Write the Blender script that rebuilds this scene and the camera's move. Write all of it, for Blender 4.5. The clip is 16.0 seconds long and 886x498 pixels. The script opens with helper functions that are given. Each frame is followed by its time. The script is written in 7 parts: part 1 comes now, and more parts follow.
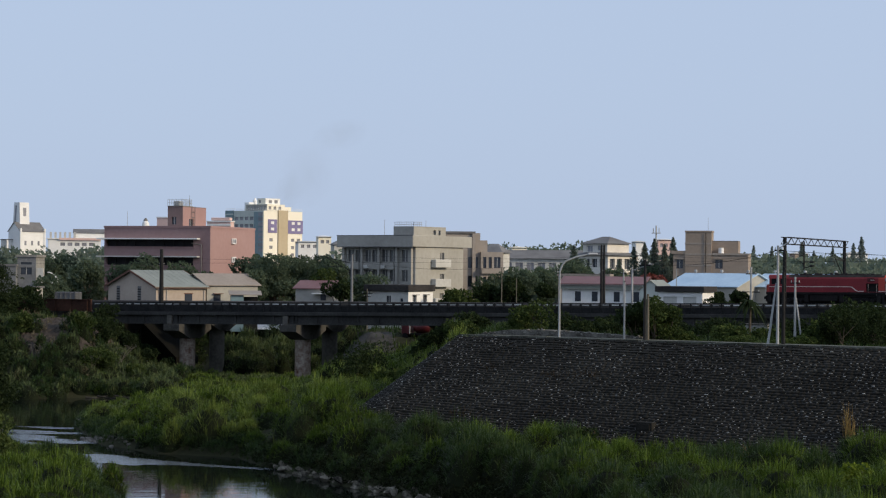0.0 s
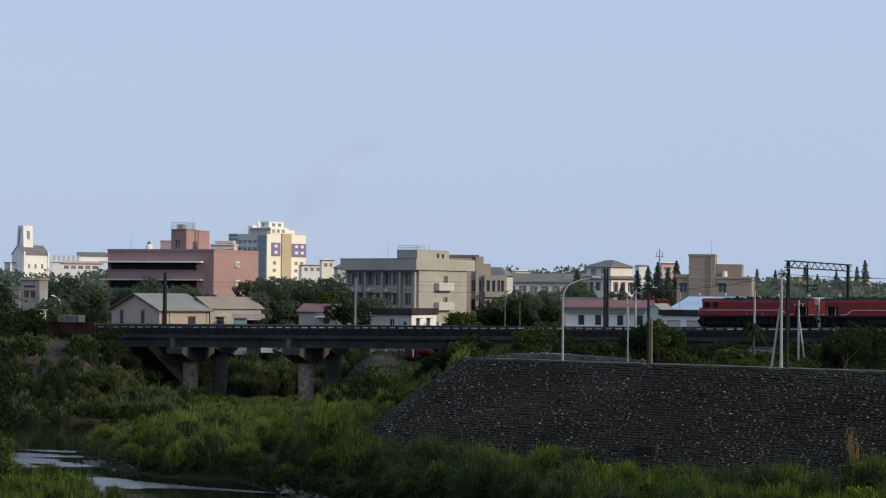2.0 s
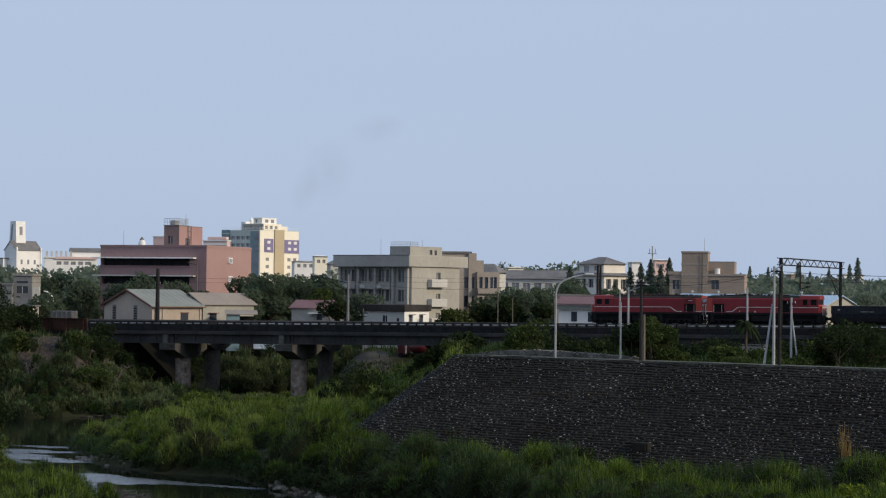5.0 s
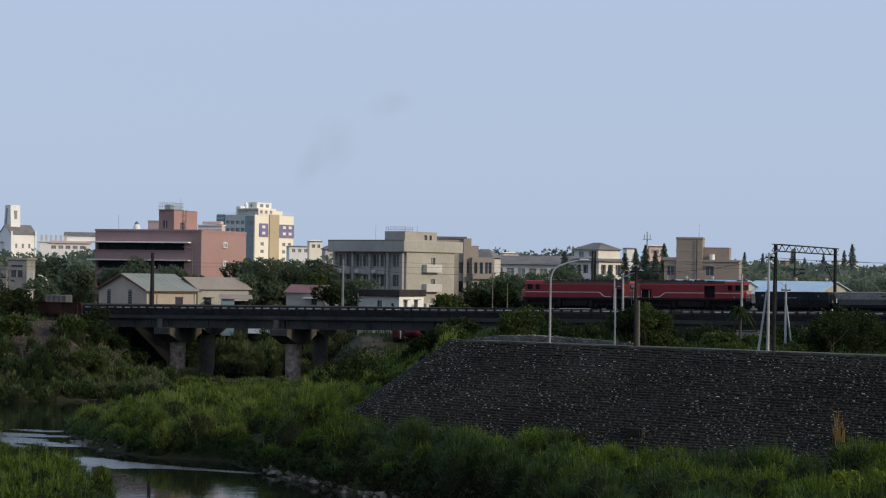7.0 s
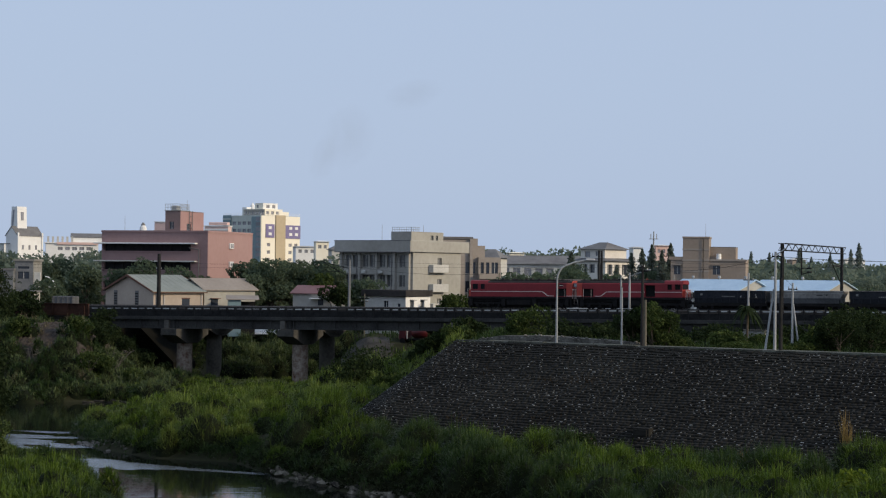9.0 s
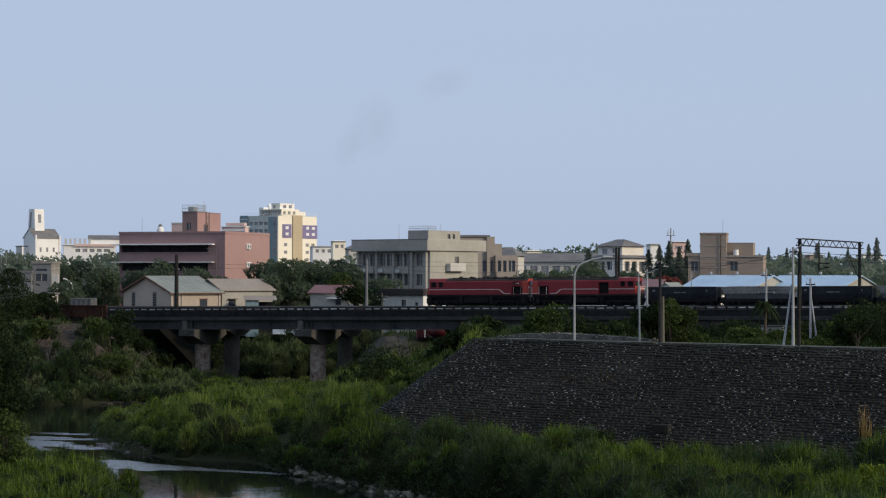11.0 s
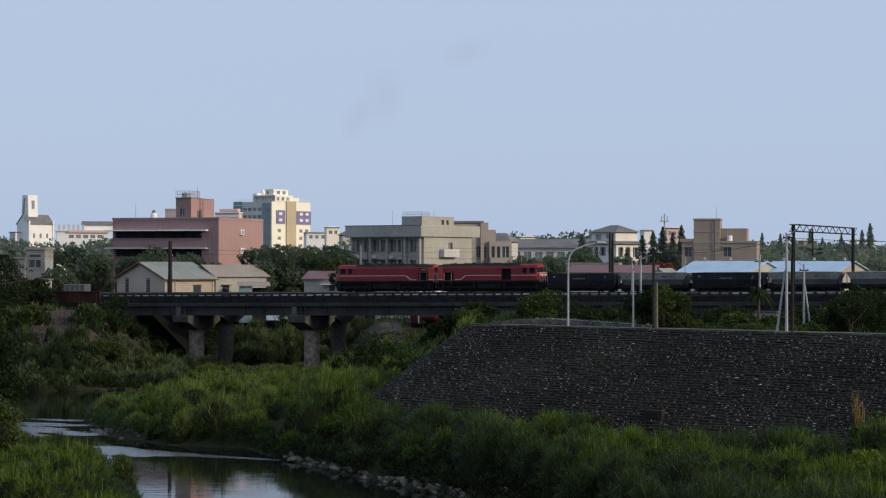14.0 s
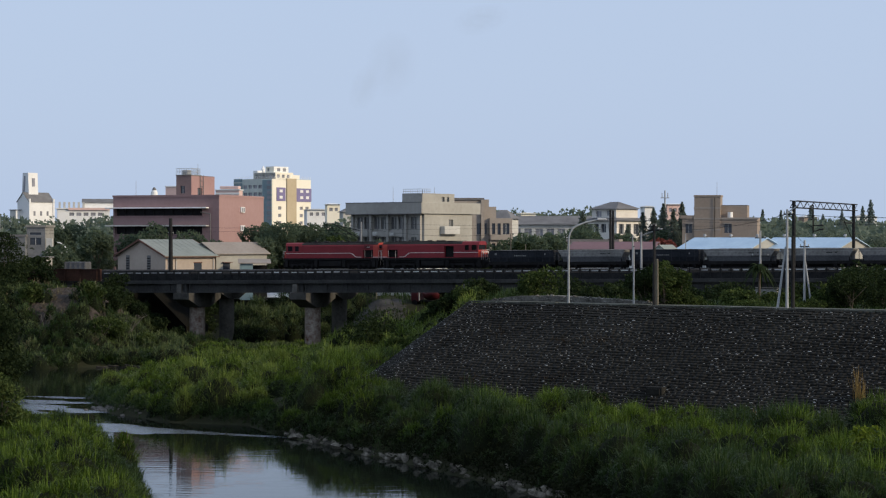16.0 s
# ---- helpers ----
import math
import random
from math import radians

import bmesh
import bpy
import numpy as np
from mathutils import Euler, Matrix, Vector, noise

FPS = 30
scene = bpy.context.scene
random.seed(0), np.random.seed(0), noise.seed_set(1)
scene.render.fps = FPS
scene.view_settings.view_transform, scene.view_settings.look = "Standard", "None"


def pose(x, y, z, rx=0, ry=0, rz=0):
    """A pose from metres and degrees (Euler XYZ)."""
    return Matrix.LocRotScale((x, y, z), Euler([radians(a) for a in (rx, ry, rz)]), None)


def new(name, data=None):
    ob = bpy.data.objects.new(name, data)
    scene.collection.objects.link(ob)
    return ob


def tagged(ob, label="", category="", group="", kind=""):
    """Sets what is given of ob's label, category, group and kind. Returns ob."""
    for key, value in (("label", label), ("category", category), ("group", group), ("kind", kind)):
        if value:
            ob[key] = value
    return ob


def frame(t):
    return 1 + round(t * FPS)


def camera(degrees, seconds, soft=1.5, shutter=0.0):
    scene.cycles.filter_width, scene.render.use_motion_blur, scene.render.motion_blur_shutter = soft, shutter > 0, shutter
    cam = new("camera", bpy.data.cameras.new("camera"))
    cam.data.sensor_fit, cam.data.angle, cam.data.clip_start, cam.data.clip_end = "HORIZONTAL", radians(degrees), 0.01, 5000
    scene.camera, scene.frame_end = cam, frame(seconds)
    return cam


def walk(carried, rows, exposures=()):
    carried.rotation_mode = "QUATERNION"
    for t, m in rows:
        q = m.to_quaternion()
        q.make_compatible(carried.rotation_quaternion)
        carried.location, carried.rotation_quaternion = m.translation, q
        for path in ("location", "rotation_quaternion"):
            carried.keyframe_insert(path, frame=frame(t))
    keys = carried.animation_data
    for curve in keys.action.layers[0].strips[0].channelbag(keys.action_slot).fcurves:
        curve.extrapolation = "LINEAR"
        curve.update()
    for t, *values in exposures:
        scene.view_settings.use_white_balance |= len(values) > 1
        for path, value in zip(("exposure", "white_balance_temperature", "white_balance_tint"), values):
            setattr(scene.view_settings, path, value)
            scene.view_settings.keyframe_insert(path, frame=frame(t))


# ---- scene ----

# camera: hand-held on a terrace over the river, turning a little
EYE = (0.0, 0.0, 16.5)


def turn(yaw, tilt, roll):
    return pose(*EYE, 90 + tilt, 0, yaw) @ pose(0, 0, 0, 0, 0, roll)


cam = camera(25.0, 16.0, soft=1.2)
PATH = [
    (0.0, -0.2523, 0.6157, 0.4995), (0.5, -0.1981, 0.7544, 0.3496), (1.0, -0.0907, 0.9527, 0.4719),
    (1.5, -0.129, 1.1402, 0.4316), (2.0, -0.1491, 1.284, 0.5344), (2.5, -0.1131, 1.346, 0.6551),
    (3.0, 0.0104, 1.4472, 0.768), (3.5, -0.0205, 1.6117, 0.6532), (4.0, -0.1708, 1.4362, 0.6601),
    (6.5, -0.4906, 0.9508, 0.6884), (7.0, -0.5048, 0.7651, 0.8226), (7.5, -0.4068, 0.6849, 0.6271),
    (8.0, -0.1832, 0.6109, 0.4923), (8.5, -0.2624, 0.689, 0.5415), (9.0, -0.3213, 0.7678, 0.6478),
    (9.5, -0.1802, 0.7487, 0.2585), (12.0, 0.2574, 0.6804, 0.1793), (12.5, 0.2372, 0.5479, 0.2642),
    (13.0, 0.2153, 0.4911, 0.4394), (13.5, 0.0898, 0.3882, 0.397), (14.0, -0.0157, 0.3193, 0.0945),
    (14.5, -0.0279, 0.136, 0.0993), (15.0, -0.1262, -0.0145, 0.0874), (15.5, -0.1137, -0.238, 0.1494),
    (16.0, -0.0011, -0.3398, -0.0004),
]
walk(cam, [(t, turn(a, b, c)) for t, a, b, c in PATH], [(0.0, -0.06), (1.5, -0.03), (3.0, -0.08), (4.0, -0.12), (7.0, -0.12), (12.5, -0.14), (16.0, 0.0)])

# hazy evening sky and a low sun from the right
SUN_AZ, SUN_EL = 114.0, 22.0      # degrees: azimuth clockwise from the view (+y), elevation
world = bpy.data.worlds.new("sky")
scene.world = world
world.use_nodes = True
wn, wl = world.node_tree.nodes, world.node_tree.links
sky = wn.new("ShaderNodeTexSky")
sky.sky_type = "NISHITA"
sky.sun_disc = False
sky.sun_elevation, sky.sun_rotation = radians(SUN_EL), radians(SUN_AZ)
sky.air_density, sky.dust_density, sky.ozone_density = 1.0, 2.5, 0.8
haze = wn.new("ShaderNodeMix")
haze.data_type = "RGBA"
haze.inputs[7].default_value = (5.2, 6.4, 8.6, 1)
place = wn.new("ShaderNodeTexCoord")
apart = wn.new("ShaderNodeSeparateXYZ")
thick = wn.new("ShaderNodeMapRange")      # the haze is thick near the horizon and thins out overhead
thick.interpolation_type = "SMOOTHSTEP"
for k, v in enumerate((0.08, 0.55, 0.86, 0.9)):
    thick.inputs[k + 1].default_value = v
wl.new(place.outputs["Generated"], apart.inputs[0])
wl.new(apart.outputs[2], thick.inputs[0])
wl.new(thick.outputs[0], haze.inputs[0])
wl.new(sky.outputs[0], haze.inputs[6])
wl.new(haze.outputs[2], wn["Background"].inputs[0])
wn["Background"].inputs[1].default_value = 0.1
lamp = bpy.data.lights.new("sun", "SUN")
lamp.energy, lamp.angle, lamp.color = 2.85, radians(6), (1.0, 0.84, 0.62)
sun = new("sun", lamp)
sun.rotation_euler = (radians(90 - SUN_EL), 0, radians(180 - SUN_AZ))


# ---------------------------------------------------------------- materials
def surface(name, a, b, rough=0.8, metal=0.0, scale=0.6, fine=8.0, bump=0.15, island=0.0, obj=0.0, dirt=0.0, wet=0.0):
    """Two-tone surface with stains at two scales; island/obj: how far single pieces differ in tone."""
    m = bpy.data.materials.new(name)
    m.use_nodes = True
    n, l = m.node_tree.nodes, m.node_tree.links
    bsdf = n["Principled BSDF"]
    bsdf.inputs["Roughness"].default_value, bsdf.inputs["Metallic"].default_value = rough, metal
    if rough >= 0.7 and not metal:
        bsdf.inputs["Specular IOR Level"].default_value = 0.12
    geo = n.new("ShaderNodeNewGeometry")
    big, small = n.new("ShaderNodeTexNoise"), n.new("ShaderNodeTexNoise")
    big.inputs["Scale"].default_value, small.inputs["Scale"].default_value = scale, fine
    big.inputs["Detail"].default_value, small.inputs["Detail"].default_value = 4, 3
    tc = n.new("ShaderNodeTexCoord")
    for t in (big, small):
        l.new(tc.outputs["Object"] if metal or dirt else geo.outputs["Position"], t.inputs["Vector"])
    mix = n.new("ShaderNodeMix")
    mix.data_type = "RGBA"
    mix.inputs[6].default_value, mix.inputs[7].default_value = (*a, 1), (*b, 1)
    add = n.new("ShaderNodeMath")
    add.operation = "MULTIPLY_ADD"
    l.new(small.outputs[0], add.inputs[0])
    add.inputs[1].default_value = 0.6
    l.new(big.outputs[0], add.inputs[2])
    ramp = n.new("ShaderNodeMapRange")
    ramp.inputs[1].default_value, ramp.inputs[2].default_value = 0.5, 1.1
    l.new(add.outputs[0], ramp.inputs[0])
    last = ramp.outputs[0]
    for amount, socket in ((island, geo.outputs["Random Per Island"]), (obj, None)):
        if amount:
            if socket is None:
                socket = n.new("ShaderNodeObjectInfo").outputs["Random"]
            spread = n.new("ShaderNodeMath")
            spread.operation = "SUBTRACT"
            l.new(socket, spread.inputs[0])
            spread.inputs[1].default_value = 0.5
            more = n.new("ShaderNodeMath")
            more.operation, more.use_clamp = "MULTIPLY_ADD", True
            l.new(spread.outputs[0], more.inputs[0])
            more.inputs[1].default_value = amount
            l.new(last, more.inputs[2])
            last = more.outputs[0]
    l.new(last, mix.inputs[0])
    l.new(mix.outputs[2], bsdf.inputs["Base Color"])
    if bump:
        bm = n.new("ShaderNodeBump")
        bm.inputs["Strength"].default_value, bm.inputs["Distance"].default_value = bump, 0.05
        l.new(add.outputs[0], bm.inputs["Height"])
        l.new(bm.outputs[0], bsdf.inputs["Normal"])
    return m


def leafy(name, a, b, c, vary=0.9, thinness=0.25, gloss=0.04, rough=0.75):
    """Leaves: every leaf differs, with patches over metres, and some light comes through."""
    m = surface(name, a, b, rough=rough, scale=0.3, fine=1.7, bump=0, island=vary)
    n, l = m.node_tree.nodes, m.node_tree.links
    bsdf, out = n["Principled BSDF"], n["Material Output"]
    bsdf.inputs["Specular IOR Level"].default_value = gloss
    thin = n.new("ShaderNodeBsdfTranslucent")
    thin.inputs[0].default_value = (*c, 1)
    mixed = n.new("ShaderNodeMixShader")
    mixed.inputs[0].default_value = thinness
    l.new(bsdf.outputs[0], mixed.inputs[1])
    l.new(thin.outputs[0], mixed.inputs[2])
    l.new(mixed.outputs[0], out.inputs[0])
    return m


def glass(name, tint, rough=0.08):
    m = surface(name, tint, tuple(v * 1.6 for v in tint), rough=rough, scale=0.5, bump=0, obj=0.8)
    m.node_tree.nodes["Principled BSDF"].inputs["Specular IOR Level"].default_value = 0.6
    return m


M = dict(
    soil=surface("soil", (0.014, 0.016, 0.008), (0.04, 0.04, 0.02), 0.95, scale=0.15, fine=2),
    earth=surface("bank_earth", (0.016, 0.013, 0.011), (0.078, 0.065, 0.056), 0.95, scale=1.6, fine=5, bump=0.6),
    mud=surface("mud", (0.10, 0.09, 0.08), (0.22, 0.2, 0.18), 0.9, scale=0.4, fine=4),
    gravel=surface("gravel", (0.022, 0.021, 0.019), (0.085, 0.08, 0.073), 0.95, scale=0.5, fine=6, bump=0.5),
    rock=surface("river_rock", (0.02, 0.018, 0.015), (0.25, 0.225, 0.18), 0.85, scale=2.5, fine=9, obj=0.6),
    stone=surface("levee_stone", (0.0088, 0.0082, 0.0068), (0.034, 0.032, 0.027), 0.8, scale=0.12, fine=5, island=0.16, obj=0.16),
    coping=surface("mossy_coping", (0.045, 0.046, 0.037), (0.14, 0.14, 0.115), 0.9, scale=0.5, fine=4, bump=0.3),
    rubble=surface("rubble", (0.06, 0.056, 0.048), (0.24, 0.225, 0.195), 0.9, scale=1.2, fine=7, bump=0.4, obj=0.7),
    # pale colour imitating light caught on stone edges
    chip=surface("mortar_chip", (0.1, 0.1, 0.092), (0.6, 0.59, 0.55), 0.8, island=1.0),
    # levee joints; also the painted shade on the abutment and bank lining
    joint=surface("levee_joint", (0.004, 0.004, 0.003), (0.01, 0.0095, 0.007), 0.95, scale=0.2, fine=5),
    concrete=surface("concrete", (0.17, 0.165, 0.15), (0.32, 0.31, 0.28), 0.9, scale=0.35, fine=3),
    old_concrete=surface("old_concrete", (0.045, 0.043, 0.038), (0.135, 0.127, 0.113), 0.9, scale=0.4, fine=3),
    cap_concrete=surface("cap_concrete", (0.03, 0.029, 0.026), (0.095, 0.09, 0.081), 0.9, scale=0.5, fine=3, bump=0.2),
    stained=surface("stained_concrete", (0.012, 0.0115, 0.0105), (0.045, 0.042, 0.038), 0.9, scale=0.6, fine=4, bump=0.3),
    shed_grey=surface("grey_shed_wall", (0.13, 0.135, 0.14), (0.22, 0.225, 0.23), 0.9, scale=0.4, fine=3),
    pier=surface("pier_concrete", (0.085, 0.03, 0.016), (0.36, 0.32, 0.27), 0.9, scale=1.3, fine=4),
    girder=surface("girder", (0.02, 0.02, 0.02), (0.062, 0.061, 0.058), 0.8, scale=0.4, fine=4),
    rail_paint=surface("railing", (0.008, 0.008, 0.009), (0.028, 0.028, 0.028), 0.8, scale=1, fine=5),
    plate=surface("walkway_plate", (0.22, 0.22, 0.215), (0.62, 0.62, 0.6), 0.7, scale=0.4, fine=3, obj=1.0),
    rust=surface("rusty_steel", (0.026, 0.013, 0.01), (0.075, 0.035, 0.023), 0.8, scale=0.5, fine=4),
    ballast=surface("ballast", (0.01, 0.01, 0.0095), (0.032, 0.03, 0.028), 0.95, scale=2, fine=14, bump=0.6),
    steel=surface("rail_steel", (0.12, 0.1, 0.085), (0.25, 0.22, 0.2), 0.45, metal=0.8),
    pole_grey=surface("pole_grey", (0.22, 0.23, 0.23), (0.38, 0.39, 0.39), 0.6, scale=0.5, fine=5),
    pole_dark=surface("pole_dark", (0.012, 0.012, 0.0125), (0.034, 0.033, 0.032), 0.7, scale=0.5, fine=5),
    wood=surface("pole_wood", (0.08, 0.075, 0.06), (0.19, 0.17, 0.13), 0.85, scale=0.6, fine=6),
    red=surface("loco_red", (0.165, 0.007, 0.012), (0.235, 0.014, 0.02), 0.65, dirt=0.5, scale=0.4, fine=3, bump=0.02),
    # brighter copy of the red: sunlight painted on the end pieces
    orange=surface("loco_orange", (0.33, 0.032, 0.02), (0.42, 0.05, 0.03), 0.6, dirt=0.5, scale=0.5, fine=3, bump=0.02),
    roof_dark=surface("loco_roof", (0.018, 0.016, 0.016), (0.06, 0.054, 0.05), 0.7, dirt=0.5, scale=0.5, fine=3),
    black=surface("running_gear", (0.007, 0.007, 0.008), (0.022, 0.02, 0.019), 0.75, dirt=0.5, scale=0.8, fine=5),
    white_line=surface("white_stripe", (0.52, 0.44, 0.4), (0.66, 0.58, 0.53), 0.5, dirt=0.5),
    wagon_black=surface("wagon_black", (0.011, 0.013, 0.017), (0.035, 0.037, 0.043), 0.7, dirt=0.5, scale=0.5, fine=4),
    wagon_grey=surface("wagon_grey", (0.125, 0.12, 0.11), (0.3, 0.29, 0.27), 0.75, dirt=0.5, scale=0.5, fine=4),
    wagon_grey_low=surface("wagon_grey_lower", (0.06, 0.062, 0.066), (0.14, 0.143, 0.148), 0.75, dirt=0.5, scale=0.5, fine=4),
    wagon_rim=surface("wagon_rim", (0.2, 0.195, 0.18), (0.38, 0.37, 0.35), 0.75, dirt=0.5, scale=0.5, fine=4),
    coal=surface("load", (0.03, 0.03, 0.03), (0.2, 0.195, 0.18), 0.95, scale=1, fine=5),
    # near-black for solid pieces that stand in for unlit interiors
    dark=surface("dark_inside", (0.01, 0.01, 0.01), (0.02, 0.02, 0.02), 0.9),
    pane=glass("window_glass", (0.03, 0.035, 0.045)),
    cab_glass=surface("cab_glass", (0.006, 0.006, 0.008), (0.016, 0.016, 0.02), 0.7, dirt=0.5, bump=0),
    shade_glass=surface("shaded_ribbon_glass", (0.012, 0.012, 0.014), (0.03, 0.029, 0.031), 0.72, scale=0.5, bump=0, obj=0.5),
    school_glass=glass("dusty_window_glass", (0.07, 0.07, 0.07), 0.3),
    pane_far=glass("far_window_glass", (0.17, 0.17, 0.185), 0.3),
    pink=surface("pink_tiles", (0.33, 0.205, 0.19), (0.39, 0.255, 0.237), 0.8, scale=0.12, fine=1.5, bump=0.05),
    # the pink tiles darkened for walls turned away from the sun
    pink_shaded=surface("pink_grey_tiles", (0.255, 0.165, 0.16), (0.32, 0.215, 0.21), 0.8, scale=0.15, fine=1.5, bump=0.05),
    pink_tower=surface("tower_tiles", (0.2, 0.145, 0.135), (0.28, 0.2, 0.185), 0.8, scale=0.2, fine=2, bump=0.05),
    pale_pink=surface("pale_pink_paint", (0.6, 0.42, 0.38), (0.72, 0.53, 0.48), 0.8, scale=0.2, fine=2, bump=0.04),
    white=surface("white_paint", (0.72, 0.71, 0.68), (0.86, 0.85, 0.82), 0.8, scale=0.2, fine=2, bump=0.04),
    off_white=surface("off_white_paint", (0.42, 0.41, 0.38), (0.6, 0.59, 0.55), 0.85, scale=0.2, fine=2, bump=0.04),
    grey_wall=surface("grey_plaster", (0.29, 0.275, 0.245), (0.42, 0.40, 0.36), 0.9, scale=0.15, fine=1.5, bump=0.05),
    cream_wall=surface("cream_plaster", (0.3, 0.288, 0.252), (0.405, 0.39, 0.347), 0.9, scale=0.12, fine=1.5, bump=0.05),
    brown_wall=surface("brown_tiles", (0.29, 0.25, 0.215), (0.38, 0.335, 0.29), 0.85, scale=0.2, fine=2, bump=0.05),
    beige_wall=surface("beige_tiles", (0.27, 0.218, 0.175), (0.355, 0.292, 0.238), 0.85, scale=0.2, fine=2, bump=0.05),
    yellow=surface("yellow_paint", (0.84, 0.78, 0.63), (0.9, 0.85, 0.72), 0.8, scale=0.1, fine=1, bump=0),
    villa=surface("villa_paint", (0.6, 0.56, 0.5), (0.76, 0.715, 0.645), 0.85, scale=0.2, fine=2, bump=0.04),
    tan=surface("tan_paint", (0.44, 0.36, 0.24), (0.54, 0.45, 0.31), 0.8, scale=0.1, fine=1, bump=0),
    purple=surface("purple_paint", (0.19, 0.17, 0.30), (0.26, 0.23, 0.38), 0.8, scale=0.2, fine=1, bump=0),
    teal=surface("teal_cladding", (0.13, 0.2, 0.22), (0.22, 0.31, 0.33), 0.4, scale=0.2, fine=1, bump=0),
    green_wall=surface("pale_green_wall", (0.48, 0.51, 0.46), (0.58, 0.61, 0.56), 0.8, scale=0.2, fine=1, bump=0),
    roof_grey=surface("grey_roof", (0.12, 0.115, 0.115), (0.21, 0.205, 0.20), 0.8, scale=0.3, fine=3, bump=0.1),
    roof_green=surface("green_sheet_roof", (0.17, 0.185, 0.155), (0.25, 0.262, 0.225), 0.6, scale=0.3, fine=2, bump=0.05),
    roof_blue=surface("blue_sheet_roof", (0.3, 0.43, 0.56), (0.42, 0.55, 0.66), 0.55, scale=0.25, fine=2, bump=0.05),
    roof_tan=surface("tan_sheet_roof", (0.23, 0.195, 0.165), (0.31, 0.27, 0.23), 0.7, scale=0.25, fine=2, bump=0.05),
    roof_red=surface("red_sheet_roof", (0.13, 0.06, 0.06), (0.19, 0.09, 0.088), 0.6, scale=0.3, fine=2, bump=0.05),
    beige_house=surface("beige_plaster", (0.37, 0.305, 0.25), (0.47, 0.395, 0.325), 0.85, scale=0.2, fine=2, bump=0.05),
    trim_brown=surface("brown_trim", (0.10, 0.055, 0.04), (0.17, 0.09, 0.07), 0.8),
    truck_red=surface("truck_red", (0.06, 0.006, 0.009), (0.1, 0.01, 0.014), 0.5, dirt=0.5),
    grass=leafy("grass_blades", (0.009, 0.015, 0.003), (0.115, 0.168, 0.028), (0.086, 0.155, 0.014), 1.7, gloss=0.07, rough=0.5),
    blue_grass=leafy("blue_green_blades", (0.012, 0.024, 0.009), (0.085, 0.122, 0.044), (0.052, 0.094, 0.02), 1.5, gloss=0.08, rough=0.5),
    # near-black colour of the added domes that shade the grass hollows
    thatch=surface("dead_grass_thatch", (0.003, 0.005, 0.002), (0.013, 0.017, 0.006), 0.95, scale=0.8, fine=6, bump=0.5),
    # yellower grass; part of its paleness stands in for mid-distance haze
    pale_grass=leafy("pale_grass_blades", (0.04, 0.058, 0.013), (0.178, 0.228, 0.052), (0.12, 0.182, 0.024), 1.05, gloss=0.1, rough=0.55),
    bank_reed=leafy("bank_reed_blades", (0.028, 0.044, 0.02), (0.135, 0.165, 0.066), (0.055, 0.095, 0.028), 0.95, gloss=0.1, rough=0.55),
    lime=leafy("lime_leaves", (0.07, 0.1, 0.012), (0.18, 0.22, 0.03), (0.14, 0.2, 0.02)),
    reed=leafy("reed_blades", (0.01, 0.023, 0.009), (0.05, 0.08, 0.022), (0.044, 0.078, 0.015), gloss=0.12, rough=0.5),
    dry=leafy("dry_stalks", (0.12, 0.085, 0.035), (0.27, 0.19, 0.075), (0.2, 0.14, 0.05)),
    straw=leafy("straw_blades", (0.07, 0.06, 0.035), (0.2, 0.175, 0.11), (0.12, 0.1, 0.05)),
    levee_weed=leafy("levee_weeds", (0.03, 0.024, 0.016), (0.075, 0.055, 0.035), (0.05, 0.035, 0.02)),
    leaf=leafy("leaves", (0.018, 0.03, 0.01), (0.075, 0.1, 0.031), (0.05, 0.08, 0.018)),
    leaf_dark=leafy("dark_leaves", (0.008, 0.014, 0.007), (0.035, 0.05, 0.02), (0.028, 0.045, 0.012)),
    # undergrowth leaves darkened to imitate shade under the bank's overhang
    undergrowth=leafy("undergrowth_leaves", (0.006, 0.009, 0.004), (0.028, 0.032, 0.014), (0.015, 0.022, 0.008), 0.9, 0.15),
    # distant foliage, paler and greyer: haze is put into these colours
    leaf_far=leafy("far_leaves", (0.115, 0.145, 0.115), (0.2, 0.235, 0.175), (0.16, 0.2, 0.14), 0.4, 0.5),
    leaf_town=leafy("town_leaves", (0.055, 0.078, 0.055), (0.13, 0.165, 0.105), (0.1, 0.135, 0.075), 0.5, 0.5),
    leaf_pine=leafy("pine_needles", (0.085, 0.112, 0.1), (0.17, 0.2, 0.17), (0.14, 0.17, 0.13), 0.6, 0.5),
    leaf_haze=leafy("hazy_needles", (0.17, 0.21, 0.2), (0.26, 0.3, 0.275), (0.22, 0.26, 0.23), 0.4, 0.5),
    leaf_red=leafy("red_leaves", (0.16, 0.05, 0.045), (0.25, 0.09, 0.075), (0.2, 0.05, 0.03)),
    bark=surface("bark", (0.05, 0.04, 0.03), (0.13, 0.11, 0.085), 0.95, scale=1, fine=8, bump=0.4),
    deadwood=surface("dead_wood", (0.09, 0.08, 0.068), (0.2, 0.18, 0.155), 0.9, scale=1, fine=6),
    feather=surface("feathers", (0.75, 0.75, 0.73), (0.85, 0.85, 0.83), 0.8, bump=0),
    lamp_head=surface("lamp_head", (0.4, 0.4, 0.4), (0.55, 0.55, 0.55), 0.5),
)

# river water: dark, faintly rippled
water_mat = bpy.data.materials.new("river_water")
water_mat.use_nodes = True
n, l = water_mat.node_tree.nodes, water_mat.node_tree.links
b = n["Principled BSDF"]
b.inputs["Base Color"].default_value = (0.008, 0.011, 0.008, 1)
b.inputs["Roughness"].default_value = 0.03
b.inputs["IOR"].default_value = 1.33
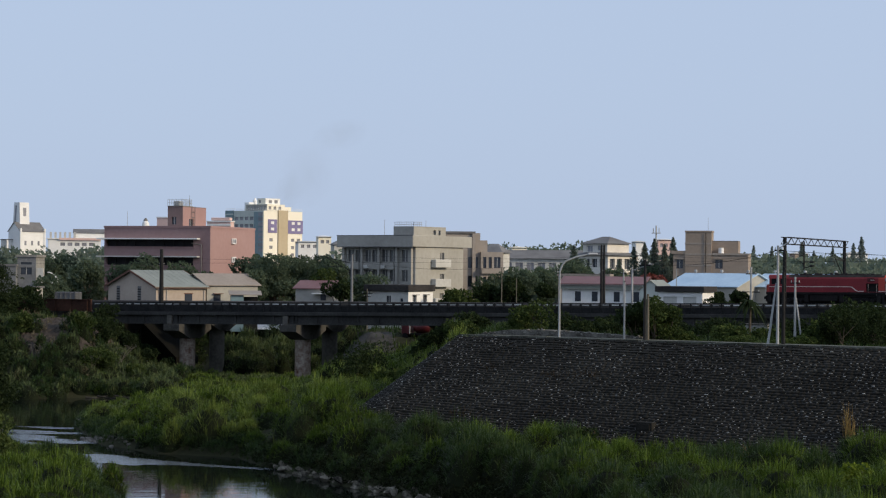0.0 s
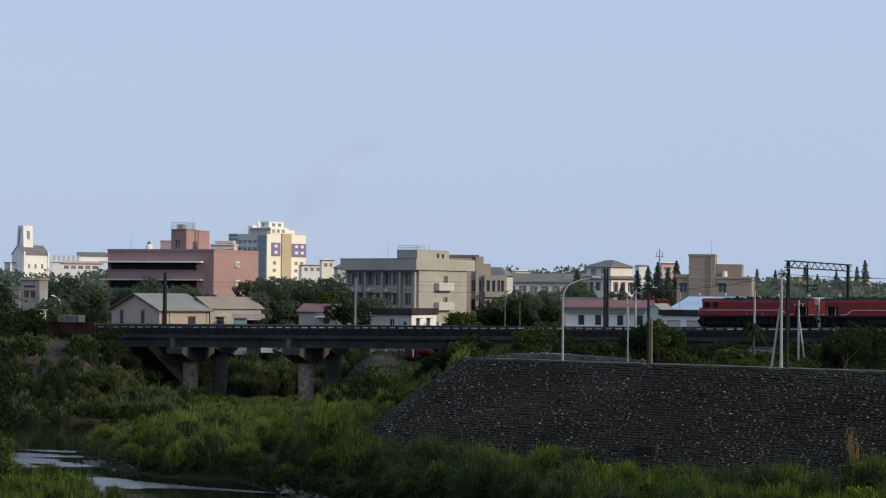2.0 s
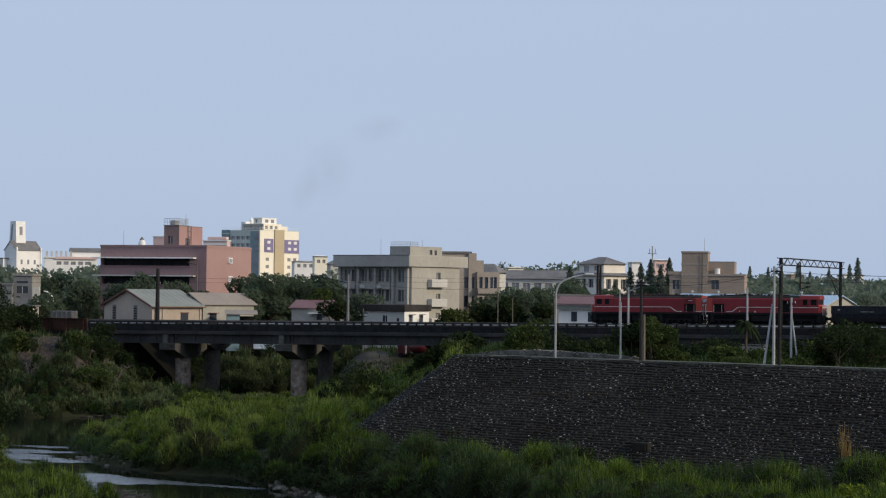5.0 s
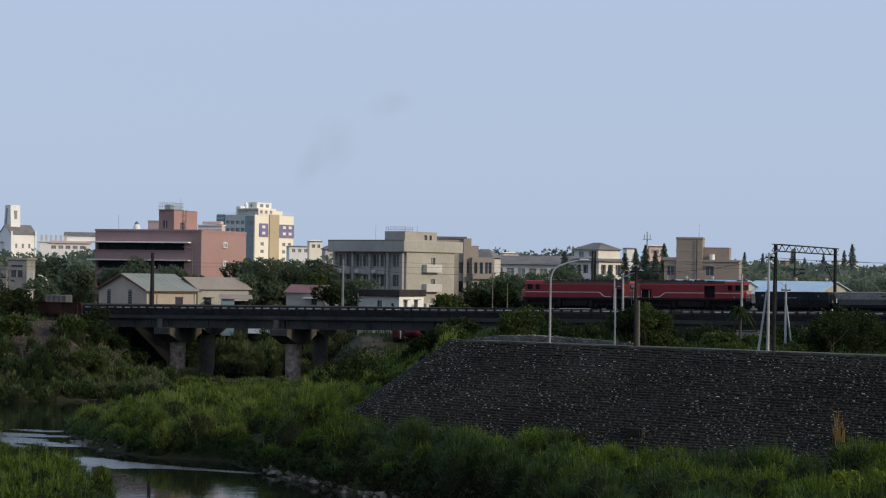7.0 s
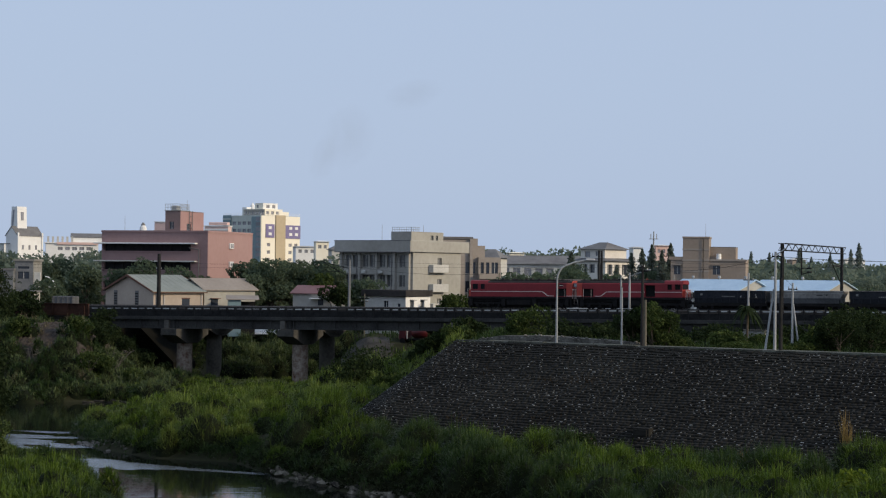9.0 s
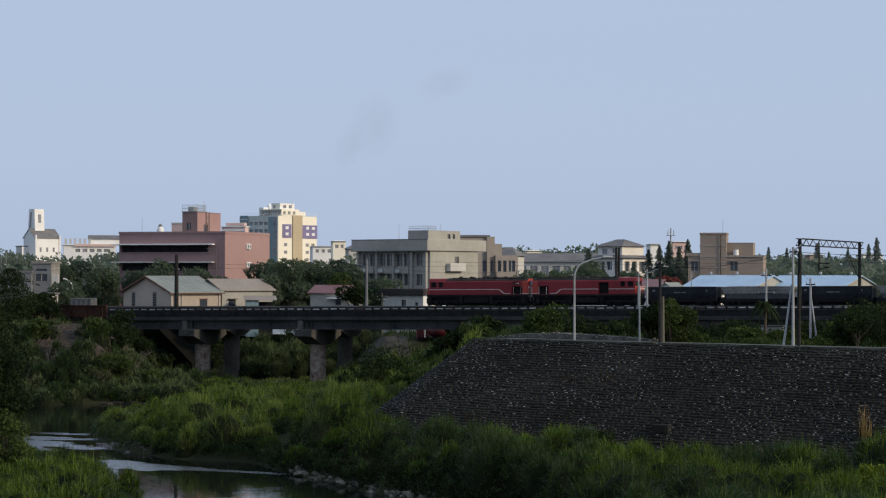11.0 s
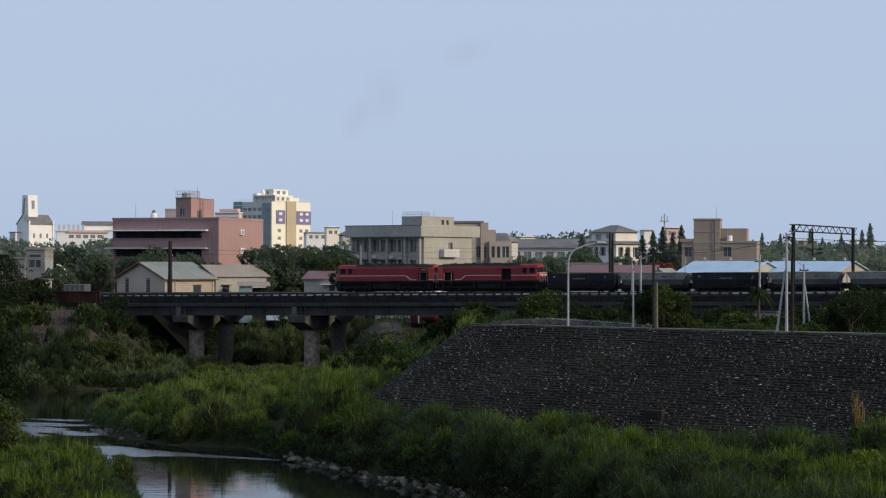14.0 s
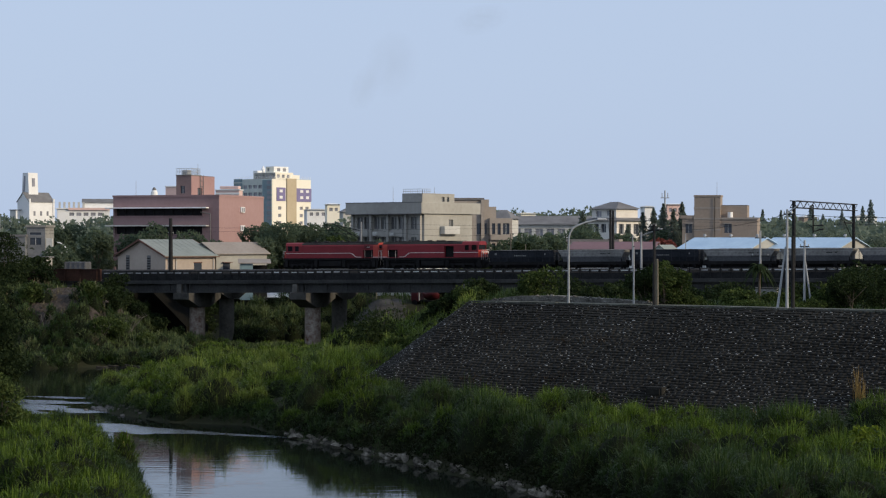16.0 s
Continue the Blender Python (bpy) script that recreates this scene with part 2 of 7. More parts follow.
b.inputs["Specular IOR Level"].default_value = 0.34
geo = n.new("ShaderNodeNewGeometry")
grow = n.new("ShaderNodeMapping")
grow.inputs["Scale"].default_value = (0.22, 1.0, 1)
rip = n.new("ShaderNodeTexNoise")
rip.inputs["Scale"].default_value, rip.inputs["Detail"].default_value = 1.3, 3
bump = n.new("ShaderNodeBump")
bump.inputs["Distance"].default_value = 0.012
breeze, gust = n.new("ShaderNodeTexNoise"), n.new("ShaderNodeMapRange")      # ripples come in patches
breeze.inputs["Scale"].default_value = 0.16
for k, v in enumerate((0.4, 0.68, 0.4, 1.3)):
    gust.inputs[k + 1].default_value = v
l.new(geo.outputs["Position"], breeze.inputs["Vector"])
l.new(breeze.outputs[0], gust.inputs[0])
l.new(gust.outputs[0], bump.inputs["Strength"])
l.new(geo.outputs["Position"], grow.inputs["Vector"])
l.new(grow.outputs[0], rip.inputs["Vector"])
l.new(rip.outputs[0], bump.inputs["Height"])
l.new(bump.outputs[0], b.inputs["Normal"])
M["water"] = water_mat
# riffle: the same water, broken up by a current, so that it mirrors the open sky
riffle = surface("riffle_water", (0.05, 0.06, 0.07), (0.09, 0.10, 0.11), 0.22, scale=0.8, fine=3, bump=0.5)
riffle.node_tree.nodes["Principled BSDF"].inputs["IOR"].default_value = 1.6
M["riffle"] = riffle


# ---------------------------------------------------------------- small builders
def empty(name, m=None, label="", category="", group="", kind=""):
    ob = new(name)
    if m is not None:
        ob.matrix_basis = m
    return tagged(ob, label, category, group, kind)


def part(name, bm, material, parent=None, label="", m=None, smooth=False):
    """Links a bmesh as one mesh object under a thing or a part."""
    me = bpy.data.meshes.new(name)
    bm.normal_update()
    bm.to_mesh(me)
    bm.free()
    me.materials.append(material)
    if smooth:
        me.polygons.foreach_set("use_smooth", [True] * len(me.polygons))
    ob = new(name, me)
    ob.parent = parent
    if m is not None:
        ob.matrix_basis = m
    return tagged(ob, label)


def again(ob, m, parent=None):
    """Another piece on the same mesh."""
    o = new(ob.name.split(".")[0], ob.data)
    o.parent = parent if parent is not None else ob.parent
    o.matrix_basis = m
    return o


def box(bm, x0, x1, y0, y1, z0, z1, bevel=0.0, m=None):
    r = bmesh.ops.create_cube(bm, size=1)
    vs = r["verts"]
    for v in vs:
        v.co = Vector(((x0 + x1) / 2 + v.co.x * (x1 - x0), (y0 + y1) / 2 + v.co.y * (y1 - y0), (z0 + z1) / 2 + v.co.z * (z1 - z0)))
    if bevel:
        es = list({e for v in vs for e in v.link_edges})
        r = bmesh.ops.bevel(bm, geom=es, offset=bevel, segments=1, affect="EDGES")
        vs = list({v for f in r["faces"] for v in f.verts} | {v for v in vs if v.is_valid})
    if m is not None:
        bmesh.ops.transform(bm, matrix=m, verts=[v for v in vs if v.is_valid])
    return bm


def cube(x0, x1, y0, y1, z0, z1, bevel=0.0, m=None):
    return box(bmesh.new(), x0, x1, y0, y1, z0, z1, bevel, m)


def tube(bm, p, q, r0, r1=None, sides=8):
    """A tapered round bar from p to q."""
    p, q = Vector(p), Vector(q)
    d = q - p
    r1 = r0 if r1 is None else r1
    c = bmesh.ops.create_cone(bm, cap_ends=True, segments=sides, radius1=r0, radius2=r1, depth=d.length)
    bmesh.ops.transform(bm, matrix=Matrix.Translation((p + q) / 2) @ d.to_track_quat("Z", "Y").to_matrix().to_4x4(), verts=c["verts"])
    return bm


def profile(points, y0, y1):
    """A solid with the outline points (x, z), from y0 to y1."""
    bm = bmesh.new()
    a = [bm.verts.new((x, y0, z)) for x, z in points]
    c = [bm.verts.new((x, y1, z)) for x, z in points]
    k = len(points)
    bm.faces.new(a)
    bm.faces.new(c[::-1])
    for i in range(k):
        bm.faces.new((a[i], c[i], c[(i + 1) % k], a[(i + 1) % k]))
    bmesh.ops.recalc_face_normals(bm, faces=bm.faces)
    return bm


def cross(points, x0, x1):
    """A solid with the outline points (y, z), from x0 to x1."""
    bm = profile([(y, z) for y, z in points], 0, 1)
    for v in bm.verts:
        v.co = (x0 + (x1 - x0) * v.co.y, v.co.x, v.co.z)
    bmesh.ops.recalc_face_normals(bm, faces=bm.faces)
    return bm


def quick(name, verts, faces, material, parent=None):
    """One mesh from numpy arrays (all faces with the same number of corners)."""
    me = bpy.data.meshes.new(name)
    verts, faces = np.asarray(verts, np.float32), np.asarray(faces, np.int32)
    k = faces.shape[1]
    me.vertices.add(len(verts))
    me.vertices.foreach_set("co", verts.ravel())
    me.loops.add(faces.size)
    me.loops.foreach_set("vertex_index", faces.ravel())
    me.polygons.add(len(faces))
    me.polygons.foreach_set("loop_start", np.arange(len(faces), dtype=np.int32) * k)
    me.update(calc_edges=True)
    me.validate()
    me.materials.append(material)
    ob = new(name, me)
    ob.parent = parent
    return ob


def fbm(x, y, s, seed=0):
    """Smooth noise on arrays, about -1 to 1."""
    r = np.random.RandomState(seed)
    out = 0
    for k in range(5):
        a, p = r.uniform(0, 2 * np.pi), r.uniform(0, 6.28, 2)
        f = 1.7 ** k / s
        out = out + np.sin((x * np.cos(a) + y * np.sin(a)) * f + p[0]) * np.cos((y * np.cos(a) - x * np.sin(a)) * f * 0.8 + p[1]) / 1.35 ** k
    return out / 2.2


# ---------------------------------------------------------------- land and river
RIVER = np.array([
    (24, 40), (14, 100), (6, 127), (4.2, 132.6), (0.6, 139), (-3.5, 147.7), (-7.1, 153.5), (-10.1, 160), (-13.9, 166.7),
    (-17, 175), (-24.4, 178), (-31, 187), (-36.5, 205), (-37.5, 216), (-35, 228), (-33, 243), (-34.6, 253), (-45, 253.5),
    (-52, 249), (-65, 246), (-140, 244), (-140, 180), (-60, 181), (-43, 175), (-30.5, 164), (-23.2, 147), (-18.8, 127), (-14, 100), (-6, 40),
], float)
LEVEE_A, LEVEE_U, LEVEE_N = np.array((2.48, 183.24)), np.array((0.804, -0.594)), np.array((-0.594, -0.804))
LEVEE_Z, LEVEE_RUN = 10.7, 1.75
TRACK_D, TRACK_N = np.array((0.905, -0.425)), np.array((0.425, 0.905))


def step(a, b, x):
    t = np.clip((x - a) / (b - a), 0, 1)
    return t * t * (3 - 2 * t)


def shore(x, y):
    """Distance to the river's edge: positive on land."""
    best, inside = np.full(np.shape(x), 1e9), np.zeros(np.shape(x), bool)
    for (ax, ay), (bx, by) in zip(RIVER, np.roll(RIVER, -1, 0)):
        ex, ey = bx - ax, by - ay
        t = np.clip(((x - ax) * ex + (y - ay) * ey) / (ex * ex + ey * ey), 0, 1)
        best = np.minimum(best, np.hypot(x - ax - t * ex, y - ay - t * ey))
        if ey:
            inside ^= ((ay > y) != (by > y)) & (x < ax + (y - ay) * ex / ey)
    return np.where(inside, -best, best)


def levee_place(x, y):
    """Along the levee's crest, and out from it towards the river."""
    dx, dy = x - LEVEE_A[0], y - LEVEE_A[1]
    return dx * LEVEE_U[0] + dy * LEVEE_U[1], dx * LEVEE_N[0] + dy * LEVEE_N[1]


def land(x, y):
    """Height of the ground."""
    x, y = np.asarray(x, float), np.asarray(y, float)
    d = shore(x, y)
    z = np.where(d < 0, np.maximum(-1.3, 0.3 * d), 0.05 + 1.75 * (1 - np.exp(-np.maximum(d, 0) / (3.2 - 1.7 * step(-16, -6, x)))))
    low = step(0, 5, d)
    z = z + low * 0.35 * fbm(x, y, 5, 3)
    z = z - 0.95 * low * step(222, 248, y) * step(-12, -19, x)
    along, out = levee_place(x, y)
    z = z + low * 0.5 * step(26, 13, out) * step(-14, -2, along) * (out > -3)
    z = z + low * 0.9 * np.exp(-((x + 7.5) ** 2 + (y - 181) ** 2) / 60)
    # raised land behind the levee
    z = z + (9.2 - z) * step(2, -6, out) * step(-5, 7, x) * (y > 150)
    # high bank at the far end of the bridge
    z = z + (7.7 - z) * step(-39, -49, x) * step(251, 268, y)
    # gravel bank behind the bridge
    z = z + (7.2 - z) * step(-17, -9, x) * step(284, 300, y) * step(8, 2, x)
    # rise beside the levee's end
    z = z + 2.7 * np.exp(-((x + 4.5) ** 2 / 34 + (y - 246) ** 2 / 230)) * step(268, 258, y)
    # the town's level behind the railway
    across = x * TRACK_N[0] + (y - 281) * TRACK_N[1]
    z = z + (7.5 - z) * step(9, 34, across) * (y > 230)
    return np.where(y < 100, np.minimum(z, 1.5), z)


def ground_sheet():
    xs = np.concatenate([[-4500, -2500, -1300, -700, -350, -180, -110, -80], np.arange(-68, 78.1, 1.0), [90, 120, 190, 360, 700, 1300, 2500, 4500]])
    ys = np.concatenate([[-4500, -1500, -500, -150, 0, 50, 80, 100], np.arange(112, 330, 1.2), [340, 370, 420, 500, 700, 1000, 1500, 2500, 4800]])
    gx, gy = np.meshgrid(xs, ys)
    v = np.stack([gx, gy, land(gx, gy)], -1).reshape(-1, 3)
    w = len(xs)
    i = (np.arange(len(ys) - 1)[:, None] * w + np.arange(w - 1)).ravel()
    ob = quick("ground", v, np.stack([i, i + 1, i + 1 + w, i + w], 1), M["soil"])
    ob.data.polygons.foreach_set("use_smooth", [True] * len(ob.data.polygons))
    tagged(ob, "dark green and brown river land with banks", "ground", kind="structure")


ground_sheet()

bm = bmesh.new()
bm.faces.new([bm.verts.new((x, y, 0)) for x, y in ((-150, 35), (60, 35), (60, 262), (-150, 262))])
tagged(part("water", bm, M["water"]), "dark smooth river water with faint ripples", "river", kind="structure")

# bright riffles where the current runs over the shallows: each a body of thin broken streaks
def lens(bm, x, y, half, deep, tilt, z):
    top = [(-1, 0), (-0.5, 0.7), (0.1, 1), (0.7, 0.6), (1, 0), (0.5, -0.8), (-0.2, -1), (-0.7, -0.5)]
    bm.faces.new([bm.verts.new((x + u * half, y + v * deep + u * half * tilt, z)) for u, v in top[::-1]])


r = random.Random(4)
for x0, x1, ya, yb, w, streaks in ((-44, -13.8, 184.5, 165.0, 1.0, 190), (-43.5, -34.5, 201, 199.5, 0.8, 36), (-41, -35.5, 207, 206.0, 0.5, 12), (-42, -30, 194, 188, 1.6, 26)):
    bm = bmesh.new()
    slope = (yb - ya) / (x1 - x0)
    for i in range(streaks):
        f = r.random()
        body = math.sin(math.pi * min(1, 0.12 + f)) * w
        x, y = x0 + (x1 - x0) * f, ya + (yb - ya) * f - 1.5 * math.sin(math.pi * f) + r.gauss(0, 1.0) * body * (1.8 - 1.1 * f)
        lens(bm, x, y, r.uniform(0.8, 3.4), r.uniform(0.2, 1.25) * (0.4 + body * 0.6) * (1.7 if streaks > 100 else 1), slope * 0.8, 0.012 + 0.0004 * i / streaks * 10)
    tagged(part("water_riffle", bm, M["riffle"]), "pale broken streaks of current on the river", "water", kind="structure")

# pebbles and mud flecks along the low point bar
bm = bmesh.new()
for i in range(260):
    f = r.random()
    if i % 3:
        x, y = -33.5 + 9 * f + r.gauss(0, 0.5), 192 - 8.5 * f + r.gauss(0, 1.1)
    else:
        x, y = -38.5 + 7 * f, 219 - 1.5 * f + r.gauss(0, 0.8)
    k = r.uniform(0.08, 0.26)
    box(bm, -k, k, -k * 0.8, k * 0.8, -0.12, k * 0.5, k * 0.25, Matrix.Translation((x, y, max(0.02, float(land(x, y))))) @ pose(0, 0, 0, r.uniform(-15, 15), r.uniform(-15, 15), r.uniform(0, 180)))
tagged(part("bar_pebbles", bm, M["mud"]), "pale pebbles and mud along the low river bar", "pebbles", kind="stuff")

# ---------------------------------------------------------------- levee with stone facing
levee = empty("levee", None, "dark stone-faced levee with a concrete edge", "levee", kind="structure")


def crest(a, out, z=None):
    """A point of the levee: metres along the crest, metres out from it; on the stone face unless z is given."""
    p = LEVEE_A + LEVEE_U * a + LEVEE_N * out
    return Vector((p[0], p[1], LEVEE_Z - max(out, 0) / LEVEE_RUN if z is None else z))


END_WIDE = 0.66          # the rounded end of the levee is narrower than a full cone


def facing(a, out):
    """A point of the stone face: straight along the crest for a >= 0, then round the levee's end as a cone."""
    if a >= 0:
        return crest(a, out)
    th = -a / max(0.84 * out, 0.3)
    q = max(0.0, th - math.pi / 2) * 0.84 * out
    th = min(th, math.pi / 2)
    p = LEVEE_A + LEVEE_N * (out * math.cos(th) - q) - LEVEE_U * END_WIDE * out * math.sin(th)
    return Vector((p[0], p[1], LEVEE_Z - out / LEVEE_RUN))


def round_end(out):
    """Length of the row that goes round the end, at that distance from the crest."""
    return max(0.84 * out, 0.3) * math.pi / 2 + 2.0


def levee_reach(along, out):
    """How far out from the crest a place lies, round the end as well."""
    return np.where(along >= 0, out, np.hypot(np.maximum(out, 0), along / END_WIDE))


bm = bmesh.new()
STEPS = [-1.0, -0.86, -0.72, -0.58, -0.44, -0.3, -0.15]
rows = []
for out in (0.05, 2, 5, 8, 12, 16.5):
    rows.append([facing(f * round_end(out), out) for f in STEPS] + [facing(a, out) for a in (0, 24, 40, 80)])
back = [[crest(max(f, 0) * 80 + 0.2, -4.5, 10.55) for f in (0, 0, 0, 0, 0, 0, 0, 0, 0.3, 0.5, 1)], [crest(max(f, 0) * 80 - 1, -9, 8.6) for f in (0, 0, 0, 0, 0, 0, 0, 0, 0.3, 0.5, 1)]]
grid = [[bm.verts.new(p - Vector((0, 0, 0.2))) for p in row] for row in back[::-1] + rows]
for j in range(len(grid) - 1):
    for i in range(10):
        bm.faces.new((grid[j][i], grid[j + 1][i], grid[j + 1][i + 1], grid[j][i + 1]))
bmesh.ops.remove_doubles(bm, verts=bm.verts, dist=1e-4)
bmesh.ops.recalc_face_normals(bm, faces=bm.faces)
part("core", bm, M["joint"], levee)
r = random.Random(11)
for i in range(38):
    bm = bmesh.new()
    a = i * 1.9
    h0 = r.uniform(-0.03, 0.02)
    q = [crest(a + da, out, 10.56 + h + h0 + r.uniform(-.012, .012)) for h in (0, 0.13) for da, out in ((0.02, 0.25 + r.uniform(-.05, .05)), (1.88, 0.25 + r.uniform(-.05, .05)), (1.88, -0.45), (0.02, -0.45))]
    v = [bm.verts.new(p) for p in q]
    for f in ((3, 2, 1, 0), (4, 5, 6, 7), (0, 1, 5, 4), (1, 2, 6, 5), (2, 3, 7, 6), (3, 0, 4, 7)):
        bm.faces.new([v[j] for j in f])
    part("coping_block", bm, M["coping"], levee, "weathered mossy concrete edge block")
bm = bmesh.new()
bm.faces.new([bm.verts.new(p) for p in (crest(1, -0.5, 10.6), crest(80, -0.5, 10.6), crest(80, -4.4, 10.58), crest(1, -4.4, 10.58))])
part("path", bm, M["coping"], levee, "grey gravel path along the levee")
# low rubble bank behind the path
r = random.Random(12)
wall = empty("rubble_wall", None, "low bank of grey-brown rubble behind the levee path", "wall", kind="structure")
part("core", profile([(-1.4, 10.3), (16.8, 10.3), (16.4, 10.75), (6, 11.12), (1.5, 11.0), (-1.0, 10.62)], 0, 1.6), M["rubble"], wall, m=pose(crest(0, -4.7, 0).x, crest(0, -4.7, 0).y, 0, 0, 0, math.degrees(math.atan2(LEVEE_U[1], LEVEE_U[0]))))
for i in range(120):
    a = r.uniform(-1.0, 16.4)
    top = 10.62 + 0.5 * min(1, (a + 1.2) / 6) - 0.35 * max(0, a - 6) / 10.4
    c = crest(a, -4.66 - r.uniform(0, 0.4), r.uniform(10.58, top + 0.06))
    part("stone", cube(-0.19, 0.19, -0.16, 0.16, -0.12, 0.12, 0.05), M["rubble"], wall, "", Matrix.Translation(c) @ pose(0, 0, 0, r.uniform(-25, 25), r.uniform(-25, 25), r.uniform(0, 180)) @ Matrix.Scale(r.uniform(0.35, 0.75), 4))


def stones():
    """Rows of rough stones on the levee's face: those by the crest as single pieces, the rest in one mesh."""
    r = np.random.RandomState(7)
    corner = np.array([(-1, -1, 0), (1, -1, 0), (1, 1, 0), (-1, 1, 0), (-.9, -.82, 1), (.9, -.82, 1), (.92, .8, .9), (-.92, .8, .9)], float)
    quads = np.array([(4, 5, 6, 7), (0, 1, 5, 4), (1, 2, 6, 5), (2, 3, 7, 6), (3, 0, 4, 7)])
    V, lit_flecks, count = [], [], 0
    share = []
    for k in range(8):
        s = corner * (0.5, 0.155, 0.13) + r.uniform(-0.03, 0.03, (8, 3)) * (1, 0.5, 0.9)
        me = bpy.data.meshes.new("facing_stone")
        me.from_pydata(s.tolist(), [], quads.tolist())
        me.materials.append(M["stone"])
        share.append(me)
    for row in range(47):
        out0 = 0.36 + row * 0.337
        a = -round_end(out0) + 1.6 + r.uniform(0, 0.5)
        while a < 58:
            w = r.uniform(0.28, 0.66)
            mid = a + w / 2
            # rows waver a little
            out = out0 + 0.05 * math.sin(mid * 0.31 + row * 0.13) + 0.03 * math.sin(mid * 1.1 + row * 0.9) + r.uniform(-0.02, 0.02)
            p0, p1, pu = facing(mid - 0.2, out), facing(mid + 0.2, out), facing(mid, out - 0.2)
            ux = np.array((p1 - p0).normalized())
            up = np.array(pu - facing(mid, out))
            uy = up - ux * (up @ ux)
            uy /= np.linalg.norm(uy)
            uz = np.cross(ux, uy)
            c = np.array(facing(mid, out)) - uz * 0.1
            a += w + 0.03
            if row < 5 and 5 <= mid < 38 and count < 300:
                ob = new("facing_stone", share[r.randint(8)])
                ob.parent = levee
                ob.matrix_basis = Matrix([[*map(float, q), float(d)] for q, d in zip(np.stack([ux * w, uy, uz * r.uniform(0.7, 1.25)], 1), c)] + [[0, 0, 0, 1]])
                count += 1
            else:
                s = corner * (w / 2, r.uniform(0.138, 0.16), r.uniform(0.09, 0.15)) + r.uniform(-0.024, 0.024, (8, 3)) * (1, 0.4, 0.7)
                s[4:, 2] += s[4:, 1] * r.uniform(-0.3, 0.0)
                V.append(c + s @ np.stack([ux, uy, uz]))
            # pale pieces near the top edges stand in for caught light
            much = 0.5 + 0.2 * (mid < 6) + 0.4 * float(fbm(mid, row * 0.5, 2.2, 61)) + 0.16 * float(fbm(mid, row * 0.4, 9, 62))
            if r.rand() < much:
                big = 1.35 if r.rand() < 0.2 else 0.8
                lit_flecks.append(c + uz * 0.09 + ((corner * (big * r.uniform(0.03, 0.12), r.uniform(0.006, 0.011) * big, 0.03)) + (r.uniform(-.2, .2), r.uniform(0.12, 0.185), 0.03)) @ np.stack([ux, uy, uz]))
    f = (np.arange(len(V))[:, None, None] * 8 + quads).reshape(-1, 4)
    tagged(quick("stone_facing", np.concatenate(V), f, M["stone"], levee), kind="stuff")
    f = (np.arange(len(lit_flecks))[:, None, None] * 8 + quads).reshape(-1, 4)
    tagged(quick("pale_chips", np.concatenate(lit_flecks), f, M["chip"], levee), "pale flecks imitating lit edges of the stones", kind="stuff")


# drain outlet in the facing
bm = cube(-0.75, 0.75, -0.35, 0.35, -0.4, 0.35, 0.05)
box(bm, -0.55, 0.55, -0.45, -0.3, -0.3, 0.2)
drain = part("drain_outlet", bm, M["stone"], None, "", Matrix.Translation((16.9, 158.4, 4.3)) @ pose(0, 0, 0, 0, 0, -36.5))
tagged(drain, "dark concrete drain outlet box in the stone levee", "drain")


# ---------------------------------------------------------------- bridges
TURN = math.degrees(math.atan2(-0.425, 0.905))
GRADE = -0.52          # degrees: the line climbs gently to the right


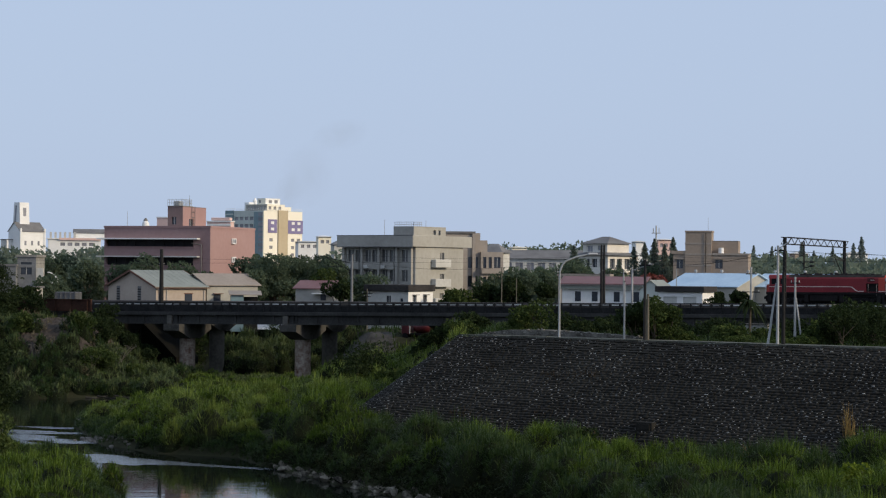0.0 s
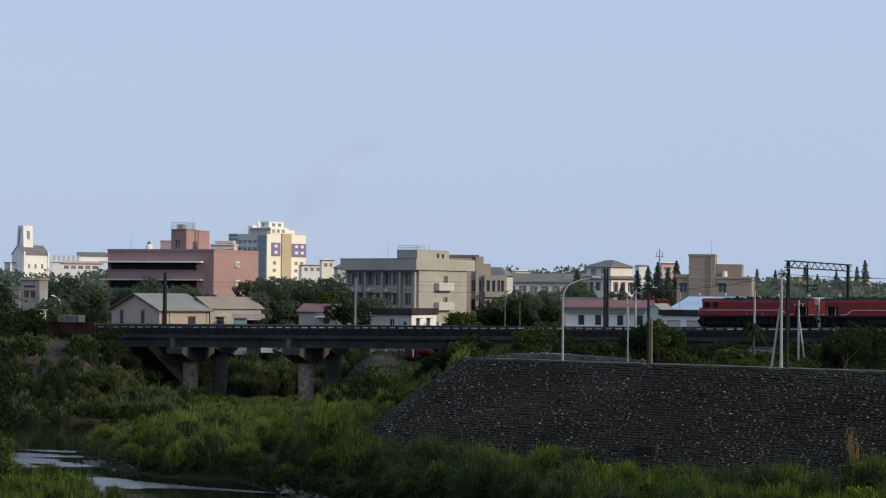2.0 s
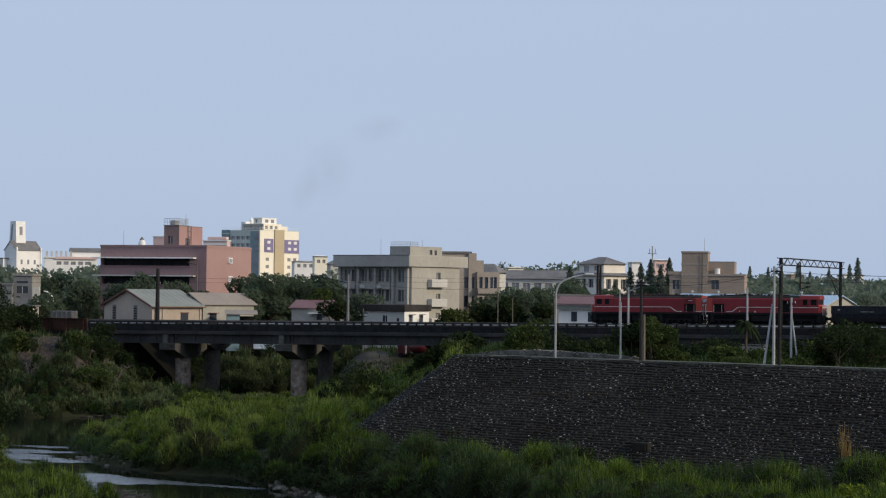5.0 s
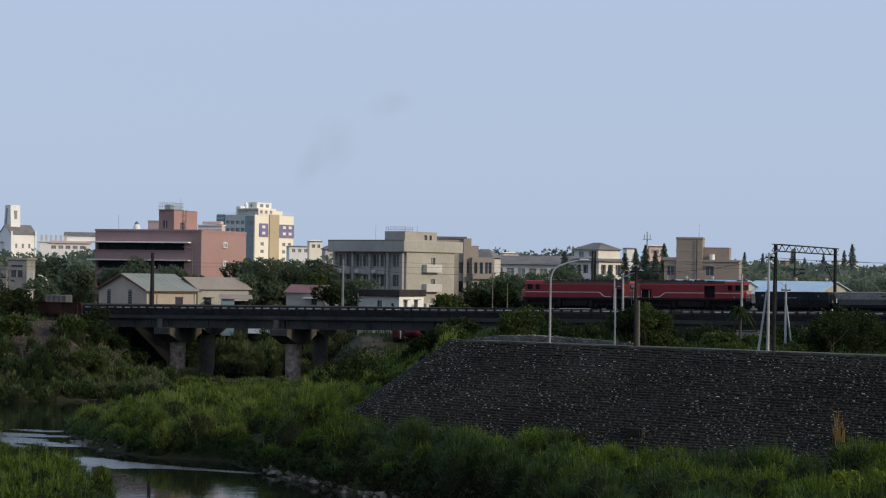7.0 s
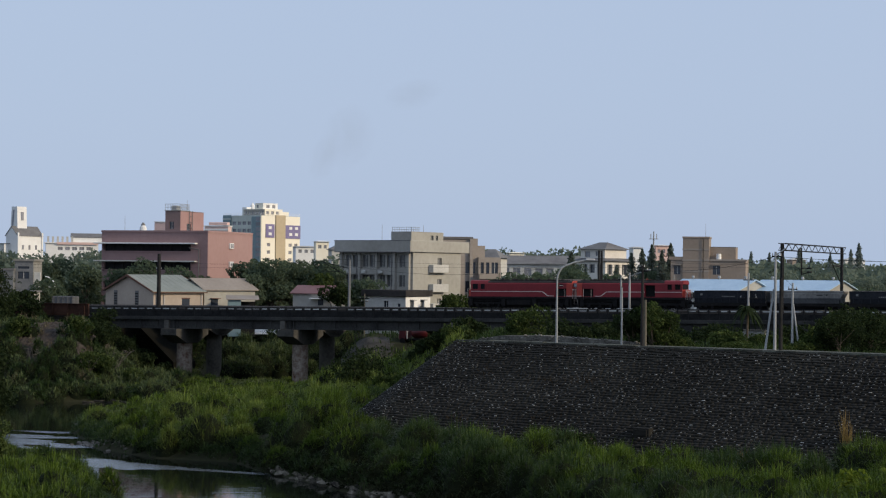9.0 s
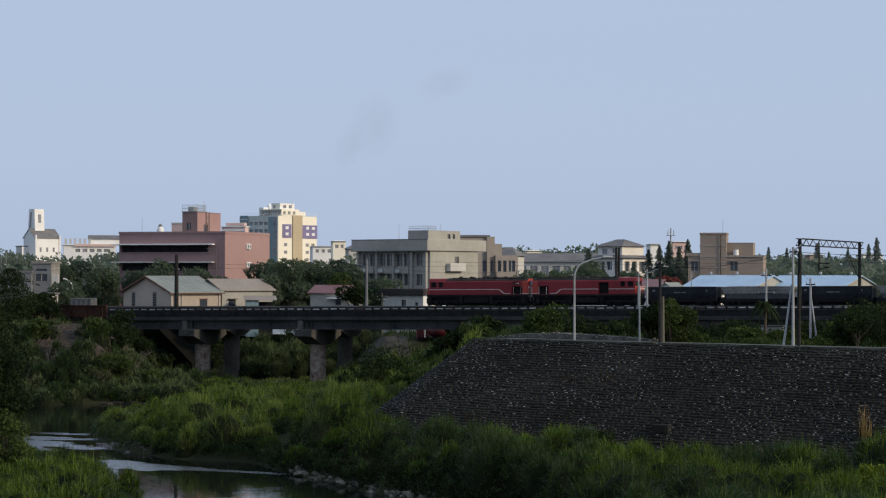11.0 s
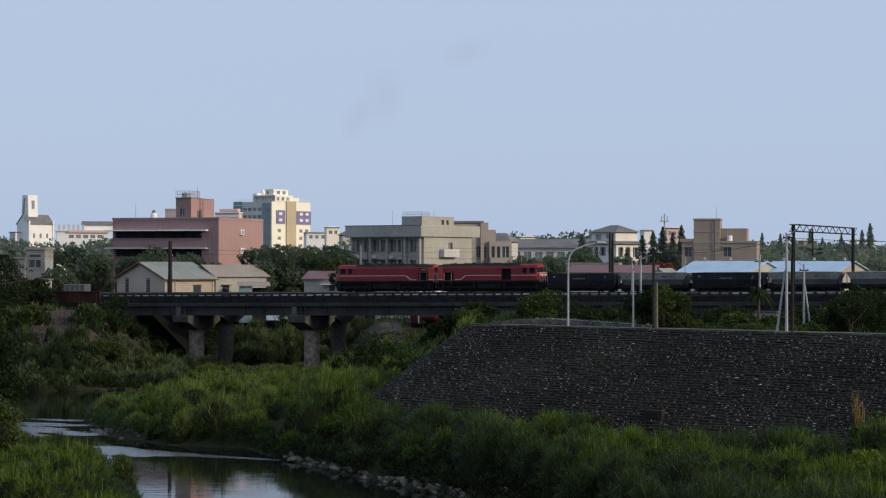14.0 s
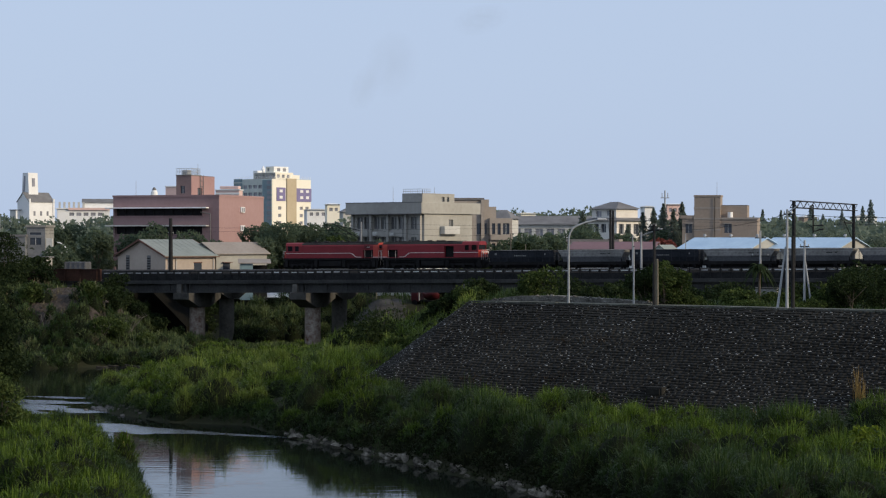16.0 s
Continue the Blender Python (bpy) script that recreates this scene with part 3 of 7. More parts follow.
def viaduct(name, x, y, deck, piers, railing, s0, s1, label, grade=GRADE):
    """A girder bridge along the line; deck: height of its top at x = 0; piers at metres along it."""
    root = empty(name, pose(x, y, 0, 0, 0, TURN), label, "bridge")
    tilt = pose(0, 0, deck, 0, grade, 0)
    rise = math.tan(radians(-grade))
    # the rear bridge, without a railing, is a darker grey
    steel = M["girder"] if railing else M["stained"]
    part("deck", cube(s0, s1, -2.9, 2.9, -0.5, 0, 0.04), steel, root, m=tilt)
    ends = [s0, *piers, s1]
    for a, b in zip(ends, ends[1:]):
        for side in (-1, 1):
            bm = cube(a + 0.06, b - 0.06, side * 2.2 - 0.22, side * 2.2 + 0.22, -1.7, -0.5)
            box(bm, a + 0.06, b - 0.06, side * 2.2 - 0.4, side * 2.2 + 0.4, -1.75, -1.56)
            k = max(1, round((b - a) / 3.1))
            for i in range(k + 1):
                c = a + 0.3 + (b - a - 0.6) * i / k
                box(bm, c - 0.12, c + 0.12, side * 2.2 - 0.38, side * 2.2 + 0.38, -1.6, -0.5)
            part("girder", bm, steel, root, m=tilt)
    for s in piers:
        top = deck - 1.75 + s * rise
        part("pier_cap", cross([(-4.3, top), (4.3, top), (4.3, top - 0.9), (1.3, top - 2.1), (-1.3, top - 2.1), (-4.3, top - 0.9)], s - 1.3, s + 1.3), M["cap_concrete"], root)
        bm = tube(bmesh.new(), (s, 0, -1), (s, 0, top - 2.05), 1.12, 1.12, 20)
        part("column", bm, M["pier"] if railing else M["old_concrete"], root, smooth=False)
        part("bearing_block", cube(s - 1.7, s - 0.9, -2.85, -2.3, top, top + 1.3, 0.05), M["old_concrete"], root, "weathered concrete bearing block")
    if railing:
        count = int((s1 - s0) / 1.35)
        post = part("post", cube(-0.07, 0.07, -0.06, 0.06, 0, 1.36), M["rail_paint"], root, m=tilt @ pose(s0 + 0.2, -2.75, 0))
        plate = part("rail_panel", cube(-0.46, 0.46, -0.03, 0.03, 1.03, 1.15), M["plate"], root, "pale panel between the posts", tilt @ pose(s0 + 0.87, -2.75, 0))
        rr = random.Random(3)
        for i in range(1, count):
            again(post, tilt @ pose(s0 + 0.2 + i * 1.35, -2.75, 0))
            if rr.random() < 0.93:
                again(plate, tilt @ pose(s0 + 0.87 + i * 1.35 + rr.uniform(-.06, .06), -2.75, rr.uniform(-.03, .02)) @ Matrix.Diagonal((rr.uniform(0.8, 1.06), 1, 1, 1)))
        part("toe_board", cube(s0, s1, -2.74, -2.69, 0.0, 0.8), M["rail_paint"], root, "dark board along the walkway", tilt)
        for z, h in ((1.36, 0.09), (0.97, 0.07)):
            part("rail_bar", cube(s0, s1, -2.8, -2.7, z - h, z), M["rail_paint"], root, m=tilt)
    for y0 in (-0.56, 0.5):
        part("rail", cube(s0, s1, y0, y0 + 0.07, 0.36, 0.5), M["steel"], root, m=tilt)
    part("ballast", cross([(-2.3, 0), (2.3, 0), (1.7, 0.36), (-1.7, 0.36)], s0, s1), M["ballast"], root, m=tilt)
    return root


viaduct("railway_bridge", 0, 270.5, 10.81, [-39.0, -20.1, 6.0], True, -53.5, 75, "dark concrete girder railway bridge with post railing", -0.72)
viaduct("railway_bridge", 0, 281, 11.54, [-35.4, -16.5, 2.4], False, -75, 95, "dark concrete girder bridge carrying the freight train")
# rusty plate girder beyond the near bridge's end
plate_bridge = empty("plate_girder_bridge", pose(0, 270.5, 0, 0, 0, TURN), "rusty red steel plate girder bridge section", "bridge")
bm = cube(-75, -53.7, -2.9, -2.6, 10.1, 11.75)
for i in range(8):
    box(bm, -74 + i * 2.8, -73.85 + i * 2.8, -3.05, -2.9, 10.1, 11.75)
box(bm, -75, -53.7, -3.1, -2.5, 11.75, 11.85)
part("plate_girder", bm, M["rust"], plate_bridge)
part("deck", cube(-75, -53.7, -2.6, 2.6, 10.0, 10.2), M["girder"], plate_bridge)
# abutment with wing wall
abut = empty("abutment", pose(0, 270.5, 0, 0, 0, TURN), "old grey concrete bridge abutment on the bank", "abutment", kind="structure")
# near-black in place of the shade below the bridge end
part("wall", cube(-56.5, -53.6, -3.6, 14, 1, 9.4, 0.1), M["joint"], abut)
bm = bmesh.new()
bmesh.ops.create_grid(bm, x_segments=50, y_segments=60, size=1)
rr = random.Random(8)
for v in bm.verts:
    x, y = -49.8 + v.co.x * 6.2, 271.0 + v.co.y * 12
    terrace = float(step(-60, -56, x) * step(-43.6, -46.0, x) * step(262, 277, y) * step(284, 280, y))
    v.co = (x, y, float(land(x, y)) + 0.15 + 1.5 * terrace + 0.28 * float(fbm(x, y, 1.6, 41)) - 0.9 * max(abs(v.co.x), abs(v.co.y)) ** 8 + rr.uniform(-0.12, 0.12))
tagged(part("bank_slope", bm, M["earth"]), "bare grey-brown earth slope below the bridge end", "bank", kind="structure")
# lining is coloured near-black to imitate the bridge's shade
part("revetment", profile([(-49.5, 8.6), (-43.4, 3.4), (-43.4, 0.8), (-49.5, 0.8)], 4.0, 10), M["joint"], abut, "sloping bank lining blackened for shade under the bridge")
bm = bmesh.new()
bmesh.ops.create_grid(bm, x_segments=24, y_segments=24, size=1)
for v in bm.verts:
    x, y = -9.5 + v.co.x * 5, 295 + v.co.y * 6
    v.co = (x, y, float(land(x, y)) + 0.06 - 0.3 * max(abs(v.co.x), abs(v.co.y)) ** 6 + rr.uniform(-0.05, 0.05))
tagged(part("gravel_bank", bm, M["gravel"]), "grey gravel bank behind the bridge", "bank", kind="structure")


# ---------------------------------------------------------------- train
WHEELS = []
LOCO_LONG = 1.04


def wheelset(parent, x, radius):
    bm = bmesh.new()
    for y in (-0.62, 0.62):
        tube(bm, (0, y - 0.06, 0), (0, y + 0.06, 0), radius, radius, 18)
        tube(bm, (0, y - 0.09, 0), (0, y - 0.06, 0), radius * 0.45, radius * 0.5, 10)
        box(bm, -radius * 0.85, radius * 0.85, y - 0.075, y + 0.075, -0.04, 0.04)
    tube(bm, (0, -0.75, 0), (0, 0.75, 0), 0.09, 0.09, 8)
    ob = part("wheelset", bm, M["black"], parent, "dark steel wheelset")
    WHEELS.append((ob, x, radius))
    ob.matrix_basis = pose(x, 0, radius)
    return ob


def bogie(parent, x, axles, radius, pitch):
    half = pitch * (axles - 1) / 2
    bm = bmesh.new()
    for y in (-1.0, 1.0):
        box(bm, x - half - 0.6, x + half + 0.6, y - 0.09, y + 0.09, radius + 0.05, radius + 0.35, 0.04)
        for i in range(axles):
            c = x - half + i * pitch
            box(bm, c - 0.17, c + 0.17, y - 0.16, y + 0.16, radius - 0.22, radius + 0.3, 0.03)
            if i:
                tube(bm, (c - pitch / 2, y - 0.1, radius - 0.1), (c - pitch / 2, y - 0.1, radius + 0.3), 0.12, 0.12, 8)
    box(bm, x - 0.4, x + 0.4, -1.0, 1.0, radius, radius + 0.4)
    part("bogie_frame", bm, M["black"], parent)
    for i in range(axles):
        wheelset(parent, x - half + i * pitch, radius)


def coupler(parent, x, sign):
    bm = cube(x - 0.05, x + 0.05, -1.1, 1.1, 0.35, 1.15, 0.03)
    box(bm, min(x, x + sign * 0.45), max(x, x + sign * 0.45), -0.14, 0.14, 0.7, 0.98, 0.04)
    box(bm, min(x + sign * 0.32, x + sign * 0.5), max(x + sign * 0.32, x + sign * 0.5), -0.2, 0.2, 0.66, 1.02, 0.05)
    part("coupler", bm, M["black"], parent)


def locomotive(door):
    """A red hood-type diesel, cab end at x = 0.4, 16.2 m over its couplers. door: its side has an open dark doorway behind the cab."""
    root = empty("diesel_locomotive", None, "red diesel locomotive with a white side stripe, pulling wagons", "locomotive", "freight train")
    side = 1.36
    part("underframe", cube(0.5, 15.33, -side, side, 1.28, 1.6, 0.05), M["black"], root)
    part("sill_edge", cube(0.5, 15.33, -side, side, 1.6, 1.66), M["red"], root)
    shell = [(-1.3, 1.66), (1.3, 1.66), (1.3, 3.35), (1.12, 3.66), (0.7, 3.78), (-0.7, 3.78), (-1.12, 3.66), (-1.3, 3.35)]
    h0 = 6.0 if door else 3.3
    part("hood", cross(shell, h0, 13.0), M["red"], root)
    part("hood_top", cross([(y, max(z, 2.72)) for y, z in shell], 13.0, 14.55), M["red"], root)
    # near-black block imitates the shaded inside of the bay
    part("inner_bay", cube(13.0, 14.55, -0.85, 0.85, 1.66, 2.72), M["dark"], root)
    # end hood's orange imitates sun on the red paint
    part("end_hood", cross([(y * 0.98, z * 0.995) for y, z in shell], 14.55, 15.31), M["orange"], root)
    if door:
        part("inner_bay", cube(4.6, 6.0, -0.8, 0.8, 1.66, 3.3), M["dark"], root)
        part("rear_hood", cross(shell, 3.3, 4.6), M["red"], root)
        part("doorway_roof", cross([(y, max(z, 3.2)) for y, z in shell], 4.6, 6.0), M["red"], root)
        bm = tube(tube(tube(bmesh.new(), (4.9, -1.3, 1.66), (4.9, -1.3, 2.75), 0.02), (5.65, -1.3, 1.66), (5.65, -1.3, 2.75), 0.02), (4.9, -1.3, 2.75), (5.65, -1.3, 2.75), 0.02)
        part("door_rail", bm, M["white_line"], root, "white handrail at the doorway")
    # cab with real window openings
    part("cab_base", cross([(-1.35, 1.66), (1.35, 1.66), (1.35, 2.62), (-1.35, 2.62)], 0.95, 3.3), M["red"], root)
    part("cab_roof", cross([(-1.36, 3.34), (1.35, 3.34), (1.16, 3.74), (0.7, 3.86), (-0.7, 3.86), (-1.16, 3.74)], 0.85, 3.35), M["red"], root)
    for x0, x1 in ((0.95, 1.2), (1.95, 2.35), (2.95, 3.3)):
        for y in (-1.35, 1.23):
            part("cab_pillar", cube(x0, x1, y, y + 0.12, 2.62, 3.34), M["red"], root)
    part("cab_inside", cube(1.25, 3.2, -1.15, 1.15, 2.62, 3.3), M["dark"], root)
    for x0, x1 in ((1.2, 1.95), (2.35, 2.95)):
        part("cab_window", cube(x0, x1, -1.3, -1.27, 2.62, 3.34), M["cab_glass"], root)
    part("cab_window", cube(0.97, 1.0, -1.1, 1.1, 2.7, 3.3), M["cab_glass"], root)
    # nose and end panel: the same painted sunlight
    part("nose", cross([(-1.0, 1.66), (1.0, 1.66), (1.0, 2.4), (0.8, 2.55), (-0.8, 2.55), (-1.0, 2.4)], 0.5, 0.95), M["orange"], root)
    part("end_panel", cube(0.93, 0.96, -1.34, 1.34, 1.66, 2.66), M["orange"], root)
    # white stripe: along the hood, then down to the sill
    for y0, y1 in ((-1.366, -1.30), (1.30, 1.366)):
        part("stripe", cube(0.95, 4.6 if door else 3.3, y0, y1, 2.26, 2.34), M["white_line"], root, "white painted stripe")
        bm = cube(h0, 11.0, y0, y1, 2.26, 2.34)
        d = [(11.0, 2.34), (11.0, 2.26), (11.25, 2.21), (11.8, 1.76), (12.1, 1.68), (12.75, 1.68), (12.75, 1.76), (12.15, 1.76), (11.88, 1.83), (11.35, 2.27)]
        bm2 = profile(d, y0, y1)
        me = bpy.data.meshes.new("joined")
        bm2.to_mesh(me)
        bm2.free()
        bm.from_mesh(me)
        bpy.data.meshes.remove(me)
        part("stripe", cube(14.55, 15.32, y0, y1, 1.67, 1.75), M["white_line"], root, "white painted stripe")
        part("stripe", bm, M["white_line"], root, "white painted stripe")
    bm = cube(15.31, 15.335, -1.25, 1.25, 1.66, 1.77)
    part("end_stripe", bm, M["white_line"], root)
    bm = cube(0.47, 0.5, -1.2, 1.2, 2.3, 2.42)
    part("end_stripe", bm, M["white_line"], root)
    # sooty roof sheets over the hood
    part("roof_cover", cross([(-1.235, 3.5), (1.235, 3.5), (1.14, 3.675), (0.71, 3.795), (-0.71, 3.795), (-1.14, 3.675)], 3.36, 15.29), M["roof_dark"], root, "sooty dark roof sheets")
    part("pilot", cube(15.02, 15.2, -1.3, 1.3, 0.12, 1.29, 0.03), M["black"], root)
    part("pilot", cube(0.62, 0.8, -1.3, 1.3, 0.12, 1.29, 0.03), M["black"], root)
    # roof gear
    bm = cube(3.5, 14.9, -0.9, 0.9, 3.7, 3.86, 0.03)
    for x in (9.6, 10.9, 12.2):
        tube(bm, (x, 0, 3.82), (x, 0, 3.95), 0.55, 0.5, 16)
    box(bm, 6.4, 7.2, -0.3, 0.3, 3.82, 4.02, 0.04)
    box(bm, 5.0, 5.9, -0.5, 0.5, 3.82, 3.92, 0.03)
    rr = random.Random(14 if door else 15)
    for k in range(16):
        x, w, h = h0 + 0.5 + k * (13.6 - h0) / 16, rr.uniform(0.15, 0.42), rr.uniform(0.05, 0.26)
        y0 = rr.uniform(-0.9, 0.3)
        box(bm, x, x + w, y0, y0 + rr.uniform(0.2, 0.6), 3.78, 3.86 + h, 0.02)
    for y0 in (-0.95, 0.92):
        tube(bm, (3.7, y0, 3.92), (14.6, y0, 3.92), 0.03, 0.03, 5)
    part("roof_gear", bm, M["roof_dark"], root, "sooty roof with fans and exhaust")
    # hood doors, as shallow panels
    for i in range(9):
        x = h0 + 0.25 + i * (12.7 - h0) / 9
        part("hood_door", cube(x, x + (12.7 - h0) / 9 - 0.07, -1.312, -1.29, 1.8, 3.25, 0.006), M["red"], root)
    # louvres and small plates high up
    bm = bmesh.new()
    for i in range(7):
        box(bm, 13.2, 14.1, -1.33, -1.29, 2.95 + i * 0.07, 2.98 + i * 0.07)
    part("louvre", bm, M["roof_dark"], root)
    part("plate", cube(13.6, 14.1, -1.335, -1.3, 3.1, 3.17), M["white_line"], root, "small pale number plate bar")
    # handrails
    bars = [((x, y, 1.3), (x, y, 2.62), 0.016 if y < 0 else 0.028) for x in (0.45, 13.3, 14.35, 15.42) for y in (-1.33, 1.33)]
    bars += [((x, -1.33, 2.62), (x, 1.33, 2.62), 0.028) for x in (0.45, 15.42)]
    bars += [((x, y, z), (x, y, 2.62), 0.028) for y in (-0.7, 0, 0.7) for x, z in ((15.42, 0.6), (0.45, 1.3))]
    for p, q, thick in bars:
        part("handrail", tube(bmesh.new(), p, q, thick, thick, 6), M["white_line"], root, "white tubular handrail")
    for x, s in ((15.33, 1), (0.48, -1)):
        for y in (-0.75, 0.75):
            part("headlight", tube(bmesh.new(), (x - 0.03, y, 2.2 if s < 0 else 2.55), (x + s * 0.09, y, 2.2 if s < 0 else 2.55), 0.13, 0.12, 12), M["lamp_head"], root)
    part("end_window", cube(15.31, 15.33, -0.9, 0.9, 2.95, 3.4), M["pane"], root)
    # underneath
    bm = cube(6.0, 9.6, -1.25, 1.25, 0.38, 1.28, 0.12)
    part("fuel_tank", bm, M["black"], root)
    # added black block in place of the darkness under the locomotive
    part("belly", cube(0.6, 15.0, -0.5, 0.5, 0.08, 1.28), M["black"], root)
    bm = cube(0.7, 15.0, -1.0, 1.0, 0.95, 1.28)
    for x in (0.9, 5.6, 10.0, 14.6):
        box(bm, x - 0.25, x + 0.25, -1.3, -1.05, 0.35, 1.28)
        box(bm, x - 0.25, x + 0.25, 1.05, 1.3, 0.35, 1.28)
    part("frame_gear", bm, M["black"], root)
    bogie(root, 3.3, 3, 0.46, 1.55)
    bogie(root, 12.2, 3, 0.46, 1.55)
    coupler(root, 0.45, -1)
    coupler(root, 15.15, 1)
    # drawn out to its full length, all but the wheels
    for k, (ob, x, radius) in enumerate(WHEELS):
        if ob.parent == root:
            WHEELS[k] = (ob, x * LOCO_LONG, radius)
            ob.matrix_basis = pose(x * LOCO_LONG, 0, radius)
    for ob in root.children:
        if not ob.name.startswith("wheelset"):
            ob.data.transform(Matrix.Diagonal((LOCO_LONG, 1, 1, 1)))
    return root


def wagon(grey):
    """A four-axle hopper wagon, 10.5 m over its couplers."""
    root = empty("hopper_wagon", None, "grey hopper wagon with a darker lower body" if grey else "black hopper wagon with pale lettering bars", "wagon", "freight train")
    upper, lower = (M["wagon_grey"], M["wagon_grey_low"]) if grey else (M["wagon_black"], M["wagon_black"])
    inset = 0.5 if grey else 0.15
    bm = profile([(0.45 + inset, 1.55), (10.05 - inset, 1.55), (10.05, 2.45), (0.45, 2.45)] if grey else [(0.45, 1.55), (10.05, 1.55), (10.05, 2.48), (0.45, 2.48)], -1.35, 1.35)
    part("body", bm, upper, root)
    part("lower_body", cross([(-1.35, 1.55), (1.35, 1.55), (1.05, 0.72), (-1.05, 0.72)], 0.9 if grey else 0.5, 9.6 if grey else 10.0), lower, root)
    part("top_rim", cube(0.4, 10.1, -1.4, 1.4, 2.45, 2.53, 0.02), M["wagon_rim"] if grey else upper, root)
    if grey:
        part("side_rail", cube(0.55, 9.95, -1.39, -1.35, 2.18, 2.25), M["wagon_rim"], root)
        part("side_rail", cube(0.95, 9.55, -1.39, -1.35, 1.56, 1.66), lower, root)
        for i in range(7):
            part("stanchion", cube(1.6 + i * 1.2, 1.68 + i * 1.2, -1.385, -1.35, 1.66, 2.18), upper, root)
        for x in (0.95, 9.45):
            part("end_post", cube(x, x + 0.12, -1.3, -1.18, 0.95, 1.75), M["black"], root)
    for i in range(0 if grey else 9):
        x = 1.0 + i * 1.06
        part("rib", cube(x - 0.05, x + 0.05, -1.41, -1.35, 1.0, 2.45), upper, root)
    bm = bmesh.new()
    bmesh.ops.create_grid(bm, x_segments=24, y_segments=6, size=1)
    rr = random.Random(5 if grey else 6)
    for v in bm.verts:
        v.co = (5.25 + v.co.x * 4.6, v.co.y * 1.25, 2.52 + (0.07 if grey else 0.05) * (1 - v.co.y ** 2) * (0.6 + 0.8 * rr.random()) * (1 - v.co.x ** 6))
    part("load", bm, M["coal"], root, "heaped grey gravel load")
    part("sill", cube(0.3, 10.2, -1.15, 1.15, 0.55, 0.95), M["black"], root)
    # added black block that fills the dark space under the wagon
    part("belly", cube(0.5, 10.0, -0.5, 0.5, 0.08, 0.75), M["black"], root)
    part("brake_gear", cube(3.0, 7.5, -0.7, 0.7, 0.3, 0.6, 0.05), M["black"], root)
    for x in (5.0, 6.6, 3.4):
        part("hopper_chute", cross([(-0.9, 0.75), (0.9, 0.75), (0.45, 0.25), (-0.45, 0.25)], x - 0.5, x + 0.5), M["black"], root)
    if grey:
        bars = [(6.5, 7.3, 1.95, 2.05), (7.6, 7.9, 1.95, 2.05)]
    else:
        bars = [(4.2 + k * 0.26, 4.38 + k * 0.26, 1.72, 1.86) for k in range(7)] + [(8.7, 8.85, 1.9, 2.1), (1.3, 1.6, 1.9, 2.15)]
    for a, b, c, d in bars:
        part("lettering_bar", cube(a, b, -1.363, -1.35, c, d), M["wagon_grey"] if not grey else M["wagon_black"], root, "small painted lettering bar")
    for x in (0.42, 10.08):
        bm = bmesh.new()
        for y in (-1.2, -0.8):
            tube(bm, (x, y, 0.9), (x, y, 2.5), 0.025, 0.025, 6)
        for k in range(5):
            tube(bm, (x, -1.2, 1.05 + k * 0.3), (x, -0.8, 1.05 + k * 0.3), 0.02, 0.02, 5)
        part("ladder", bm, M["steel"], root)
    bogie(root, 2.0, 2, 0.43, 1.7)
    bogie(root, 8.5, 2, 0.43, 1.7)
    coupler(root, 0.35, -1)
    coupler(root, 10.15, 1)
    return root


TRAIN = []              # thing, metres behind the train's head, turned round
TRAIN.append((locomotive(False), 0.0, False))
TRAIN.append((locomotive(True), 32.55, True))
for k, grey in enumerate((False, True, False, True, True, True)):
    TRAIN.append((wagon(grey), 32.75 + 10.3 * k, False))


def head(t):
    """Metres along the line of the train's head at t seconds: it runs leftwards and slows a little."""
    return 10.3 - 4.578 * (t - 8) + 0.0131 * (t - 8) ** 2


def on_line(s):
    return pose(0.905 * s, 281 - 0.425 * s, 12.04 + 0.0091 * s, 0, GRADE, TURN)


def motions():
    times = [i * 0.5 for i in range(33)]
    for thing, behind, turned in TRAIN:
        walk(thing, [(t, on_line(head(t) + behind) @ (pose(0, 0, 0, 0, 0, 180) if turned else pose(0, 0, 0))) for t in times])
    flip = {thing.name: turned for thing, _, turned in TRAIN}
    fine = [16 * i / 120 for i in range(121)]
    for ob, x, radius in WHEELS:
        sign = -1 if flip[ob.parent.name] else 1
        walk(ob, [(t, pose(x, 0, radius, 0, math.degrees(sign * (head(t) - head(0)) / radius), 0)) for t in fine])
    for thing, rows in DRIFTING:
        walk(thing, rows)


DRIFTING = []


# ---------------------------------------------------------------- buildings
def wall_mesh(bm, p, ux, length, z0, z1, holes, inward, depth=0.22):
    """One wall face from p along ux with recessed openings (a0, a1, z0, z1)."""
    p, ux, inward = Vector(p), Vector(ux), Vector(inward)
    xs = sorted({0.0, length, *(v for h in holes for v in h[:2])})
    zs = sorted({z0, z1, *(v for h in holes for v in h[2:4])})

    def at(a, z, k=0.0):
        return bm.verts.new(p + ux * a + inward * k + Vector((0, 0, z)))

    for a, b in zip(xs, xs[1:]):
        for c, d in zip(zs, zs[1:]):
            if any(h[0] - 1e-6 <= a and b <= h[1] + 1e-6 and h[2] - 1e-6 <= c and d <= h[3] + 1e-6 for h in holes):
                continue
            bm.faces.new((at(a, c), at(b, c), at(b, d), at(a, d)))
    for a, b, c, d in (h[:4] for h in holes):
        for (a0, c0), (a1, c1) in (((a, c), (b, c)), ((b, c), (b, d)), ((b, d), (a, d)), ((a, d), (a, c))):
            bm.faces.new((at(a0, c0), at(a0, c0, depth), at(a1, c1, depth), at(a1, c1)))


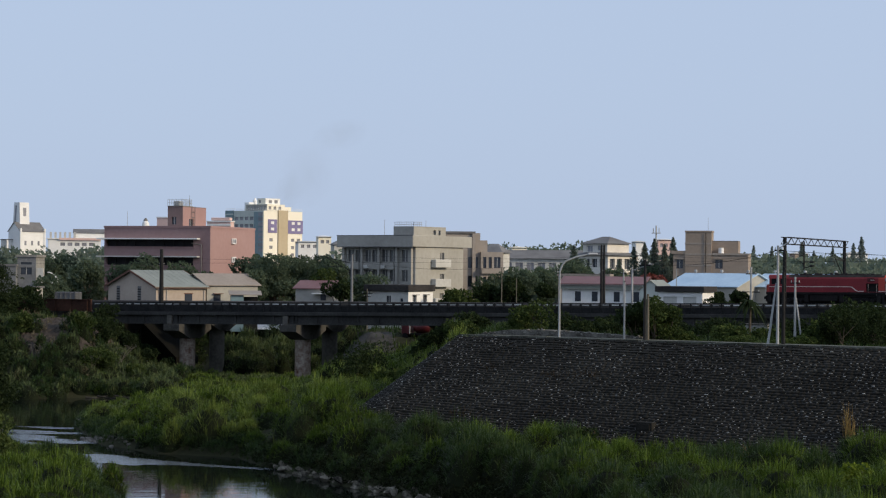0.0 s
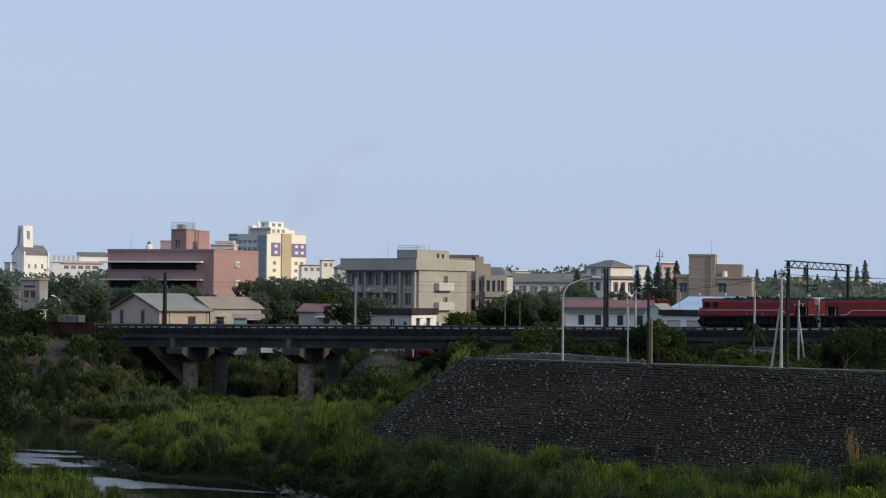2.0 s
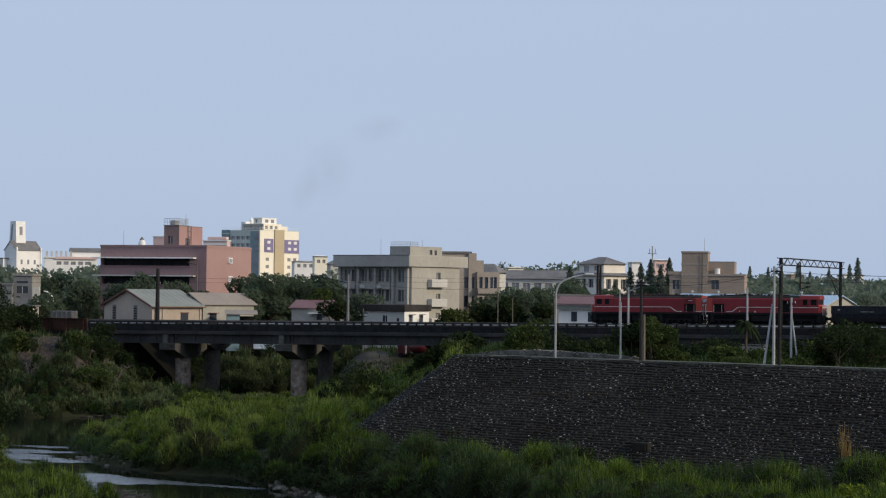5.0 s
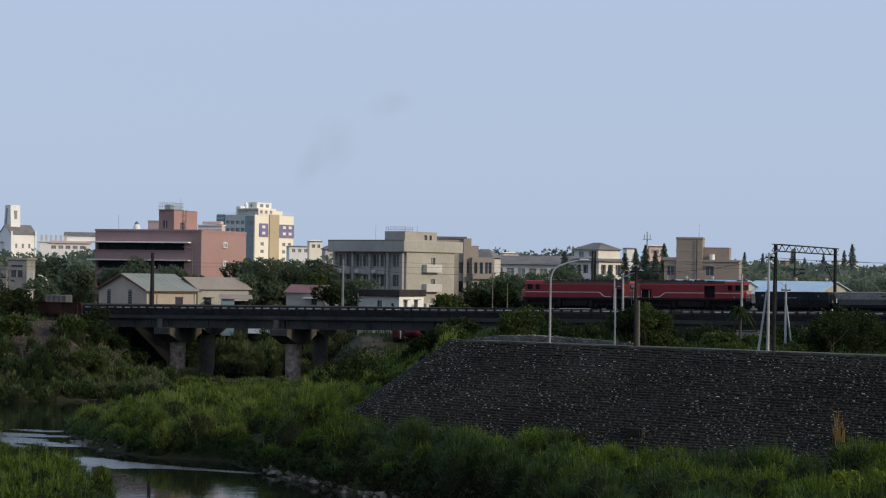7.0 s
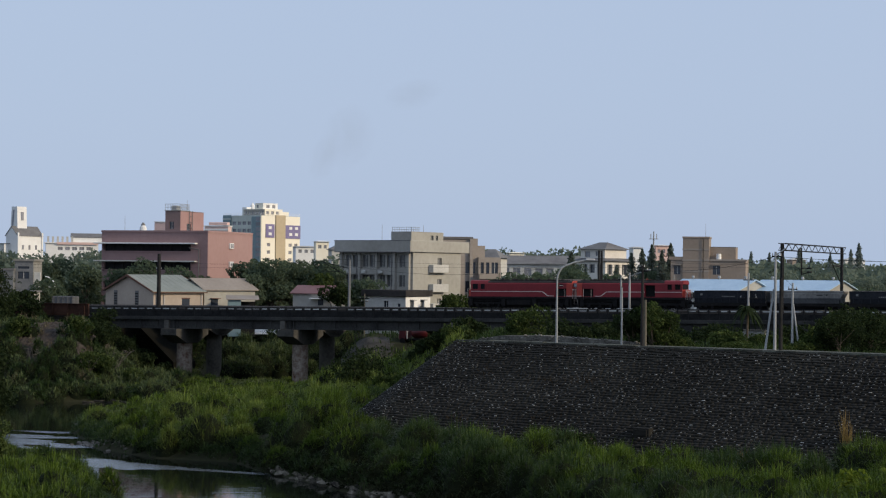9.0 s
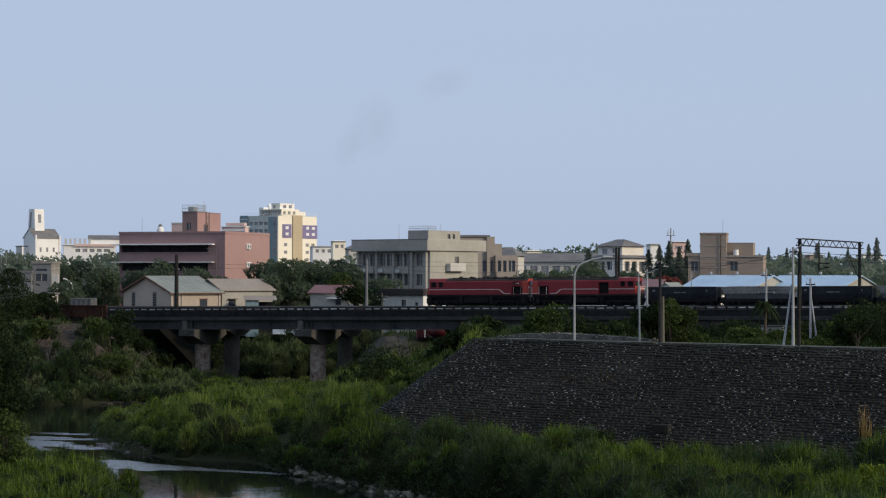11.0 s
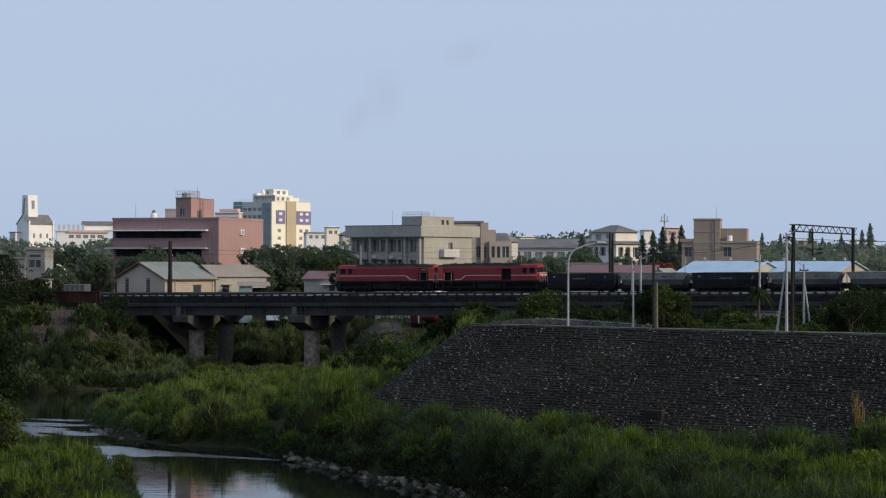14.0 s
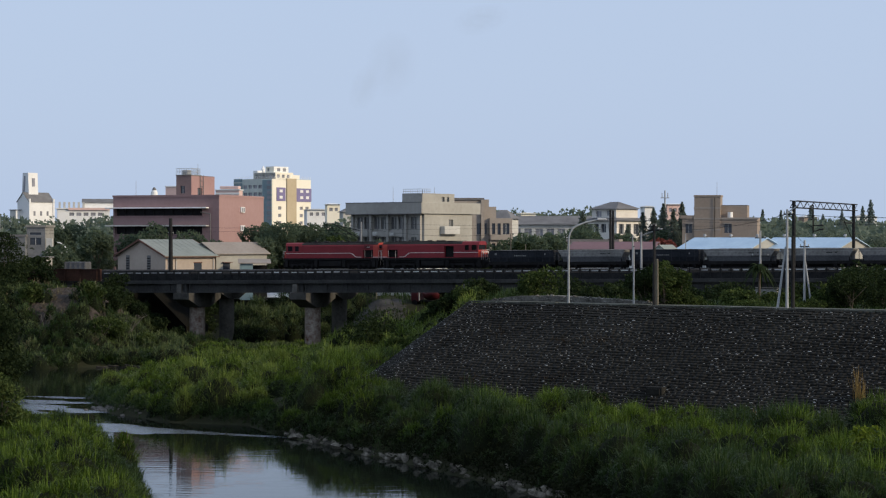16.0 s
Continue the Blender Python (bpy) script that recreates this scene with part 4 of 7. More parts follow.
def block(parent, name, x0, x1, y0, y1, z0, z1, front, right, holes_f=(), holes_r=(), pane=None, roof=None, depth=0.22, lip=0.0):
    """A building body: front wall at y0, right wall at x1, plain walls behind, a flat roof; panes sit in the openings."""
    pane = pane or M["pane"]
    for mat, p, ux, length, holes, inward in ((front, (x0, y0, 0), (1, 0, 0), x1 - x0, holes_f, (0, 1, 0)), (right, (x1, y0, 0), (0, 1, 0), y1 - y0, holes_r, (-1, 0, 0))):
        bm = bmesh.new()
        wall_mesh(bm, p, ux, length, z0, z1, list(holes), inward, depth)
        bmesh.ops.remove_doubles(bm, verts=bm.verts, dist=1e-4)
        part(name, bm, mat, parent)
        for h in holes:
            a, b, c, d = h[:4]
            q = Vector(p) + Vector(ux) * a + Vector(inward) * depth
            bm = bmesh.new()
            k = Vector(inward) * 0.05
            u = Vector(ux) * (b - a)
            pts = [q + Vector((0, 0, c)), q + u + Vector((0, 0, c)), q + u + Vector((0, 0, d)), q + Vector((0, 0, d))]
            v = [bm.verts.new(s) for s in pts] + [bm.verts.new(s + k) for s in pts]
            for f in ((0, 1, 2, 3), (7, 6, 5, 4), (0, 4, 5, 1), (1, 5, 6, 2), (2, 6, 7, 3), (3, 7, 4, 0)):
                bm.faces.new([v[i] for i in f])
            win = part("window", bm, h[4] if len(h) > 4 else pane, parent)
            if b - a > 0.7 and d - c > 0.7 and len(h) <= 4:
                for i in range(1, max(2, round((b - a) / 0.9))):
                    f = i / max(2, round((b - a) / 0.9))
                    s = q + u * f
                    e = Vector(ux) * 0.035
                    w = Vector(inward) * -0.04
                    pp = [s - e, s + e, s + e + w, s - e + w]
                    bars = bmesh.new()
                    vv = [bars.verts.new(t + Vector((0, 0, z))) for z in (c, d) for t in pp]
                    for g in ((0, 1, 5, 4), (1, 2, 6, 5), (2, 3, 7, 6), (3, 0, 4, 7)):
                        bars.faces.new([vv[j] for j in g])
                    part("mullion", bars, M["off_white"], win)
    bm = bmesh.new()
    wall_mesh(bm, (x1, y1, 0), (-1, 0, 0), x1 - x0, z0, z1, [], (0, -1, 0))
    wall_mesh(bm, (x0, y1, 0), (0, -1, 0), y1 - y0, z0, z1, [], (1, 0, 0))
    part(name, bm, front, parent)
    part("roof", cube(x0 - lip, x1 + lip, y0 - lip, y1 + lip, z1 - 0.02, z1 + (0.35 if lip else 0.12)), roof or front, parent)


def gable(parent, x0, x1, y0, y1, z0, z1, ridge, wall, roof, lip=0.4, along="x", trim=None):
    """A gabled house body: ridge along x or y."""
    bm = bmesh.new()
    if along == "x":
        ym = (y0 + y1) / 2
        a = cross([(y0, z0), (y1, z0), (y1, z1), (ym, ridge), (y0, z1)], x0, x1)
        part("wall", a, wall, parent)
        for ya, side in ((y0, -1), (y1, 1)):
            sl = (ridge - z1) / abs(ym - ya)
            pts = [(ym, ridge + 0.02), (ya + side * lip, z1 - lip * sl + 0.02), (ya + side * lip, z1 - lip * sl + 0.14), (ym, ridge + 0.16)]
            part("roof", cross(pts, x0 - lip, x1 + lip), roof, parent)
        if trim:
            for x in (x0 - lip - 0.05, x1 + lip - 0.05):
                part("bargeboard", cross([(y0 - lip, z1 - lip * (ridge - z1) / (ym - y0) - 0.12), (ym, ridge - 0.12), (y1 + lip, z1 - lip * (ridge - z1) / (ym - y0) - 0.12), (y1 + lip, z1 - lip * (ridge - z1) / (ym - y0) + 0.16), (ym, ridge + 0.2), (y0 - lip, z1 - lip * (ridge - z1) / (ym - y0) + 0.16)], x, x + 0.1), trim, parent)
    else:
        xm = (x0 + x1) / 2
        part("wall", profile([(x0, z0), (x1, z0), (x1, z1), (xm, ridge), (x0, z1)], y0, y1), wall, parent)
        for xa, side in ((x0, -1), (x1, 1)):
            sl = (ridge - z1) / abs(xm - xa)
            pts = [(xm, ridge + 0.02), (xa + side * lip, z1 - lip * sl + 0.02), (xa + side * lip, z1 - lip * sl + 0.14), (xm, ridge + 0.16)]
            part("roof", profile(pts, y0 - lip, y1 + lip), roof, parent)
        if trim:
            for xa, side in ((x0, -1), (x1, 1)):
                sl = (ridge - z1) / abs(xm - xa)
                pts = [(xm, ridge - 0.12), (xa + side * lip, z1 - lip * sl - 0.12), (xa + side * lip, z1 - lip * sl + 0.18), (xm, ridge + 0.2)]
                part("bargeboard", profile(pts, y0 - lip - 0.1, y0 - lip), trim, parent)


def stick(parent, name, x, y, z0, z1, radius=0.05, mat=None):
    return part(name, tube(bmesh.new(), (x, y, z0), (x, y, z1), radius, radius * 0.6, 6), mat or M["pole_grey"], parent)


def roof_rail(parent, x0, x1, y0, y1, z, h=0.9, gap=0.7, mat=None):
    bm = bmesh.new()
    for a, b in (((x0, y0), (x1, y0)), ((x1, y0), (x1, y1))):
        d = math.hypot(b[0] - a[0], b[1] - a[1])
        for k in range(int(d / gap) + 1):
            f = min(1, k * gap / d)
            p = (a[0] + (b[0] - a[0]) * f, a[1] + (b[1] - a[1]) * f)
            tube(bm, (*p, z), (*p, z + h), 0.035, 0.035, 5)
        for q in (h, h / 2):
            tube(bm, (*a, z + q), (*b, z + q), 0.03, 0.03, 5)
    part("roof_railing", bm, mat or M["pole_grey"], parent)


# pink tiled office block
ob = empty("office_building", pose(-58.9, 357, 0, 0, 0, -19.6), "pink tiled five-storey office building with dark ribbon windows", "building")
holes = [(0.35, 17.6, z, z + 1.5, M["shade_glass"]) for z in (20.25, 17.0, 13.6, 10.2)]
# shaded copy of the tiles in front, brighter copy on the sunlit side
block(ob, "wall", 0, 20.9, 0, 18.6, 6.5, 23.7, M["pink_shaded"], M["pink"], holes,
      [], depth=0.7, roof=M["pink_shaded"], pane=M["shade_glass"])
part("parapet", cube(-0.1, 20.98, -0.1, 0.2, 23.6, 23.95), M["pink_shaded"], ob)
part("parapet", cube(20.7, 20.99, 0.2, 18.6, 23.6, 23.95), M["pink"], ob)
for z in (21.55, 18.4):
    part("canopy", cube(-1.1, 18.9, -1.1, 0.02, z, z + 0.22, 0.03), M["white"] if z > 20 else M["off_white"], ob, "pale concrete canopy over the windows")
for z in (20.3, 17.0, 13.6):
    part("sill", cube(0, 17.9, -0.18, 0.02, z - 0.16, z), M["pink_shaded"], ob)
for i in range(9):
    for z0, z1 in ((20.3, 21.75), (17.0, 18.5), (13.6, 15.1)):
        part("window_post", cube(2 + i * 1.9, 2.12 + i * 1.9, 0.45, 0.69, z0, z1), M["pole_dark"], ob)
bm = tube(tube(bmesh.new(), (19.3, -0.25, 9), (19.3, -0.25, 20.6), 0.08), (19.3, -0.25, 20.6), (17.4, -0.25, 20.9), 0.08)
part("drainpipe", bm, M["roof_grey"], ob)
for z in (21.4, 18.1, 14.7):
    shade = part("window_box", cube(20.9, 21.2, 8.5, 10.1, z - 0.5, z + 0.5, 0.03), M["white"], ob, "white boxed window")
    for y0 in (8.7, 9.4):
        part("pane", cube(21.19, 21.22, y0, y0 + 0.5, z - 0.36, z + 0.36), M["pane_far"], shade)
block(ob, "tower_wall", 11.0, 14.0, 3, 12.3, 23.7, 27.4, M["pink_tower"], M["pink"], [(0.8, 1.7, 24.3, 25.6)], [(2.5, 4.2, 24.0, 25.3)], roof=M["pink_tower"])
roof_rail(ob, 10.95, 13.95, 3.1, 6.8, 27.5, 1.25, 0.34)
part("stair_slab", cube(10.9, 14.05, 2.9, 7.0, 27.5, 27.6), M["concrete"], ob)
part("tank", cube(11.6, 12.8, 4.0, 5.4, 27.6, 28.5, 0.1), M["pole_grey"], ob)
for y in (6.2, 7.4):
    part("ladder_rail", tube(bmesh.new(), (14.2, y, 23.9), (14.2, y, 27.6), 0.06, 0.06, 5), M["roof_grey"], ob)
for z in (24.6, 25.6, 26.6):
    part("ladder_rung", tube(bmesh.new(), (14.2, 6.2, z), (14.2, 7.4, z), 0.05, 0.05, 5), M["roof_grey"], ob)
stick(ob, "aerial", 13.8, 6, 27.5, 29.6)
stick(ob, "aerial", 3.5, 2, 23.8, 26.6, 0.04)

# long house with a green sheet roof, its gable to the river, and its lower wing
ob = empty("house", pose(-43.6, 314, 0, 0, 0, 40), "beige single-storey house with green gabled sheet roof", "house")
gable(ob, 0, 9.25, 0, 14.5, 6.5, 13.6, 16.0, M["beige_house"], M["roof_green"], 0.5, "x", M["trim_brown"])
for y in (4.4, 10.8):
    part("shutter", cube(-0.06, 0.02, y, y + 1.0, 9.6, 13.6), M["roof_grey"], ob, "tall dark slatted shutter")
    for k in range(9):
        part("slat", cube(-0.09, -0.05, y + 0.04, y + 0.96, 9.8 + k * 0.4, 10.0 + k * 0.4), M["pole_dark"], ob)
for x in (5.3,):
    part("window", cube(x, x + 1.4, -0.05, 0.03, 10.9, 12.4), M["pane"], ob)
    part("window_frame", cube(x - 0.1, x + 1.5, -0.09, 0.02, 12.4, 12.55), M["trim_brown"], ob)
for x in (0.5, 1.9, 8.9):
    part("drainpipe", tube(bmesh.new(), (x, -0.12, 7), (x, -0.12, 13.3), 0.06), M["off_white"], ob)
part("gutter", cube(-0.4, 9.7, -0.66, -0.5, 13.3, 13.44), M["trim_brown"], ob)
for k in range(10):
    x = -0.3 + k * 1.05
    part("roof_seam", tube(bmesh.new(), (x, -0.48, 13.57), (x, 7.2, 16.16), 0.022, 0.022, 4), M["roof_green"], ob)
ob = empty("house", pose(-36.4, 320.8, 0, 0, 0, 40), "cream house wing with tan sheet roof", "house")
gable(ob, 0, 9.9, 0, 7.2, 6.5, 13.9, 15.55, M["cream_wall"], M["roof_tan"], 0.45, "x")
part("window", cube(1.3, 2.6, -0.06, 0.03, 11.1, 12.3), M["pane"], ob)
part("window_awning", cube(1.1, 2.8, -0.6, 0.02, 12.4, 12.5), M["trim_brown"], ob)
for k in range(11):
    x = -0.2 + k
    part("roof_seam", tube(bmesh.new(), (x, -0.43, 13.82), (x, 3.6, 15.7), 0.02, 0.02, 4), M["roof_tan"], ob)
ob = empty("shed", pose(-32.2, 317.5, 0, 0, 0, 8), "small grey lean-to shed with sheet roof", "shed")
part("wall", cube(0, 2.0, 0, 3, 6.5, 12.3), M["teal"], ob)
# near-black block in place of the shed's shaded opening
part("wall", cube(2.0, 4.3, 1.2, 3, 6.5, 12.0), M["dark"], ob)
part("roof", cross([(-0.4, 12.3), (3.2, 12.9), (3.2, 13.0), (-0.4, 12.4)], -0.3, 4.9), M["roof_tan"], ob)

# grey concrete school block with pale end wall, and brown stair block behind it
ob = empty("school_building", pose(-16.0, 344.3, 0, 0, 0, -36.9), "grey concrete school building with cream end wall", "building")
holes = []
for z0, z1 in ((17.9, 19.9), (14.6, 16.5), (11.3, 13.2)):
    for x in (0.9, 2.5, 4.6, 6.2, 8.3, 10.0, 12.6):
        holes.append((x, x + 1.25, z0, z1))
block(ob, "wall", 0, 15.5, 0.8, 14.4, 6.5, 20.55, M["grey_wall"], M["cream_wall"], holes, [(6.9, 8.1, 18.0, 19.5), (6.9, 8.1, 14.6, 15.9), (6.9, 8.1, 11.2, 12.6)], pane=M["school_glass"], roof=M["grey_wall"])
part("parapet", cube(-0.6, 15.9, -0.5, -0.25, 20.45, 22.35, 0.03), M["grey_wall"], ob)
part("parapet", cube(15.65, 15.9, -0.25, 16.4, 20.45, 22.35, 0.03), M["cream_wall"], ob)
part("parapet", cube(-0.6, -0.3, -0.25, 16.4, 20.45, 22.35), M["grey_wall"], ob)
part("parapet", cube(-0.3, 15.65, 16.1, 16.4, 20.45, 22.35), M["grey_wall"], ob)
part("roof_slab", cube(-0.58, 15.64, -0.24, 16.1, 20.56, 20.8), M["concrete"], ob)
for x in (0, 4.05, 7.75, 11.6, 14.6):
    part("pilaster", cube(x, x + 0.45, 0.2, 0.8, 6.5, 20.45), M["grey_wall"], ob)
for z in (17.5, 14.2, 10.9):
    part("balcony", cube(0, 11.6, 0.3, 0.8, z - 0.9, z), M["grey_wall"], ob)
    part("balcony", cube(15.5, 16.5, 5.2, 9.6, z - 0.5, z + 0.85, 0.04), M["off_white"], ob)
for z, xs in ((16.75, (1.2, 5.0, 8.7)), (13.4, (2.8, 6.4, 10.3))):
    for x in xs:
        part("air_conditioner", cube(x, x + 0.8, -0.05, 0.3, z, z + 0.55, 0.03), M["off_white"], ob, "small white air conditioner")
for x in (3.85, 11.45):
    part("drainpipe", tube(bmesh.new(), (x, 0.12, 6.6), (x, 0.12, 20.4), 0.07, 0.07, 6), M["roof_grey"], ob)
for z in (20.35, 22.3):
    part("roof_edge", cube(-0.64, 15.94, -0.54, -0.5, z, z + 0.12), M["roof_grey"], ob)
block(ob, "stair_wall", 11.4, 15.7, 0, 9, 22.0, 23.75, M["grey_wall"], M["cream_wall"], [], [(5.4, 6.2, 22.5, 23.3), (6.8, 7.5, 22.5, 23.3)], roof=M["grey_wall"])
roof_rail(ob, 11.5, 15.6, 0.2, 2.5, 23.8, 0.8, 0.5)
stick(ob, "aerial", 5.5, 5, 22.3, 25.2, 0.04)
stick(ob, "aerial", 15.2, 4, 23.8, 25.0, 0.04)
ob = empty("stair_block", pose(1.0, 361, 0, 0, 0, 8), "brown tiled stair block beside the grey school", "building")
block(ob, "wall", 0, 7.4, 0, 5, 6.5, 23.2, M["brown_wall"], M["brown_wall"], [(5.2, 7.0, 17.0, 19.0), (5.2, 7.0, 13.6, 15.6), (5.2, 7.0, 10.2, 12.2)], [], roof=M["brown_wall"])
part("roof_slab", cube(-0.2, 6.5, -0.25, 5, 23.2, 23.6), M["roof_grey"], ob)
part("column", cube(5.9, 6.5, -0.5, 0, 6.5, 23.2), M["brown_wall"], ob)
block(ob, "wing_wall", 7.4, 11.5, -1.0, 6, 6.5, 19.8, M["brown_wall"], M["brown_wall"], [(0.4, 1.0, 17.0, 19.0), (1.4, 2.0, 17.0, 19.0), (2.4, 3.6, 17.0, 19.0), (0.4, 1.0, 13.4, 15.4), (1.4, 2.0, 13.4, 15.4), (2.4, 3.6, 13.4, 15.4)], [], roof=M["brown_wall"])
for z in (16.0, 12.4):
    part("balcony", cube(7.5, 11.5, -1.5, -1.0, z, z + 0.95), M["brown_wall"], ob)
block(ob, "upper_wall", 6.6, 8.8, 0.4, 5, 19.8, 21.9, M["brown_wall"], M["brown_wall"], roof=M["brown_wall"])

# low houses by the line
ob = empty("house", pose(-10.3, 313, 0, 0, 0, -25), "white house with black flat roof edge", "house")
# one white wall paint: the front's shade is put in as off-white
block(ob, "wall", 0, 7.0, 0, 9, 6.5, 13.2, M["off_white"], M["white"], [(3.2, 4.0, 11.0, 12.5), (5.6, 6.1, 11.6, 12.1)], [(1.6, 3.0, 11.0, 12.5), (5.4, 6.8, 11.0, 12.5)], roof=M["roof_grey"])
part("roof_edge", cube(-0.5, 7.3, -0.5, 9.3, 13.2, 14.2, 0.05), M["roof_dark"], ob)
for y in (1.5, 5.3):
    part("window_awning", cube(7.0, 7.5, y, y + 1.6, 12.6, 12.7), M["roof_grey"], ob)
ob = empty("house", pose(-22.0, 318, 0, 0, 0, -18), "small green-walled house with red roof edge", "house")
gable(ob, 0, 6.6, 0, 6, 6.5, 13.5, 14.6, M["grey_wall"], M["roof_red"], 0.4, "x")
part("canopy", cube(3.2, 7.0, -1.2, 0, 12.6, 12.75), M["white"], ob)
part("window", cube(4.3, 5.2, -0.06, 0.02, 11.6, 12.8), M["pane"], ob)
ob = empty("house", pose(19.6, 305, 0, 0, 0, -16), "long low house with faded red sheet roof", "house")
gable(ob, 0, 12.4, 0, 7, 6.5, 14.7, 15.65, M["white"], M["roof_red"], 0.5, "x")
part("fascia", cube(-0.3, 12.7, -0.62, -0.5, 13.85, 14.5), M["roof_green"], ob, "dark green board under the eaves")
part("gutter", cube(-0.5, 12.9, -0.78, -0.62, 14.4, 14.55), M["roof_grey"], ob)
for x in (2.0, 4.6, 8.0, 11.0):
    part("window", cube(x, x + 0.9, -0.06, 0.02, 12.0, 13.5), M["pane"], ob)
ob = empty("house", pose(20.6, 331, 0, 0, 0, -16), "tan flat-roofed low house behind the line", "house")
block(ob, "wall", 0, 8.5, 0, 3, 6.5, 15.8, M["beige_house"], M["beige_house"], [], [], roof=M["roof_tan"], lip=0.2)
ob = empty("house", pose(30.6, 297, 0, 0, 0, -20), "low white house wing with green gable", "house")
gable(ob, 0, 3.2, 0, 8, 6.5, 14.0, 15.2, M["green_wall"], M["roof_green"], 0.3, "y")
ob = empty("house", pose(32.6, 290, 0, 0, 0, -24), "white-walled low shed with dark flat roof", "house")
block(ob, "wall", 0, 6.6, 0, 6, 6.5, 13.7, M["white"], M["white"], [(0.7, 2.8, 10.5, 13.0, M["off_white"]), (3.7, 5.7, 10.5, 13.0, M["off_white"])], [], roof=M["roof_grey"])
part("roof_edge", cube(-0.4, 7.0, -0.5, 6.3, 13.7, 14.5, 0.05), M["roof_dark"], ob)

# blue-roofed warehouses
for x, y, w, d in ((38.1, 326.5, 12.6, 14.4), (50.9, 326, 13.8, 15.8)):
    ob = empty("warehouse", pose(x, y, 0, 0, 0, -35), "low warehouse with pale blue sheet-metal roof and cream gable", "warehouse", "blue-roofed warehouses")
    gable(ob, 0, w, 0, d, 6.5, 14.3, 16.3, M["cream_wall"], M["roof_blue"], 0.45, "x")
    for k in range(12):
        a = 0.2 + k * (w - 0.4) / 11
        part("roof_seam", tube(bmesh.new(), (a, -0.4, 14.28), (a, d / 2, 16.46), 0.02, 0.02, 4), M["roof_blue"], ob)
    for k in range(3):
        a = 1.5 + k * (w - 3) / 2
        part("roof_vent", tube(tube(bmesh.new(), (a, d / 2, 16.3), (a, d / 2, 16.7), 0.15), (a, d / 2, 16.7), (a, d / 2, 17.0), 0.3, 0.2, 10), M["pole_grey"], ob)

# beige apartment house
ob = empty("apartment_house", pose(51.6, 431, 0, 0, 0, -12), "beige tiled apartment house with stepped roof", "building")
block(ob, "wall", 0, 16.0, 0, 12, 6.5, 20.6, M["beige_wall"], M["beige_wall"], [(0.7, 2.1, 17.4, 19.3), (9.0, 10.6, 17.4, 19.3), (0.7, 2.1, 14.0, 15.8), (9.0, 10.6, 14.0, 15.8), (12.4, 13.2, 14.2, 15.8)], [], roof=M["beige_wall"])
for x in (0.5, 8.8):
    part("window_hood", cube(x, x + 1.9, -0.45, 0, 19.4, 19.55), M["brown_wall"], ob)
block(ob, "tower_wall", 2.6, 8.2, -0.3, 6, 6.5, 25.2, M["beige_wall"], M["beige_wall"], roof=M["beige_wall"], lip=0.12)
block(ob, "upper_wall", 8.2, 13.8, 1.5, 9, 20.6, 23.3, M["beige_wall"], M["beige_wall"], roof=M["roof_grey"])
for z in (22.6, 20.3, 17.9):
    part("band", cube(2.5, 8.3, -0.36, -0.3, z, z + 0.35), M["brown_wall"], ob)
part("parapet", cube(-0.4, 2.6, -0.2, 0.2, 20.5, 21.2), M["beige_wall"], ob)
part("cornice", cube(8.3, 16.3, -0.2, 0, 20.3, 20.7), M["brown_wall"], ob)
for y in (0.5, 1.0):
    part("pipe", tube(bmesh.new(), (7.0, -0.45, 8), (7.0, -0.45, 25), 0.07), M["old_concrete"], ob)
part("water_tank", tube(bmesh.new(), (10.2, 0.8, 20.7), (10.2, 0.8, 21.9), 0.6, 0.55, 12), M["white"], ob)
stick(ob, "aerial", 7.3, 2, 25.2, 28.5, 0.05)

# villa with a hipped roof, long hall, and further roofs
def hip_house(x, y, rz, w, d, z1, zr, wall, roof, label, holes=()):
    ob = empty("house", pose(x, y, 0, 0, 0, rz), label, "house")
    block(ob, "wall", 0, w, 0, d, 6.5, z1, wall, wall, holes, [], pane=M["pane_far"], roof=roof)
    bm = bmesh.new()
    e, h = 0.7, min(d / 2, w / 3)
    v = [bm.verts.new(p) for p in ((-e, -e, z1), (w + e, -e, z1), (w + e, d + e, z1), (-e, d + e, z1), (h, d / 2, zr), (w - h, d / 2, zr))]
    for f in ((0, 1, 5, 4), (1, 2, 5), (2, 3, 4, 5), (3, 0, 4), (3, 2, 1, 0)):
        bm.faces.new([v[i] for i in f])
    part("hip_roof", bm, roof, ob)
    return ob


ob = hip_house(35.5, 476.3, -45, 7.5, 8, 23.2, 24.9, M["villa"], M["roof_grey"], "two-storey white villa with grey hipped roof", [(1.4, 3.0, 21.3, 22.7), (4.6, 5.6, 21.6, 22.7)])
block(ob, "lower_wall", -1.2, 8.7, -1.2, 10, 6.5, 20.4, M["villa"], M["villa"], [(0.8, 2.4, 17.6, 19.6), (3.2, 4.4, 17.2, 19.6), (5.0, 6.6, 17.6, 19.6), (7.4, 8.8, 17.2, 19.6)], [(0.8, 2.6, 17.2, 19.6), (3.4, 5.2, 17.2, 19.6), (6.2, 8.4, 17.2, 19.6)], pane=M["pane"], depth=0.5)
part("balcony", cube(8.7, 9.4, -1.2, 9.8, 16.3, 17.2), M["villa"], ob)
bm = bmesh.new()
v = [bm.verts.new(p) for p in ((-2.0, -2.0, 20.4), (9.5, -2.0, 20.4), (9.5, 10.8, 20.4), (-2.0, 10.8, 20.4), (0, 0, 21.1), (7.5, 0, 21.1), (7.5, 8, 21.1), (0, 8, 21.1))]
